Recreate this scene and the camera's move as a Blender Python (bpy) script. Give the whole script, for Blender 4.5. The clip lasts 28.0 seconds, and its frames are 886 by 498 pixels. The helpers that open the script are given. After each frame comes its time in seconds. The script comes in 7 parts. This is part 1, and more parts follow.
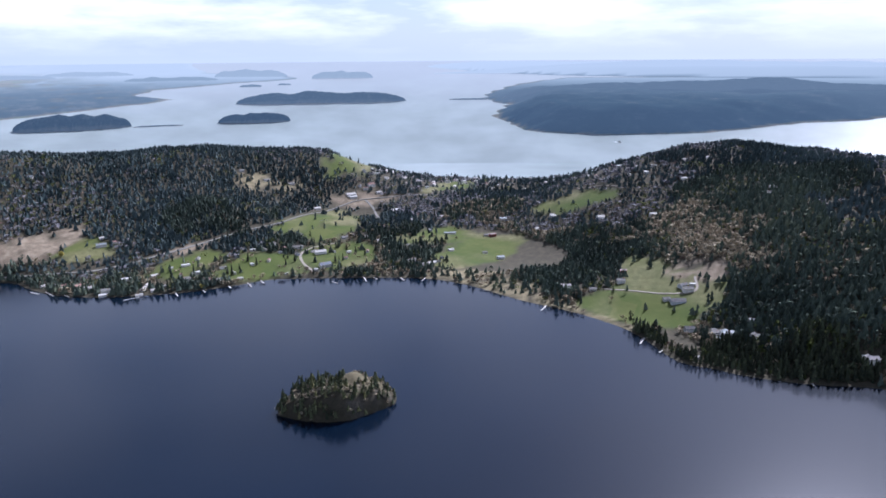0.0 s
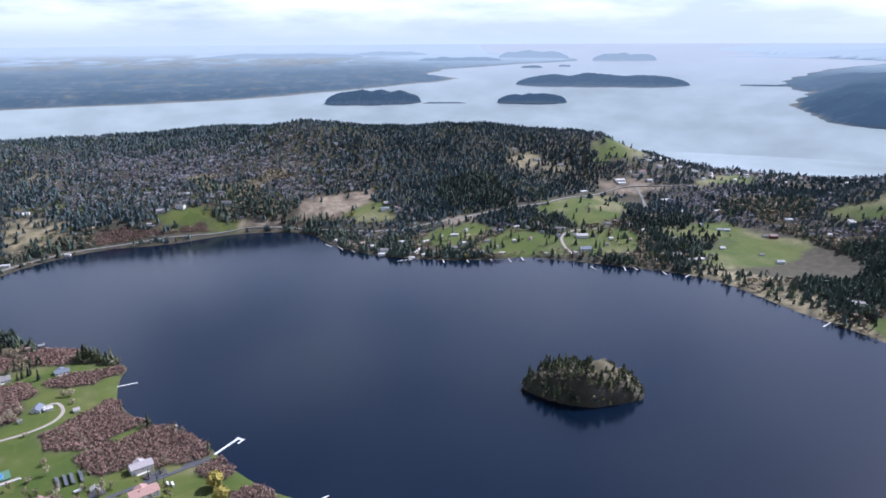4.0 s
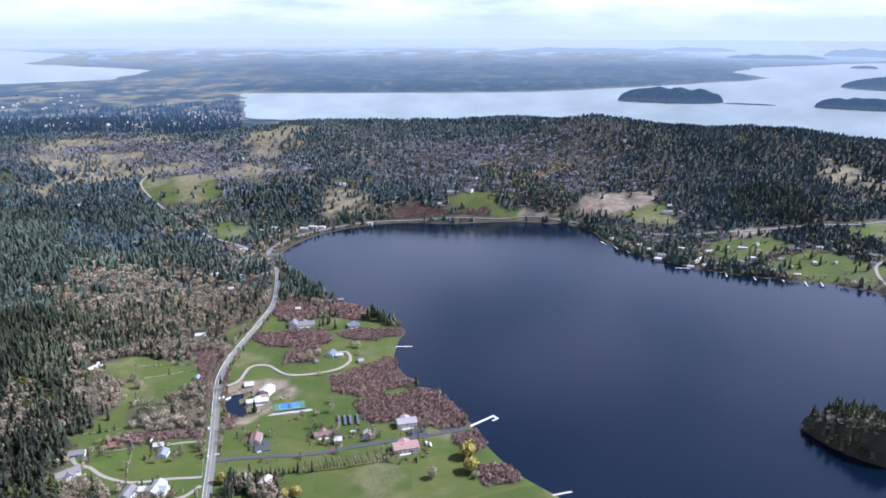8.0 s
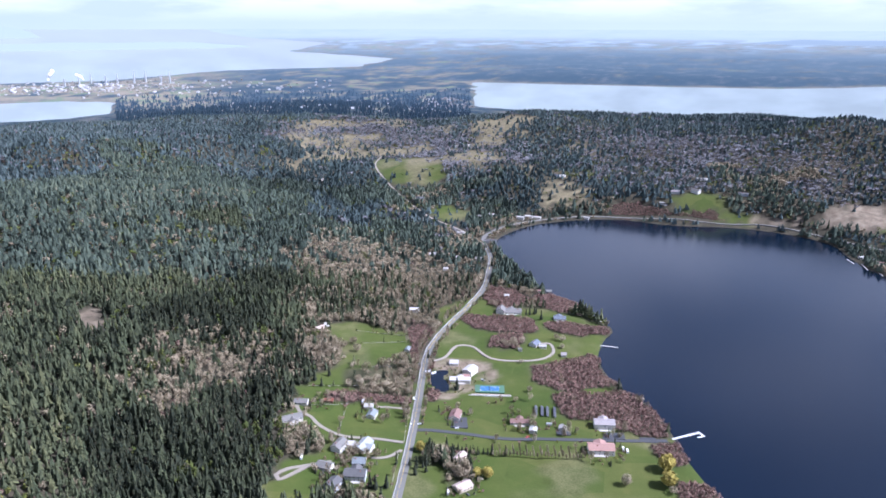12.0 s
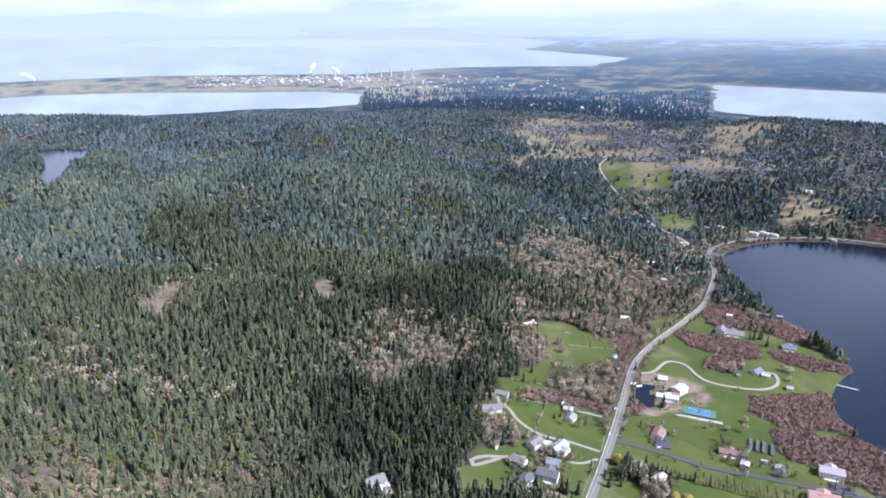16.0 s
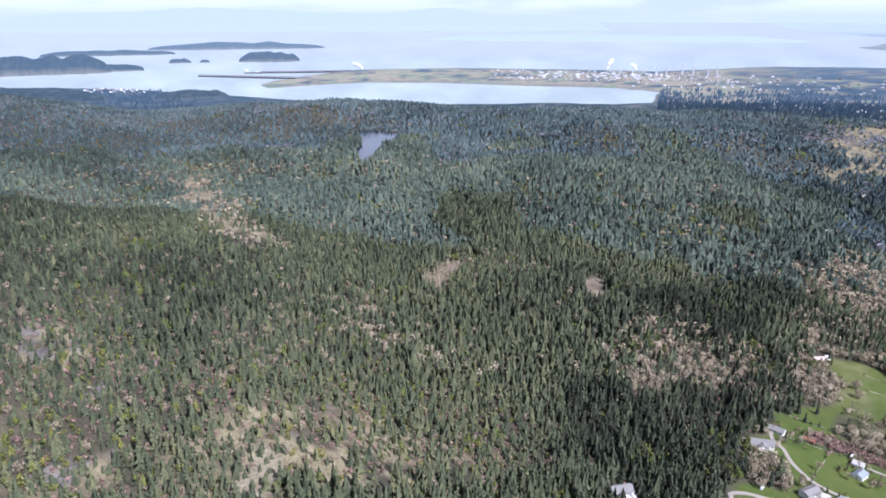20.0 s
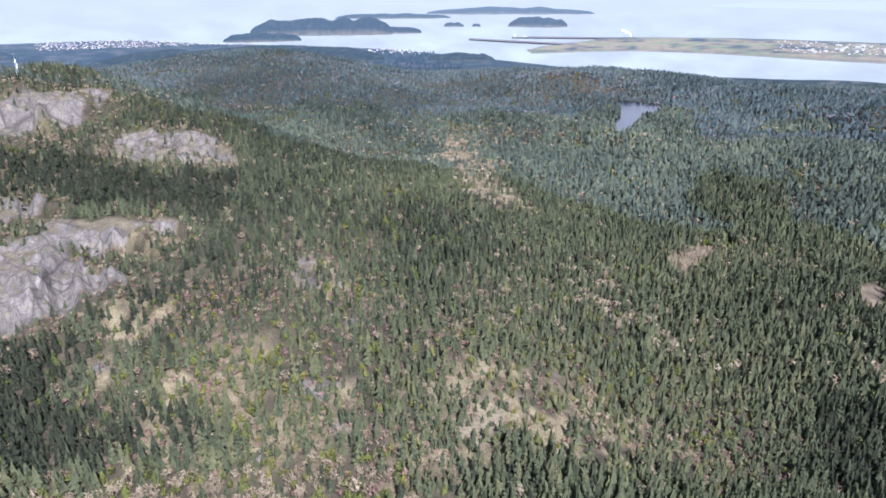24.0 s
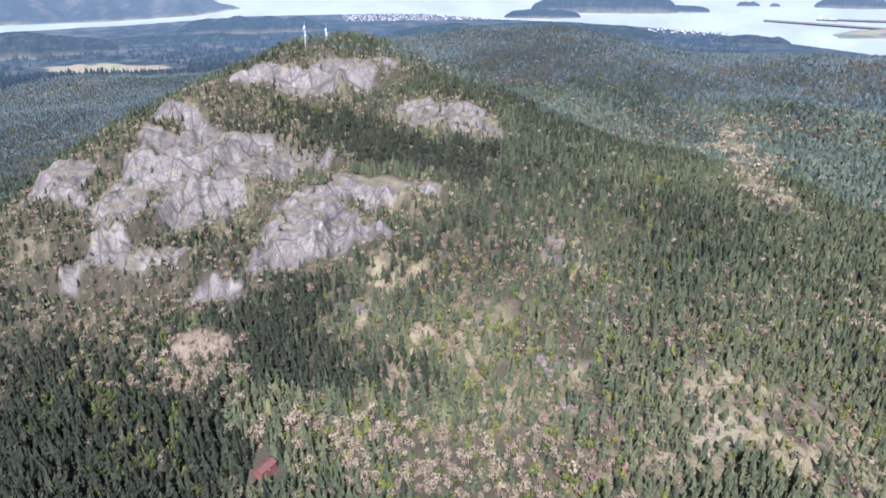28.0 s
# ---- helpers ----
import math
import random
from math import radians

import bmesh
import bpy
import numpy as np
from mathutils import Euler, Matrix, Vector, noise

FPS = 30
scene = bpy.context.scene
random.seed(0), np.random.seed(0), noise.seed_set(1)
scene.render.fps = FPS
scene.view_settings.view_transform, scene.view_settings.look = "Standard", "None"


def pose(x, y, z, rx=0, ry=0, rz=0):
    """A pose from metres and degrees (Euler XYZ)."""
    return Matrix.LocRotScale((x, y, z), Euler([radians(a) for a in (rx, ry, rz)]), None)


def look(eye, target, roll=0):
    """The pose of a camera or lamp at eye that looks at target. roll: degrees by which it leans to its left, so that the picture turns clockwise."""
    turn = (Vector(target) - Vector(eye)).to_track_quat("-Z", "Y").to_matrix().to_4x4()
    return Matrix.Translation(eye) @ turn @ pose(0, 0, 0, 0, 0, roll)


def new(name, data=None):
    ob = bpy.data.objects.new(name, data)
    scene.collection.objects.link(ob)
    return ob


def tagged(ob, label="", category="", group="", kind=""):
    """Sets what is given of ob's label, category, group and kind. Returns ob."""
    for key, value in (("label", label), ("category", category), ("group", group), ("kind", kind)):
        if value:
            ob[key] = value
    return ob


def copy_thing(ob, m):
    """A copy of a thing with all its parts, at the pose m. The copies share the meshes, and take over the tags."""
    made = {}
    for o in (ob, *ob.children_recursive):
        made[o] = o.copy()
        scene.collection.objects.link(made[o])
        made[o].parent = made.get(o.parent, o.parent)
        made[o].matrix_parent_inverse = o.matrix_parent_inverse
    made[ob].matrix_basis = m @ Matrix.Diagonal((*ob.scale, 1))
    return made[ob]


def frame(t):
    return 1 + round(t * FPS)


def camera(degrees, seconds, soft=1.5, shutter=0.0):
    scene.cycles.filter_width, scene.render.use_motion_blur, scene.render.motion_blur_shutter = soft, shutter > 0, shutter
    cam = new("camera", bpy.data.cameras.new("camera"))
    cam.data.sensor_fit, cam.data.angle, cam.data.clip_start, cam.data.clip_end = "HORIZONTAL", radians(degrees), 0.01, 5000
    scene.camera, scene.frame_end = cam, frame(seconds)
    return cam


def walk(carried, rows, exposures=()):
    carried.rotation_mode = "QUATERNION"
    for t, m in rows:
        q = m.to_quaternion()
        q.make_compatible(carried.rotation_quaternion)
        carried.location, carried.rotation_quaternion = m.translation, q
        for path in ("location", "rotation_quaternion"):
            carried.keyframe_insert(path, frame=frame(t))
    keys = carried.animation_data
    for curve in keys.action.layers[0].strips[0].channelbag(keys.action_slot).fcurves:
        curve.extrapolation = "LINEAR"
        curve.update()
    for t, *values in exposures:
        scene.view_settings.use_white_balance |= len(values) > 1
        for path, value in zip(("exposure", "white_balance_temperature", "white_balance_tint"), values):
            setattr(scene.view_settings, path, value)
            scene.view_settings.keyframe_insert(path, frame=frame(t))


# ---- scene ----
# ---- camera: it hovers and turns ----
cam = camera(64.63, 28.0, soft=1.7)
HOVER_AT = (0.0, 0.0, 450.0)
TURN = [  # seconds, bearing, tilt, lean
    (0.0, -74.03, -15.52, -0.46),
    (0.5, -71.31, -16.13, -0.51),
    (1.0, -68.71, -16.64, -0.42),
    (1.5, -66.10, -16.74, -0.35),
    (2.0, -63.60, -16.74, -0.29),
    (2.5, -61.08, -16.76, -0.35),
    (3.0, -58.20, -16.76, -0.34),
    (3.5, -55.15, -16.76, -0.34),
    (5.5, -42.95, -16.89, -0.11),
    (6.0, -39.99, -16.90, -0.04),
    (6.5, -37.08, -16.93, -0.01),
    (7.0, -34.24, -16.96, 0.04),
    (7.5, -31.58, -16.97, 0.05),
    (8.0, -28.94, -17.17, 0.13),
    (8.5, -26.28, -17.85, 0.05),
    (9.0, -23.63, -17.85, 0.13),
    (9.5, -20.94, -17.88, 0.11),
    (10.0, -18.21, -17.92, 0.12),
    (10.5, -15.59, -17.89, 0.10),
    (11.0, -14.25, -17.93, 0.23),
    (11.5, -12.75, -17.90, 0.16),
    (12.0, -10.82, -17.90, 0.12),
    (12.5, -8.85, -17.90, 0.10),
    (14.5, 0.07, -17.95, 0.08),
    (15.0, 2.53, -17.99, 0.12),
    (15.5, 5.03, -18.00, 0.13),
    (16.0, 7.52, -18.05, 0.16),
    (16.5, 10.00, -18.08, 0.16),
    (17.0, 12.50, -18.13, 0.19),
    (17.5, 15.10, -18.18, 0.20),
    (18.0, 17.85, -18.22, 0.15),
    (18.5, 21.18, -18.26, 0.09),
    (19.0, 24.58, -18.32, 0.05),
    (19.5, 27.65, -18.37, 0.02),
    (20.0, 30.84, -18.43, -0.02),
    (20.5, 33.99, -18.50, -0.03),
    (21.0, 36.92, -18.56, 0.00),
    (21.5, 39.73, -18.61, 0.05),
    (22.0, 42.38, -18.77, 0.01),
    (22.5, 44.93, -19.03, -0.01),
    (24.5, 54.20, -21.76, -0.21),
    (25.0, 57.01, -22.40, -0.23),
    (25.5, 59.81, -22.46, -0.30),
    (26.0, 62.62, -22.48, -0.37),
    (26.5, 65.40, -22.49, -0.40),
    (27.0, 68.19, -22.52, -0.40),
    (27.5, 70.87, -22.51, -0.46),
    (28.0, 73.38, -22.53, -0.52),
]
walk(cam, [(t, pose(*HOVER_AT, 90 + tilt, 0, turn) @ pose(0, 0, 0, 0, 0, lean)) for t, turn, tilt, lean in TURN],
     exposures=[(0, 0.8, 5330, 22), (3, 0.84, 5330, 21), (8, 0.99, 5150, 23), (17, 1.05, 5250, 24), (22, 1.0, 5360, 24), (25, 1.14, 5430, 24), (28, 1.22, 5400, 24)])

# ---- daylight ----
SUN_BEARING, SUN_HEIGHT = -108.0, 45.0
world = bpy.data.worlds.new("sky")
scene.world = world
world.use_nodes = True
wn, wl = world.node_tree.nodes, world.node_tree.links
wn.clear()
sky = wn.new("ShaderNodeTexSky")
sky.sky_type, sky.sun_disc = "NISHITA", False
sky.sun_elevation, sky.sun_rotation = radians(SUN_HEIGHT), radians(-SUN_BEARING)
sky.altitude, sky.air_density, sky.dust_density, sky.ozone_density = 400, 1.0, 2.0, 1.5
wco = wn.new("ShaderNodeTexCoord")
wmap = wn.new("ShaderNodeMapping")
wmap.inputs["Scale"].default_value = (1.0, 1.0, 5.5)
wl.new(wco.outputs["Generated"], wmap.inputs["Vector"])
wnoise = wn.new("ShaderNodeTexNoise")
wnoise.inputs["Scale"].default_value, wnoise.inputs["Detail"].default_value, wnoise.inputs["Roughness"].default_value = 5.0, 7.0, 0.55
wl.new(wmap.outputs["Vector"], wnoise.inputs["Vector"])
wramp = wn.new("ShaderNodeValToRGB")
wramp.color_ramp.elements[0].position, wramp.color_ramp.elements[1].position = 0.38, 0.58
wl.new(wnoise.outputs["Fac"], wramp.inputs["Fac"])
wsep = wn.new("ShaderNodeSeparateXYZ")
wl.new(wco.outputs["Generated"], wsep.inputs["Vector"])
# clouds thicken a few degrees above the level line, thin out in the haze at it
wrise = wn.new("ShaderNodeMapRange")
wrise.inputs["From Min"].default_value, wrise.inputs["From Max"].default_value = 0.0, 0.05
wrise.inputs["To Min"].default_value, wrise.inputs["To Max"].default_value = 0.05, 1.0
wl.new(wsep.outputs["Z"], wrise.inputs["Value"])
whigh = wn.new("ShaderNodeMapRange")
whigh.inputs["From Min"].default_value, whigh.inputs["From Max"].default_value = 0.18, 0.55
whigh.inputs["To Min"].default_value, whigh.inputs["To Max"].default_value = 1.0, 0.25
wl.new(wsep.outputs["Z"], whigh.inputs["Value"])
wthin = wn.new("ShaderNodeMath")
wthin.operation = "MULTIPLY"
wl.new(wrise.outputs["Result"], wthin.inputs[0])
wl.new(whigh.outputs["Result"], wthin.inputs[1])
wmul = wn.new("ShaderNodeMath")
wmul.operation = "MULTIPLY"
wl.new(wramp.outputs["Color"], wmul.inputs[0])
wl.new(wthin.outputs["Value"], wmul.inputs[1])
wstr = wn.new("ShaderNodeMixRGB")
wstr.blend_type = "MULTIPLY"
wstr.inputs["Fac"].default_value = 1.0
wstr.inputs["Color2"].default_value = (0.06, 0.06, 0.06, 1)
wl.new(sky.outputs["Color"], wstr.inputs["Color1"])
# pale haze low in the sky
whaze = wn.new("ShaderNodeMapRange")
whaze.inputs["From Min"].default_value, whaze.inputs["From Max"].default_value = -0.02, 0.38
whaze.inputs["To Min"].default_value, whaze.inputs["To Max"].default_value = 0.85, 0.0
wl.new(wsep.outputs["Z"], whaze.inputs["Value"])
wpale = wn.new("ShaderNodeMixRGB")
wpale.inputs["Color2"].default_value = (0.435, 0.495, 0.545, 1)
wl.new(whaze.outputs["Result"], wpale.inputs["Fac"])
wl.new(wstr.outputs["Color"], wpale.inputs["Color1"])
wmix = wn.new("ShaderNodeMixRGB")
wmix.inputs["Color2"].default_value = (0.68, 0.69, 0.70, 1)
wl.new(wmul.outputs["Value"], wmix.inputs["Fac"])
wl.new(wpale.outputs["Color"], wmix.inputs["Color1"])
wbg = wn.new("ShaderNodeBackground")
wl.new(wmix.outputs["Color"], wbg.inputs["Color"])
wout = wn.new("ShaderNodeOutputWorld")
wl.new(wbg.outputs["Background"], wout.inputs["Surface"])

sun = new("sun", bpy.data.lights.new("sun", "SUN"))
sun.data.energy, sun.data.angle, sun.data.color = 5.0, radians(0.6), (1.0, 0.96, 0.9)
sa, se = radians(SUN_BEARING), radians(SUN_HEIGHT)
sun.matrix_world = look((-3000 * math.sin(sa) * math.cos(se), 3000 * math.cos(sa) * math.cos(se), 3000 * math.sin(se)), (0, 0, 0))

# ---- materials ----
def shader(name, rough=0.9, metal=0.0, spec=0.3):
    m = bpy.data.materials.new(name)
    m.use_nodes = True
    b = m.node_tree.nodes["Principled BSDF"]
    b.inputs["Roughness"].default_value, b.inputs["Metallic"].default_value = rough, metal
    b.inputs["Specular IOR Level"].default_value = spec
    return m, m.node_tree.nodes, m.node_tree.links, b


def grain(n, l, scale, detail=4.0, where="Object"):
    co, t = n.new("ShaderNodeTexCoord"), n.new("ShaderNodeTexNoise")
    t.inputs["Scale"].default_value, t.inputs["Detail"].default_value = scale, detail
    l.new(co.outputs[where], t.inputs["Vector"])
    return t.outputs["Fac"]


def ramp(n, l, source, stops):
    r = n.new("ShaderNodeValToRGB")
    while len(r.color_ramp.elements) < len(stops):
        r.color_ramp.elements.new(0.5)
    for e, (p, c) in zip(r.color_ramp.elements, stops):
        e.position, e.color = p, (*c, 1)
    l.new(source, r.inputs["Fac"])
    return r.outputs["Color"]


def blend(n, l, fac, a, b, how="MIX"):
    m = n.new("ShaderNodeMixRGB")
    m.blend_type = how
    for sock, v in ((m.inputs["Fac"], fac), (m.inputs["Color1"], a), (m.inputs["Color2"], b)):
        if isinstance(v, bpy.types.NodeSocket):
            l.new(v, sock)
        elif isinstance(v, tuple):
            sock.default_value = (*v, 1)
        else:
            sock.default_value = v
    return m.outputs["Color"]


def bump(n, l, b, height, strength=0.4, distance=0.3):
    k = n.new("ShaderNodeBump")
    k.inputs["Strength"].default_value, k.inputs["Distance"].default_value = strength, distance
    l.new(height, k.inputs["Height"])
    l.new(k.outputs["Normal"], b.inputs["Normal"])


def plain(name, colour, rough=0.7, metal=0.0, vary=0.18, scale=0.8, spec=0.3):
    """A surface of one paint or stuff, uneven at two scales, and from piece to piece."""
    m, n, l, b = shader(name, rough, metal, spec)
    lo, hi = tuple(c * (1 - vary) for c in colour), tuple(min(1, c * (1 + vary)) for c in colour)
    c = ramp(n, l, grain(n, l, scale, 5), [(0.3, lo), (0.7, hi)])
    info = n.new("ShaderNodeObjectInfo")
    c = blend(n, l, 0.5, c, ramp(n, l, info.outputs["Random"], [(0, lo), (1, hi)]))
    fine = grain(n, l, scale * 9, 3)
    c = blend(n, l, 0.25, c, ramp(n, l, fine, [(0.3, lo), (0.7, hi)]))
    l.new(c, b.inputs["Base Color"])
    bump(n, l, b, fine, 0.25, 0.05)
    return m


def tinted(name, stops, rough=0.95, spec=0.1, depth=0.55):
    """Foliage and twigs: one colour for each plant, by its own tint, broken up by tufts."""
    m, n, l, b = shader(name, rough, 0, spec)
    at = n.new("ShaderNodeAttribute")
    at.attribute_name = "tint"
    c = ramp(n, l, at.outputs["Fac"], stops)
    c = blend(n, l, 0.2, c, ramp(n, l, grain(n, l, 0.35, 3), [(0.3, stops[0][1]), (0.7, stops[-1][1])]))
    tuft = ramp(n, l, grain(n, l, 1.1, 4), [(0.32, (1 - depth,) * 3), (0.5, (1, 1, 1)), (0.68, (1 + depth,) * 3)])
    l.new(blend(n, l, 0.85, c, tuft, "MULTIPLY"), b.inputs["Base Color"])
    bump(n, l, b, grain(n, l, 0.8, 3), 0.6, 0.8)
    return m


def cover(name):
    """The near ground: forest floor, with grass, dry grass, earth, rock and reeds where the plan has them."""
    m, n, l, b = shader(name, 0.95, 0, 0.15)

    def mask(k):
        at = n.new("ShaderNodeAttribute")
        at.attribute_name = k
        return at.outputs["Fac"]
    big, mid, fine = grain(n, l, 0.012, 5), grain(n, l, 0.07, 6), grain(n, l, 0.6, 6)
    floor = ramp(n, l, mid, [(0.3, (0.026, 0.027, 0.016)), (0.5, (0.048, 0.043, 0.028)), (0.72, (0.085, 0.07, 0.047))])
    floor = blend(n, l, 0.5, floor, ramp(n, l, fine, [(0.3, (0.022, 0.024, 0.014)), (0.7, (0.085, 0.068, 0.045))]))
    grass = ramp(n, l, mid, [(0.3, (0.035, 0.052, 0.010)), (0.55, (0.050, 0.073, 0.014)), (0.75, (0.088, 0.090, 0.024))])
    grass = blend(n, l, 0.45, grass, ramp(n, l, big, [(0.35, (0.030, 0.055, 0.009)), (0.65, (0.097, 0.093, 0.028))]))
    grass = blend(n, l, 0.3, grass, ramp(n, l, fine, [(0.3, (0.040, 0.058, 0.009)), (0.7, (0.082, 0.101, 0.020))]))
    plot, pm, pc = n.new("ShaderNodeTexVoronoi"), n.new("ShaderNodeMapping"), n.new("ShaderNodeTexCoord")
    plot.distance = "CHEBYCHEV"
    plot.inputs["Scale"].default_value = 0.017
    pm.inputs["Rotation"].default_value = (0, 0, radians(14))
    pm.inputs["Scale"].default_value = (0.7, 1.3, 0.05)
    l.new(pc.outputs["Object"], pm.inputs["Vector"])
    l.new(pm.outputs["Vector"], plot.inputs["Vector"])
    grass = blend(n, l, 0.24, grass, ramp(n, l, plot.outputs["Color"], [(0.1, (0.024, 0.046, 0.008)), (0.5, (0.059, 0.082, 0.015)), (0.9, (0.126, 0.116, 0.038))]))
    dry = ramp(n, l, mid, [(0.3, (0.085, 0.068, 0.036)), (0.5, (0.155, 0.128, 0.07)), (0.7, (0.24, 0.205, 0.12))])
    dry = blend(n, l, 0.4, dry, ramp(n, l, fine, [(0.36, (0.06, 0.055, 0.028)), (0.64, (0.3, 0.255, 0.155))]))
    dirt = ramp(n, l, mid, [(0.3, (0.095, 0.07, 0.046)), (0.5, (0.16, 0.126, 0.085)), (0.72, (0.26, 0.215, 0.155))])
    dirt = blend(n, l, 0.35, dirt, ramp(n, l, fine, [(0.3, (0.09, 0.065, 0.044)), (0.7, (0.3, 0.245, 0.175))]))
    # rock: grey-pink stone, streaked down the slope, with dark cracks and lichen
    co, mp = n.new("ShaderNodeTexCoord"), n.new("ShaderNodeMapping")
    mp.inputs["Scale"].default_value = (1, 1, 0.3)
    l.new(co.outputs["Object"], mp.inputs["Vector"])
    streak = n.new("ShaderNodeTexNoise")
    streak.inputs["Scale"].default_value, streak.inputs["Detail"].default_value = 0.11, 13
    streak.inputs["Roughness"].default_value = 0.72
    l.new(mp.outputs["Vector"], streak.inputs["Vector"])

    def cracks(scale):
        k, warp = n.new("ShaderNodeTexVoronoi"), n.new("ShaderNodeMixRGB")
        k.feature = "DISTANCE_TO_EDGE"
        k.inputs["Scale"].default_value = scale
        wn2 = n.new("ShaderNodeTexNoise")
        wn2.inputs["Scale"].default_value = scale * 2.5
        l.new(mp.outputs["Vector"], wn2.inputs["Vector"])
        warp.blend_type = "ADD"
        warp.inputs["Fac"].default_value = 9.0 * 0.05 / scale * 0.12
        l.new(mp.outputs["Vector"], warp.inputs["Color1"])
        l.new(wn2.outputs["Color"], warp.inputs["Color2"])
        l.new(warp.outputs["Color"], k.inputs["Vector"])
        return k.outputs["Distance"]
    big_crack, small_crack = cracks(0.035), cracks(0.1)
    rock = ramp(n, l, grain(n, l, 0.035, 6), [(0.32, (0.114, 0.104, 0.089)), (0.5, (0.163, 0.149, 0.128)), (0.68, (0.222, 0.204, 0.176))])
    rock = blend(n, l, 0.8, rock, ramp(n, l, streak.outputs["Fac"], [(0.36, (0.2, 0.2, 0.2)), (0.45, (0.75, 0.74, 0.73)), (0.56, (1.12, 1.1, 1.08)), (0.68, (1.5, 1.46, 1.4))]), "MULTIPLY")
    joint = n.new("ShaderNodeTexNoise")
    jm = n.new("ShaderNodeMapping")
    jm.inputs["Scale"].default_value = (1, 1, 0.16)
    l.new(co.outputs["Object"], jm.inputs["Vector"])
    joint.inputs["Scale"].default_value, joint.inputs["Detail"].default_value, joint.inputs["Roughness"].default_value = 0.06, 5, 0.6
    l.new(jm.outputs["Vector"], joint.inputs["Vector"])
    seam = ramp(n, l, joint.outputs["Fac"], [(0.47, (0, 0, 0)), (0.495, (0.7, 0.7, 0.7)), (0.505, (0.7, 0.7, 0.7)), (0.53, (0, 0, 0))])
    rock = blend(n, l, seam, rock, (0.08, 0.07, 0.06))
    rock = blend(n, l, 0.2, rock, ramp(n, l, fine, [(0.36, (0.1, 0.09, 0.08)), (0.64, (0.33, 0.3, 0.27))]))
    rock = blend(n, l, ramp(n, l, big_crack, [(0.0, (0.8, 0.8, 0.8)), (0.045, (0, 0, 0))]), rock, (0.05, 0.043, 0.036))
    rock = blend(n, l, ramp(n, l, small_crack, [(0.0, (0.55, 0.55, 0.55)), (0.06, (0, 0, 0))]), rock, (0.07, 0.06, 0.05))
    rock = blend(n, l, ramp(n, l, mid, [(0.58, (0, 0, 0)), (0.7, (0.6, 0.6, 0.6))]), rock, (0.2, 0.17, 0.1))
    c = blend(n, l, mask("grass"), floor, grass)
    c = blend(n, l, mask("dry"), c, dry)
    c = blend(n, l, mask("dirt"), c, dirt)
    c = blend(n, l, mask("rock"), c, rock)
    l.new(c, b.inputs["Base Color"])
    bump(n, l, b, blend(n, l, mask("rock"), blend(n, l, 0.94, fine, (0.5, 0.5, 0.5)), blend(n, l, 0.2, streak.outputs["Fac"], small_crack)), 0.9, 4.5)
    return m


def water(name, deep, rough=0.09, size=0.22, height=0.05, spec=0.5, far=False):
    m, n, l, b = shader(name, rough, 0, spec)
    l.new(ramp(n, l, grain(n, l, 0.004, 3), [(0.35, deep), (0.7, tuple(c * 1.25 for c in deep))]), b.inputs["Base Color"])
    b.inputs["IOR"].default_value = 1.33
    bump(n, l, b, grain(n, l, size, 3), 0.5, height)
    if far:  # haze over the open sea, painted on as emission of the water
        haze_glow, e, mx = n.new("ShaderNodeAttribute"), n.new("ShaderNodeEmission"), n.new("ShaderNodeMixShader")
        haze_glow.attribute_name = "haze_glow"
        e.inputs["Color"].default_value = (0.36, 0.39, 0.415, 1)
        l.new(haze_glow.outputs["Fac"], mx.inputs["Fac"])
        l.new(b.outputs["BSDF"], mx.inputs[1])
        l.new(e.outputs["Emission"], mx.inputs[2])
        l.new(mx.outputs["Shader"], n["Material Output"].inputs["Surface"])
    return m


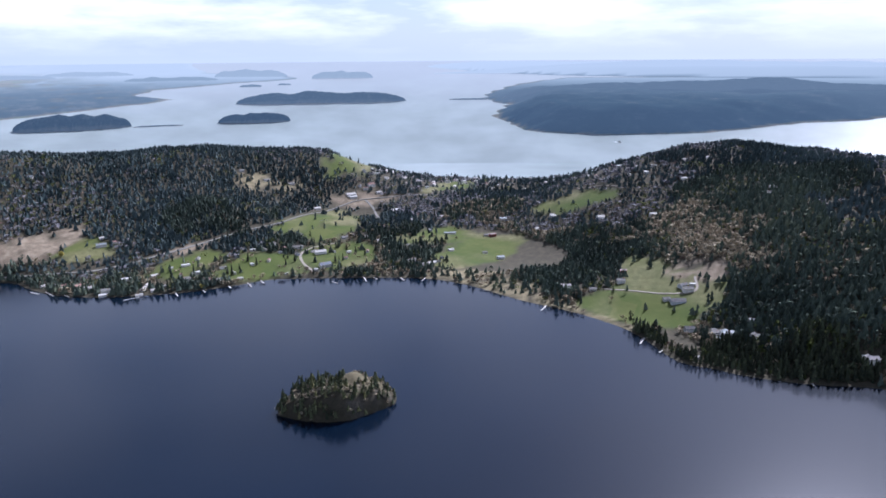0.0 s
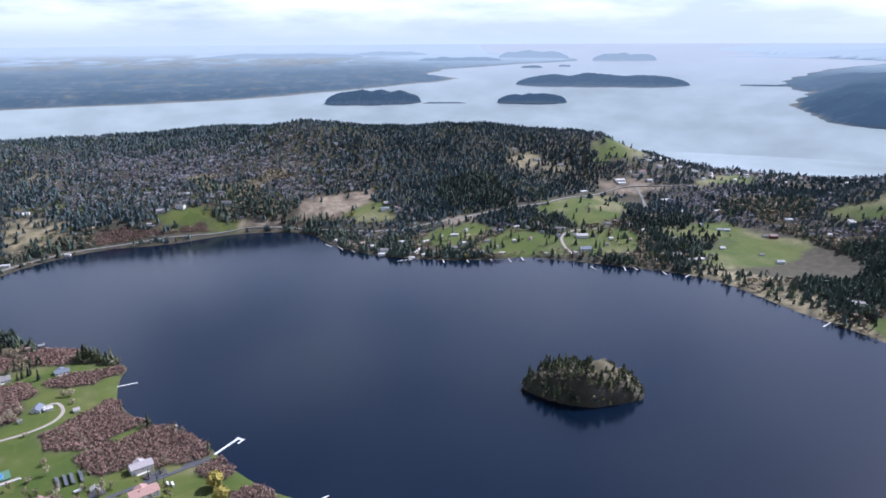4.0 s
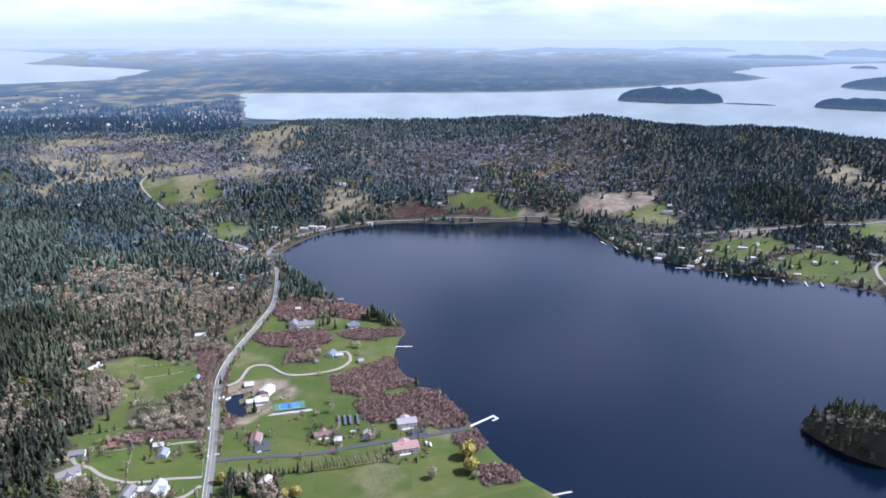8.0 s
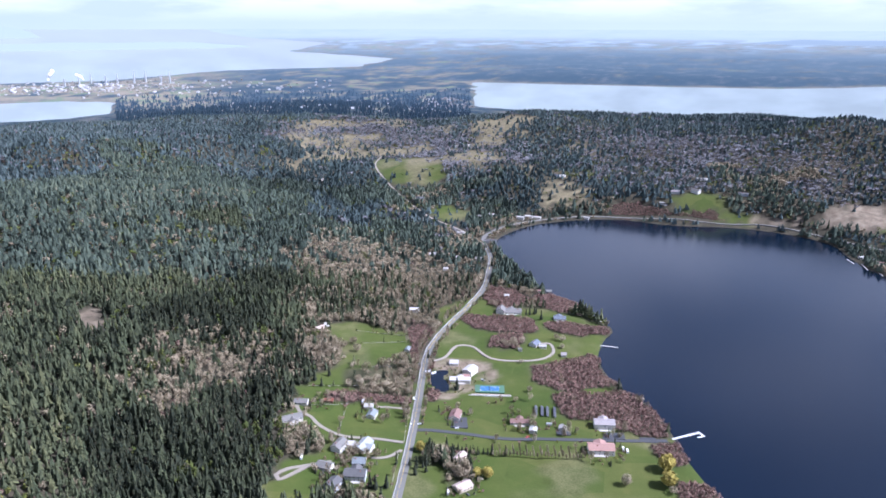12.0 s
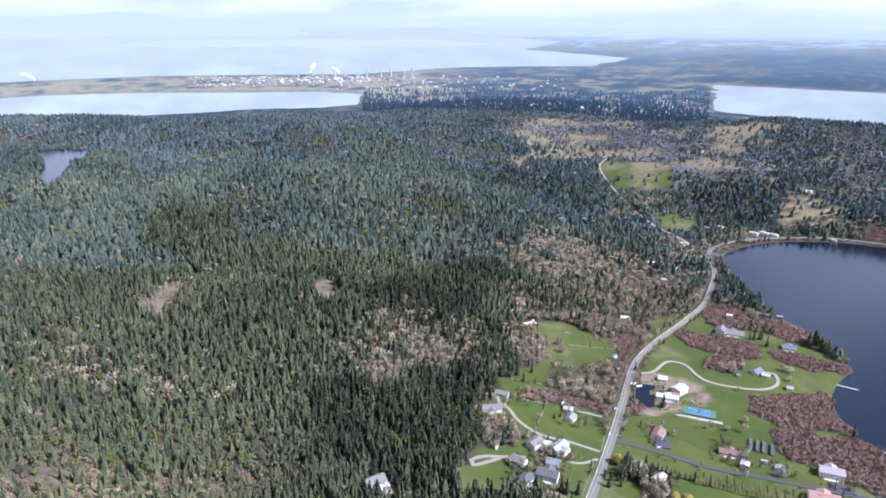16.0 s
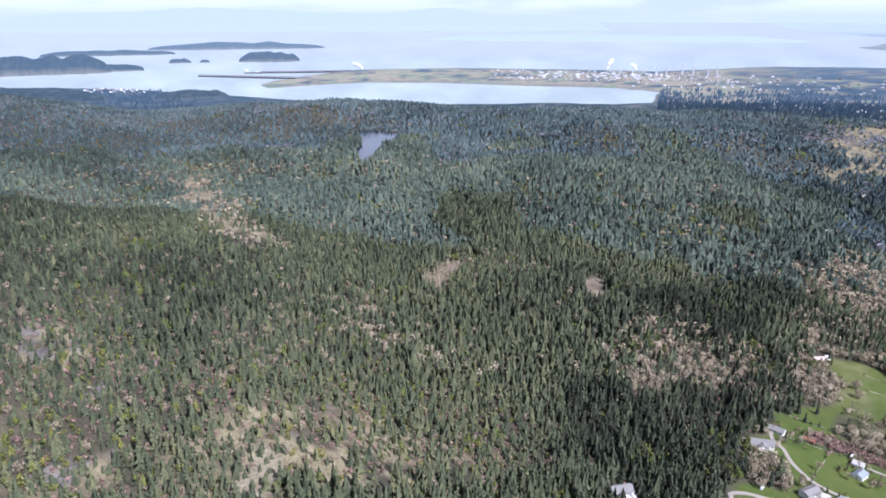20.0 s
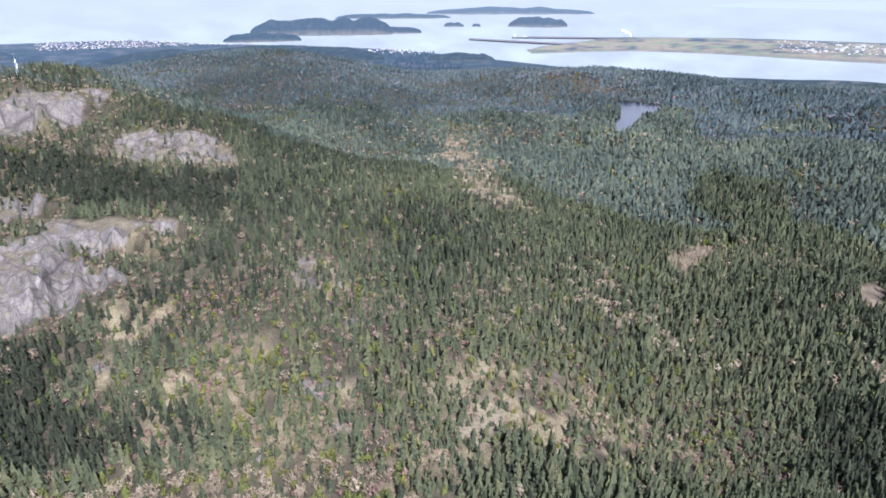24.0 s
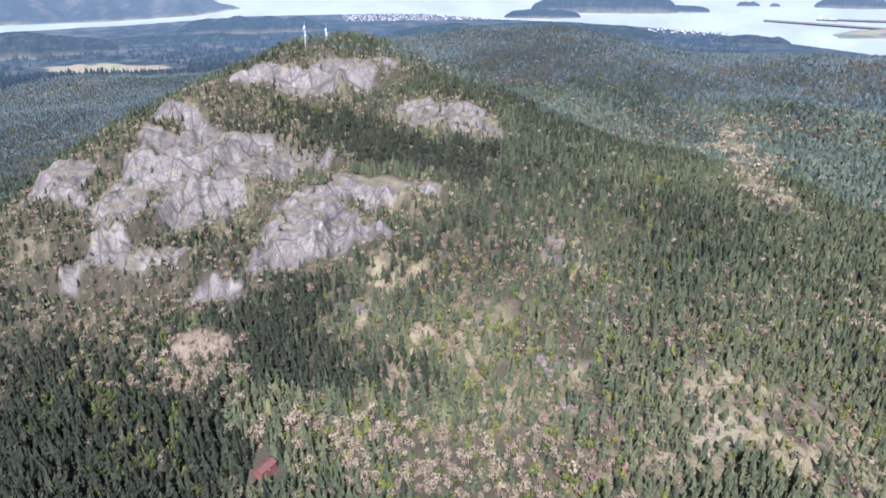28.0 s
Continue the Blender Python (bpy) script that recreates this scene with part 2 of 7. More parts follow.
def distance(name):
    """Land seen through miles of spring haze: woods and pale fields; the haze is painted on as emission of the land,
    growing with the distance.
    """
    m, n, l, b = shader(name, 1.0, 0, 0.0)
    at = n.new("ShaderNodeAttribute")
    at.attribute_name = "open"
    pt = n.new("ShaderNodeAttribute")
    pt.attribute_name = "patch"
    mp = n.new("ShaderNodeMapping")
    co = n.new("ShaderNodeTexCoord")
    mp.inputs["Scale"].default_value = (1, 1, 3.2)
    l.new(co.outputs["Object"], mp.inputs["Vector"])
    tex = n.new("ShaderNodeTexNoise")
    tex.inputs["Scale"].default_value, tex.inputs["Detail"].default_value, tex.inputs["Roughness"].default_value = 0.022, 8, 0.7
    l.new(mp.outputs["Vector"], tex.inputs["Vector"])
    mixed = blend(n, l, 0.6, pt.outputs["Fac"], tex.outputs["Fac"])
    wood = ramp(n, l, mixed, [(0.36, (0.018, 0.028, 0.028)), (0.5, (0.034, 0.044, 0.04)), (0.64, (0.10, 0.092, 0.078))])
    field = ramp(n, l, mixed, [(0.3, (0.14, 0.14, 0.08)), (0.5, (0.27, 0.22, 0.15)), (0.62, (0.15, 0.2, 0.09)), (0.75, (0.34, 0.29, 0.22))])
    l.new(blend(n, l, at.outputs["Fac"], wood, field), b.inputs["Base Color"])
    # painted haze: surface emission, dark blue to pale grey with range
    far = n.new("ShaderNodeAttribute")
    far.attribute_name = "haze_glow"
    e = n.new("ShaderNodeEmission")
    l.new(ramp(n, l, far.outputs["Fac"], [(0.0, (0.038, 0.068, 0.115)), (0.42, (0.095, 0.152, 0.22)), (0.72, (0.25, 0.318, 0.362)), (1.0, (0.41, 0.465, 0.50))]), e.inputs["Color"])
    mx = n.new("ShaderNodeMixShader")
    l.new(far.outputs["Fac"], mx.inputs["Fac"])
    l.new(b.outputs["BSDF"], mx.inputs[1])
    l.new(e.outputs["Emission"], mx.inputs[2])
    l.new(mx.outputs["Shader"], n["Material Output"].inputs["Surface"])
    return m


M_GROUND = cover("ground_cover")
M_FAR = distance("hazy_distance")
M_LAKE = water("lake_water", (0.0014, 0.0048, 0.0115), 0.165, 0.12, 0.12, spec=0.74)
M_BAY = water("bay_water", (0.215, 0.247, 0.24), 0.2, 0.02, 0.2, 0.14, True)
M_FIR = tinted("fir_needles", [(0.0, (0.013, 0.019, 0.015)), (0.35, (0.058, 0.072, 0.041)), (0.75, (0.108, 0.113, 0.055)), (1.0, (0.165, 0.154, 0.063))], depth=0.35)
# farther firs: the same needles, bluer, with haze put into the colour
M_FIR_FAR = tinted("hazed_far_needles", [(0.0, (0.022, 0.035, 0.038)), (0.35, (0.063, 0.089, 0.093)), (0.75, (0.104, 0.125, 0.113)), (1.0, (0.135, 0.141, 0.088))], depth=0.35)
M_FIR_MID = tinted("hazed_mid_needles", [(0.0, (0.019, 0.029, 0.026)), (0.35, (0.064, 0.086, 0.069)), (0.75, (0.115, 0.132, 0.085)), (1.0, (0.162, 0.164, 0.081))], depth=0.35)
M_BARE = tinted("bare_twigs", [(0.0, (0.166, 0.128, 0.083)), (0.5, (0.237, 0.192, 0.124)), (0.8, (0.308, 0.258, 0.172)), (1.0, (0.404, 0.348, 0.240))], depth=0.3)
# far leafless crowns: cooler, flatter twig colour, haze painted in
M_BARE_FAR = tinted("hazed_far_twigs", [(0.0, (0.113, 0.109, 0.116)), (0.5, (0.152, 0.146, 0.153)), (1.0, (0.200, 0.194, 0.203))], depth=0.2)
M_BRUSH = tinted("red_brown_twigs", [(0.0, (0.133, 0.084, 0.068)), (0.5, (0.189, 0.121, 0.096)), (1.0, (0.272, 0.176, 0.136))], depth=0.3)
M_LEAF = tinted("spring_leaves", [(0.0, (0.050, 0.069, 0.021)), (0.5, (0.105, 0.120, 0.030)), (1.0, (0.176, 0.155, 0.038))])
M_WILLOW = plain("willow_catkins", (0.29, 0.235, 0.05), 0.9)
M_BARK = plain("bark", (0.09, 0.065, 0.05), 0.95)
M_ASPHALT = plain("worn_asphalt", (0.155, 0.15, 0.135), 0.95, vary=0.12, scale=0.05, spec=0.1)
M_NEWASPHALT = plain("new_asphalt", (0.055, 0.056, 0.06), 0.9, vary=0.12, scale=0.05)
M_GRAVEL = plain("gravel", (0.24, 0.21, 0.172), 0.95, vary=0.15, scale=0.2)
M_PAINT = plain("road_paint", (0.75, 0.75, 0.72), 0.7)
M_YELLOW = plain("yellow_road_paint", (0.6, 0.42, 0.08), 0.7)

# ---- plan: the lie of the land (metres; x east, y north of the hovering point, z above the lake) ----
# hills: x, y, height, radius
HILLS_MOUNTAIN = [
    (-3180, 280, 20, 180), (-2940, -560, 39, 180), (-2790, 1480, 32, 260), (-2740, 200, 30, 420), (-2460, 1040, 165, 420),
    (-2400, 500, 24, 130), (-2000, 1500, -7, 130), (-1900, -1480, 50, 420), (-1700, 100, 36, 130), (-1700, 300, 3, 130),
    (-1600, 500, -55, 130), (-1500, -300, -37, 130), (-1500, 100, 64, 130), (-1500, 550, 168, 650), (-1400, 300, 50, 130),
    (-1300, 0, 34, 130), (-1300, 500, -16, 130), (-1260, -680, 20, 180), (-1260, 800, -17, 260), (-1200, 200, 82, 130),
    (-1100, -400, -63, 130), (-1100, 400, 55, 130), (-1100, 600, -25, 130), (-1020, 40, 156, 180),
]
HILLS_NORTH = [
    (-1770, 1650, 66, 260), (-1740, 2560, -11, 180), (-1500, 1960, 29, 180), (-1400, 1600, 53, 130), (-1260, 2670, -52, 260),
    (-1200, 1200, 24, 130), (-1200, 1500, -5, 130), (-1200, 1800, 13, 130), (-1050, 2350, 134, 650), (-1000, 1000, -13, 130),
    (-1000, 1500, 31, 130), (-800, 2900, -34, 130), (-780, 1120, 7, 180), (-600, 1900, 63, 130), (-410, 1310, 84, 260),
    (-400, 2700, -8, 130), (-300, 300, 54, 130), (-300, 500, -31, 130), (-300, 800, 35, 130), (-300, 2200, 44, 180),
    (-200, 700, 13, 130), (-200, 1100, 19, 130), (-200, 1500, 25, 130), (0, 0, 14, 130),
]
HILLS_EAST = [
    (180, 520, -11, 180), (200, 2300, -7, 130), (300, 300, -12, 130), (300, 2000, 15, 130), (400, 1600, -14, 130),
    (500, 1900, 33, 130), (620, 1320, -24, 420), (780, 2500, 75, 260), (1000, 1100, -26, 130), (1200, 2400, 16, 130),
    (1260, 1240, -27, 180), (1500, 1700, 57, 130), (1600, 1100, 17, 130), (1650, 1900, 139, 650), (1860, 1480, 31, 180),
    (1900, 1300, 38, 130), (2100, 1120, 60, 180), (2140, 2160, -39, 260), (2200, 1000, 36, 130),
]
HILLS_SOUTH = [
    (610, -50, -23, 260), (1140, -80, -48, 180), (1200, -400, 7, 130), (1460, 480, -57, 420), (1620, 160, -72, 180),
    (1630, -730, 64, 260), (1800, 400, -35, 130), (1900, 800, -54, 130), (2000, -500, -33, 130), (2000, 200, -9, 130),
    (2100, -350, 190, 650), (2100, -200, 20, 130), (2200, 400, -62, 130), (2200, 800, -7, 130), (2460, 160, -33, 180),
    (2460, 640, 4, 180), (2860, -640, -54, 420), (2860, 480, -92, 420),
]
HILLS_MOUNTAIN_B = [
    (1630, -1920, 60, 260), (1100, -1000, -25, 130), (0, -500, 5, 130), (0, -2500, 12, 130), (-150, -1700, 87, 650),
    (-300, 100, -31, 130), (-300, -400, -11, 130), (-500, -80, 63, 420), (-540, 400, 78, 180), (-600, -400, -37, 130),
    (-700, 600, 43, 130), (-700, 100, 28, 130), (-800, 200, 44, 130), (-800, -200, 53, 130), (-900, 800, 29, 130),
    (-900, 400, 62, 130), (-900, 100, -79, 130), (-1000, -200, 46, 130),
]
HILLS_NORTH_B = [
    (100, 1900, -10, 130), (60, 3280, 62, 420),
]
HILLS = HILLS_MOUNTAIN + HILLS_NORTH + HILLS_EAST + HILLS_SOUTH + HILLS_MOUNTAIN_B + HILLS_NORTH_B


# lake outline, clockwise from the near west shore
LAKE = [(395, 475), (381, 535), (383, 603), (391, 641), (394, 702), (376, 756), (381, 830), (414, 888), (442, 921), (435, 977),
        (427, 1029), (393, 1086), (391, 1151), (379, 1246), (382, 1386), (427, 1454), (513, 1511), (635, 1530), (731, 1508),
        (824, 1445), (959, 1397), (1044, 1326), (1081, 1242), (1056, 1163), (1041, 1073), (1056, 989), (1081, 930), (1121, 853),
        (1186, 777), (1241, 723)]
LAKE += [(1298, 547), (1325, 428), (1310, 330), (1245, 205), (1207, 105), (1155, 18), (1105, -25), (1034, -72), (1018, -127),
         (1005, -172), (1001, -252), (1011, -344), (980, -450), (880, -520), (720, -420), (600, -180), (520, 60), (450, 300)]
TARN = [(-1213, 1520), (-1172, 1584), (-1067, 1562), (-1030, 1465), (-990, 1352), (-936, 1250), (-943, 1227), (-1033, 1333), (-1103, 1445)]
POND = [(146, 817), (155, 819), (161, 813), (154, 799), (154, 784), (156, 769), (150, 764), (140, 768), (137, 783), (140, 805)]


def closed(points, steps=4):
    """A smooth closed line through the corners."""
    p = np.array(points, float)
    a, b, c, d = np.roll(p, 1, 0), p, np.roll(p, -1, 0), np.roll(p, -2, 0)
    out = []
    for k in range(steps):
        u = k / steps
        out.append(0.5 * (2 * b + (c - a) * u + (2 * a - 5 * b + 4 * c - d) * u * u + (3 * b - a - 3 * c + d) * u ** 3))
    return np.stack(out, 1).reshape(-1, 2)


def inside(poly, x, y):
    """Signed distance to a closed line: positive inside."""
    poly = np.asarray(poly, float)
    shape, x, y = np.shape(x), np.ravel(x), np.ravel(y)
    lo, hi = poly.min(0) - 160, poly.max(0) + 160
    res = np.full(len(x), -160.0)
    near = np.where((x > lo[0]) & (x < hi[0]) & (y > lo[1]) & (y < hi[1]))[0]
    if len(near):
        px, py = x[near], y[near]
        best, odd = np.full(len(near), 1e12), np.zeros(len(near), bool)
        for (ax, ay), (bx, by) in zip(poly, np.roll(poly, -1, 0)):
            ex, ey = bx - ax, by - ay
            u = np.clip(((px - ax) * ex + (py - ay) * ey) / max(ex * ex + ey * ey, 1e-9), 0, 1)
            best = np.minimum(best, (px - ax - u * ex) ** 2 + (py - ay - u * ey) ** 2)
            if ay != by:
                odd ^= ((ay > py) != (by > py)) & (px < ax + (py - ay) * ex / ey)
        res[near] = np.where(odd, 1, -1) * np.sqrt(best)
    return res.reshape(shape)


def ease(v, lo, hi):
    u = np.clip((v - lo) / (hi - lo), 0, 1)
    return u * u * (3 - 2 * u)


def rough(x, y, size, seed=0):
    """Smooth random relief between -1 and 1, about `size` metres from crest to crest."""
    rng = np.random.RandomState(seed + 77)
    t = rng.rand(64, 64) * 2 - 1
    u, v = x / size + 13.7 * seed, y / size - 5.3 * seed
    i, j = np.floor(u).astype(int), np.floor(v).astype(int)
    fu, fv = u - i, v - j
    fu, fv = fu * fu * (3 - 2 * fu), fv * fv * (3 - 2 * fv)
    g = lambda a, b: t[a % 64, b % 64]
    return (g(i, j) * (1 - fu) + g(i + 1, j) * fu) * (1 - fv) + (g(i, j + 1) * (1 - fu) + g(i + 1, j + 1) * fu) * fv


# far waters and lands by bearing (degrees, left of north positive) and dip below the level line (degrees)
HOME_SHORE = [(-180, -8.0), (-125, -8.8), (-100, -8.8), (-85, -9.1), (-80, -9.3), (-73, -9.4), (-70, -9.0), (-66, -8.5), (-55, -8.2),
              (-40, -7.7), (-25, -7.1), (-14, -6.5), (-13.1, -6.35), (-12.9, -4.3), (-4, -3.6), (6, -3.5), (13.5, -4.0), (14.2, -6.4), (20, -6.8), (30, -7.0),
              (40, -6.6), (47, -5.9), (55, -5.1), (62, -4.7), (70, -4.35), (75, -3.95), (88, -3.9), (96, -4.25), (107, -4.4), (125, -4.4), (180, -8.0)]
MAINLAND = [(-12, -6.5), (-13.1, -6.4), (-13.2, -4.5), (-20, -4.6), (-29, -4.62), (-36, -4.5), (-41, -4.2), (-47, -3.75), (-51, -3.4),
            (-53.3, -3.1), (-51, -2.75), (-52, -2.4), (-57, -2.1), (-62.5, -1.75), (-62, -1.5), (-56, -1.2), (-54, -0.2), (9, -0.2), (4, -1.1), (-2, -1.5), (1, -2.1), (-7, -2.7), (-4, -3.3), (6, -3.5), (13, -6)]
POINT_LAND = [(13, -6.6), (14, -5.6), (17, -5.35), (24, -5.3), (31, -5.1), (37, -5.05), (40, -5.15), (44.6, -5.35), (45.2, -5.05), (42, -4.5), (38, -4.05), (30, -3.95),
              (20, -4.0), (12, -4.05), (8, -3.6), (2, -3.4), (2, -6)]
NEAR_CAPE = [(-78.2, -4.75), (-78.8, -5.1), (-79.9, -5.7), (-82.1, -6.09), (-87, -6.25), (-92.5, -6.04), (-96.5, -5.67), (-101, -4.95), (-103.8, -4.75), (-107, -4.3), (-116, -4.1), (-128, -4), (-128, -1.7),
             (-84, -1.8), (-80.5, -2.2), (-77.6, -3.1), (-77.4, -3.4), (-79.4, -3.9), (-78.4, -4.4)]
FAR_CAPE = [(-72.8, -0.86), (-77.5, -1.37), (-82, -1.6), (-90, -1.75), (-128, -1.9), (-128, -1.35), (-105, -1.3), (-96, -0.95), (-88, -0.75), (-78, -0.7)]
WEST_ISLAND = [(88.5, -3.35), (92, -3.75), (98, -3.95), (104, -3.9), (112, -3.9), (125, -3.9), (125, -2.4), (96, -2.6), (90, -3.0)]
HOVER = 450.0


def land(x, y):
    """Height of the ground on the home island and round it."""
    x, y = np.asarray(x, float), np.asarray(y, float)
    z = np.full(x.shape, 8.0)
    for hx, hy, h, s in HILLS:
        z += h * np.exp(-((x - hx) ** 2 + (y - hy) ** 2) / (2.0 * s * s))
    far = np.hypot(x, y)
    z += (rough(x, y, 190, 1) * 7 + rough(x, y, 80, 2) * 3) * ease(z, 20, 70)
    # the broken south face of the mountain: ledges and buttresses
    face = ease(np.maximum.reduce([inside(c, x, y) for c in CLIFFS]), -20, 25)
    steps = z / 42.0 + 0.7 * rough(x, y, 90, 5)
    ledge = (np.floor(steps) + ease(steps - np.floor(steps), 0.36, 0.62) - steps) * 24
    across = 900 * np.arctan2(-x, y) + 14 * rough(x, y, 60, 12)
    flute = (0.5 - np.abs(rough(across, far * 0.3, 34, 6))) * 15 + (0.5 - np.abs(rough(across, far * 0.35, 13, 7))) * 8 + rough(across, far * 0.6, 6, 11) * 3.2 + rough(across, far, 9, 13) * 2.5
    z += face * (ledge + flute)
    shore = inside(LAKE_LINE, x, y)
    z = np.where(shore > -160, 0.8 + (z - 0.8) * ease(-shore, 0, 110) + 1.5 * ease(-shore, -4, 14), z)
    z = np.where(shore > -14, np.minimum(z, -shore * 0.25), z)
    tarn = inside(TARN_LINE, x, y)
    z = np.where(tarn > -150, TARN_Z + (z - TARN_Z) * ease(-tarn, 0, 150), z)
    z = np.where(tarn > 0, TARN_Z - 3, z)
    pond = inside(POND_LINE, x, y)
    z = np.where(pond > -25, POND_Z + (z - POND_Z) * ease(-pond, 0, 25), z)
    z = np.where(pond > 0, POND_Z - 1.5, z)
    # island in the lake
    e = ((x - 776) * 0.5 - (y - 368) * 0.866) / 84, ((x - 776) * 0.866 + (y - 368) * 0.5) / 46
    q = (e[0] ** 2 + e[1] ** 2) * (1 + 0.25 * rough(x, y, 45, 3))
    isl = np.where(q < 1, 33 * (1 - np.minimum(q, 1) ** 1.9) * (1 + 0.2 * rough(x, y, 22, 4)) * (1 + 0.25 * e[0] * 0.6), -8)
    z = np.where((q < 1.15), np.maximum(z, isl), z)
    return z


def dip_of(r):
    return -np.degrees(np.arctan2(HOVER, r))


def far_ground(az, r):
    """Height of the distant ground before it is drawn in: above zero on land, below it in the sea."""
    d = dip_of(r)
    x, y = -r * np.sin(np.radians(az)), r * np.cos(np.radians(az))
    hs = np.array(HOME_SHORE)
    k = np.interp(az, hs[:, 0], hs[:, 1])
    inland = (k - d) * 10
    az = az + 0.5 * rough(d * 9, az, 1.3, 8)
    for poly in (MAINLAND, POINT_LAND, NEAR_CAPE, FAR_CAPE, WEST_ISLAND):
        p = np.array(poly) * (1, 6)
        inland = np.maximum(inland, np.minimum(inside(p, az, d * 6), 20) * 1.2)
    wood = 0.5 + 0.5 * rough(az, d * 8, 2.2, 9)
    high = ease(inside(np.array(NEAR_CAPE) * (1, 6), az, d * 6), 0.1, 4.2) * ease(d, -2.2, -3.6) * 118 * (0.88 + 0.24 * wood)
    high += ease(inside(np.array(MAINLAND) * (1, 6), az, d * 6), 0.3, 2) * ease(d, -1.3, -2.2) * ease(az, -9, -16) * 40 * (0.7 + 0.3 * wood)
    high += ease(inside(np.array(WEST_ISLAND) * (1, 6), az, d * 6), 0, 3) * 500 * wood
    high += ease(inside(np.array(FAR_CAPE) * (1, 6), az, d * 6), 0, 1) * 170 * (0.8 + 0.2 * wood)
    return np.clip(inland * 12, -30, 8 + 4 * wood) + high * (inland > 0)


def drawn_in(x, y, z):
    """Past 3 km the land is drawn in towards the viewpoint along each line of sight, so that all of it lies within 5 km."""
    r = np.maximum(np.hypot(x, y), 1e-6)
    near = np.where(r > 3000, 1164.0 / (0.238 + HOVER / r), r)
    k = near / r
    return x * k, y * k, HOVER + (z - HOVER) * k


LAKE_LINE, TARN_LINE, POND_LINE = closed(LAKE), closed(TARN), closed(POND)
TARN_Z, POND_Z = 145.0, 12.5
CLIFFS = [
    [(-1030, -110), (-1060, -20), (-1000, 60), (-930, 110), (-840, 140), (-760, 120), (-700, 230), (-640, 150), (-620, 60), (-615, -60), (-650, -190), (-780, -270), (-900, -290), (-950, -200)],
    [(-1040, -20), (-1095, 40), (-1100, 180), (-1085, 255), (-1020, 255), (-985, 190), (-975, 110), (-1010, 30)],
    [(-960, 200), (-970, 275), (-900, 335), (-810, 340), (-800, 295), (-845, 240), (-905, 205)],
]



def ground_z(x, y):
    """Height of the ground anywhere, as built within 3 km."""
    x, y = np.asarray(x, float), np.asarray(y, float)
    r = np.hypot(x, y)
    az = np.degrees(np.arctan2(-x, y))
    hs = np.array(HOME_SHORE)
    rs = HOVER / np.tan(np.radians(-np.interp(az, hs[:, 0], hs[:, 1])))
    coast = ease(rs - r, -30, 420)
    z = land(x, y)
    z = np.where(z > 4, 4 + (z - 4) * coast, z)
    z = np.where(r > rs + 5, np.minimum(z, -(r - rs) * 0.05), z)
    return z

# outlines of open land, woods and roads in plan
FARM = [
    [(66, 560), (72, 440), (400, 420), (393, 480), (381, 535), (200, 560)],
    [(-47, 590), (-45, 705), (-31, 748), (0, 830), (7, 933), (53, 965), (116, 936), (159, 944), (201, 1028), (281, 1080), (343, 1021), (409, 963), (432, 908), (381, 839), (368, 780), (382, 634), (395, 592), (381, 510), (-49, 573)],
    [(62, 628), (111, 629), (170, 671), (380, 597), (381, 535), (393, 473)],
    [(-45, 546), (-47, 588), (-17, 639), (70, 667), (67, 591)],
]
GRASS = [
    [(20, 953), (53, 969), (114, 927), (117, 890), (63, 897), (25, 907)],
    [(-19, 737), (22, 740), (86, 722), (82, 651), (30, 670), (-16, 708)],
    [(32, 833), (73, 849), (115, 872), (115, 847), (84, 817), (38, 774), (25, 773)],
    [(1211, 969), (1343, 935), (1320, 903), (1200, 883), (1165, 934)],
    [(1399, 746), (1475, 728), (1520, 622), (1451, 572), (1366, 590), (1322, 679)],
    [(1470, 440), (1709, 410), (1712, 291), (1533, 290), (1399, 387)],
    [(1874, 272), (1928, 166), (1867, 54), (1835, 62), (1811, 174)],
    [(1249, 100), (1331, 23), (1465, 28), (1405, -60), (1350, -65), (1327, -153), (1240, -148), (1167, -68), (1171, 6), (1191, 65)],
    [(866, 1524), (930, 1513), (965, 1462), (1006, 1417), (984, 1410), (861, 1499)],
    [(1204, 1236), (1305, 1244), (1287, 1168), (1234, 1125), (1175, 1181)],
    [(2080, 992), (2876, 1180), (2199, 871), (2083, 912)],
    [(1545, 787), (1843, 802), (1717, 717), (1513, 716)],
    [(1543, 868), (1854, 852), (1791, 823), (1536, 823)],
    [(1273, 864), (1376, 827), (1370, 733), (1297, 687), (1270, 764), (1225, 824)],
    [(186, 2122), (302, 2147), (374, 1885), (330, 1822), (242, 1849), (192, 1941)],
    [(848, 1522), (912, 1513), (992, 1437), (996, 1405), (918, 1439)],
    [(304, 1682), (377, 1622), (312, 1548), (278, 1620)],
    [(1582, 568), (1735, 503), (1751, 421), (1630, 429), (1558, 530)],
    [(2140, 666), (2413, 596), (2275, 542), (2056, 621)],
    [(1527, 441), (1605, 327), (1523, 309), (1422, 410)],
    [(1663, 424), (1734, 287), (1644, 283), (1605, 354)],
    [(1165, 973), (1284, 968), (1350, 917), (1263, 874), (1192, 901)],
    [(1255, 854), (1376, 808), (1377, 733), (1276, 693), (1213, 798)],
    [(1532, 799), (1601, 768), (1515, 727), (1480, 756)],
    [(1540, 885), (1791, 859), (1861, 837), (1567, 784), (1523, 842)],
    [(2094, 1004), (2204, 950), (2165, 871), (2072, 952)],
]
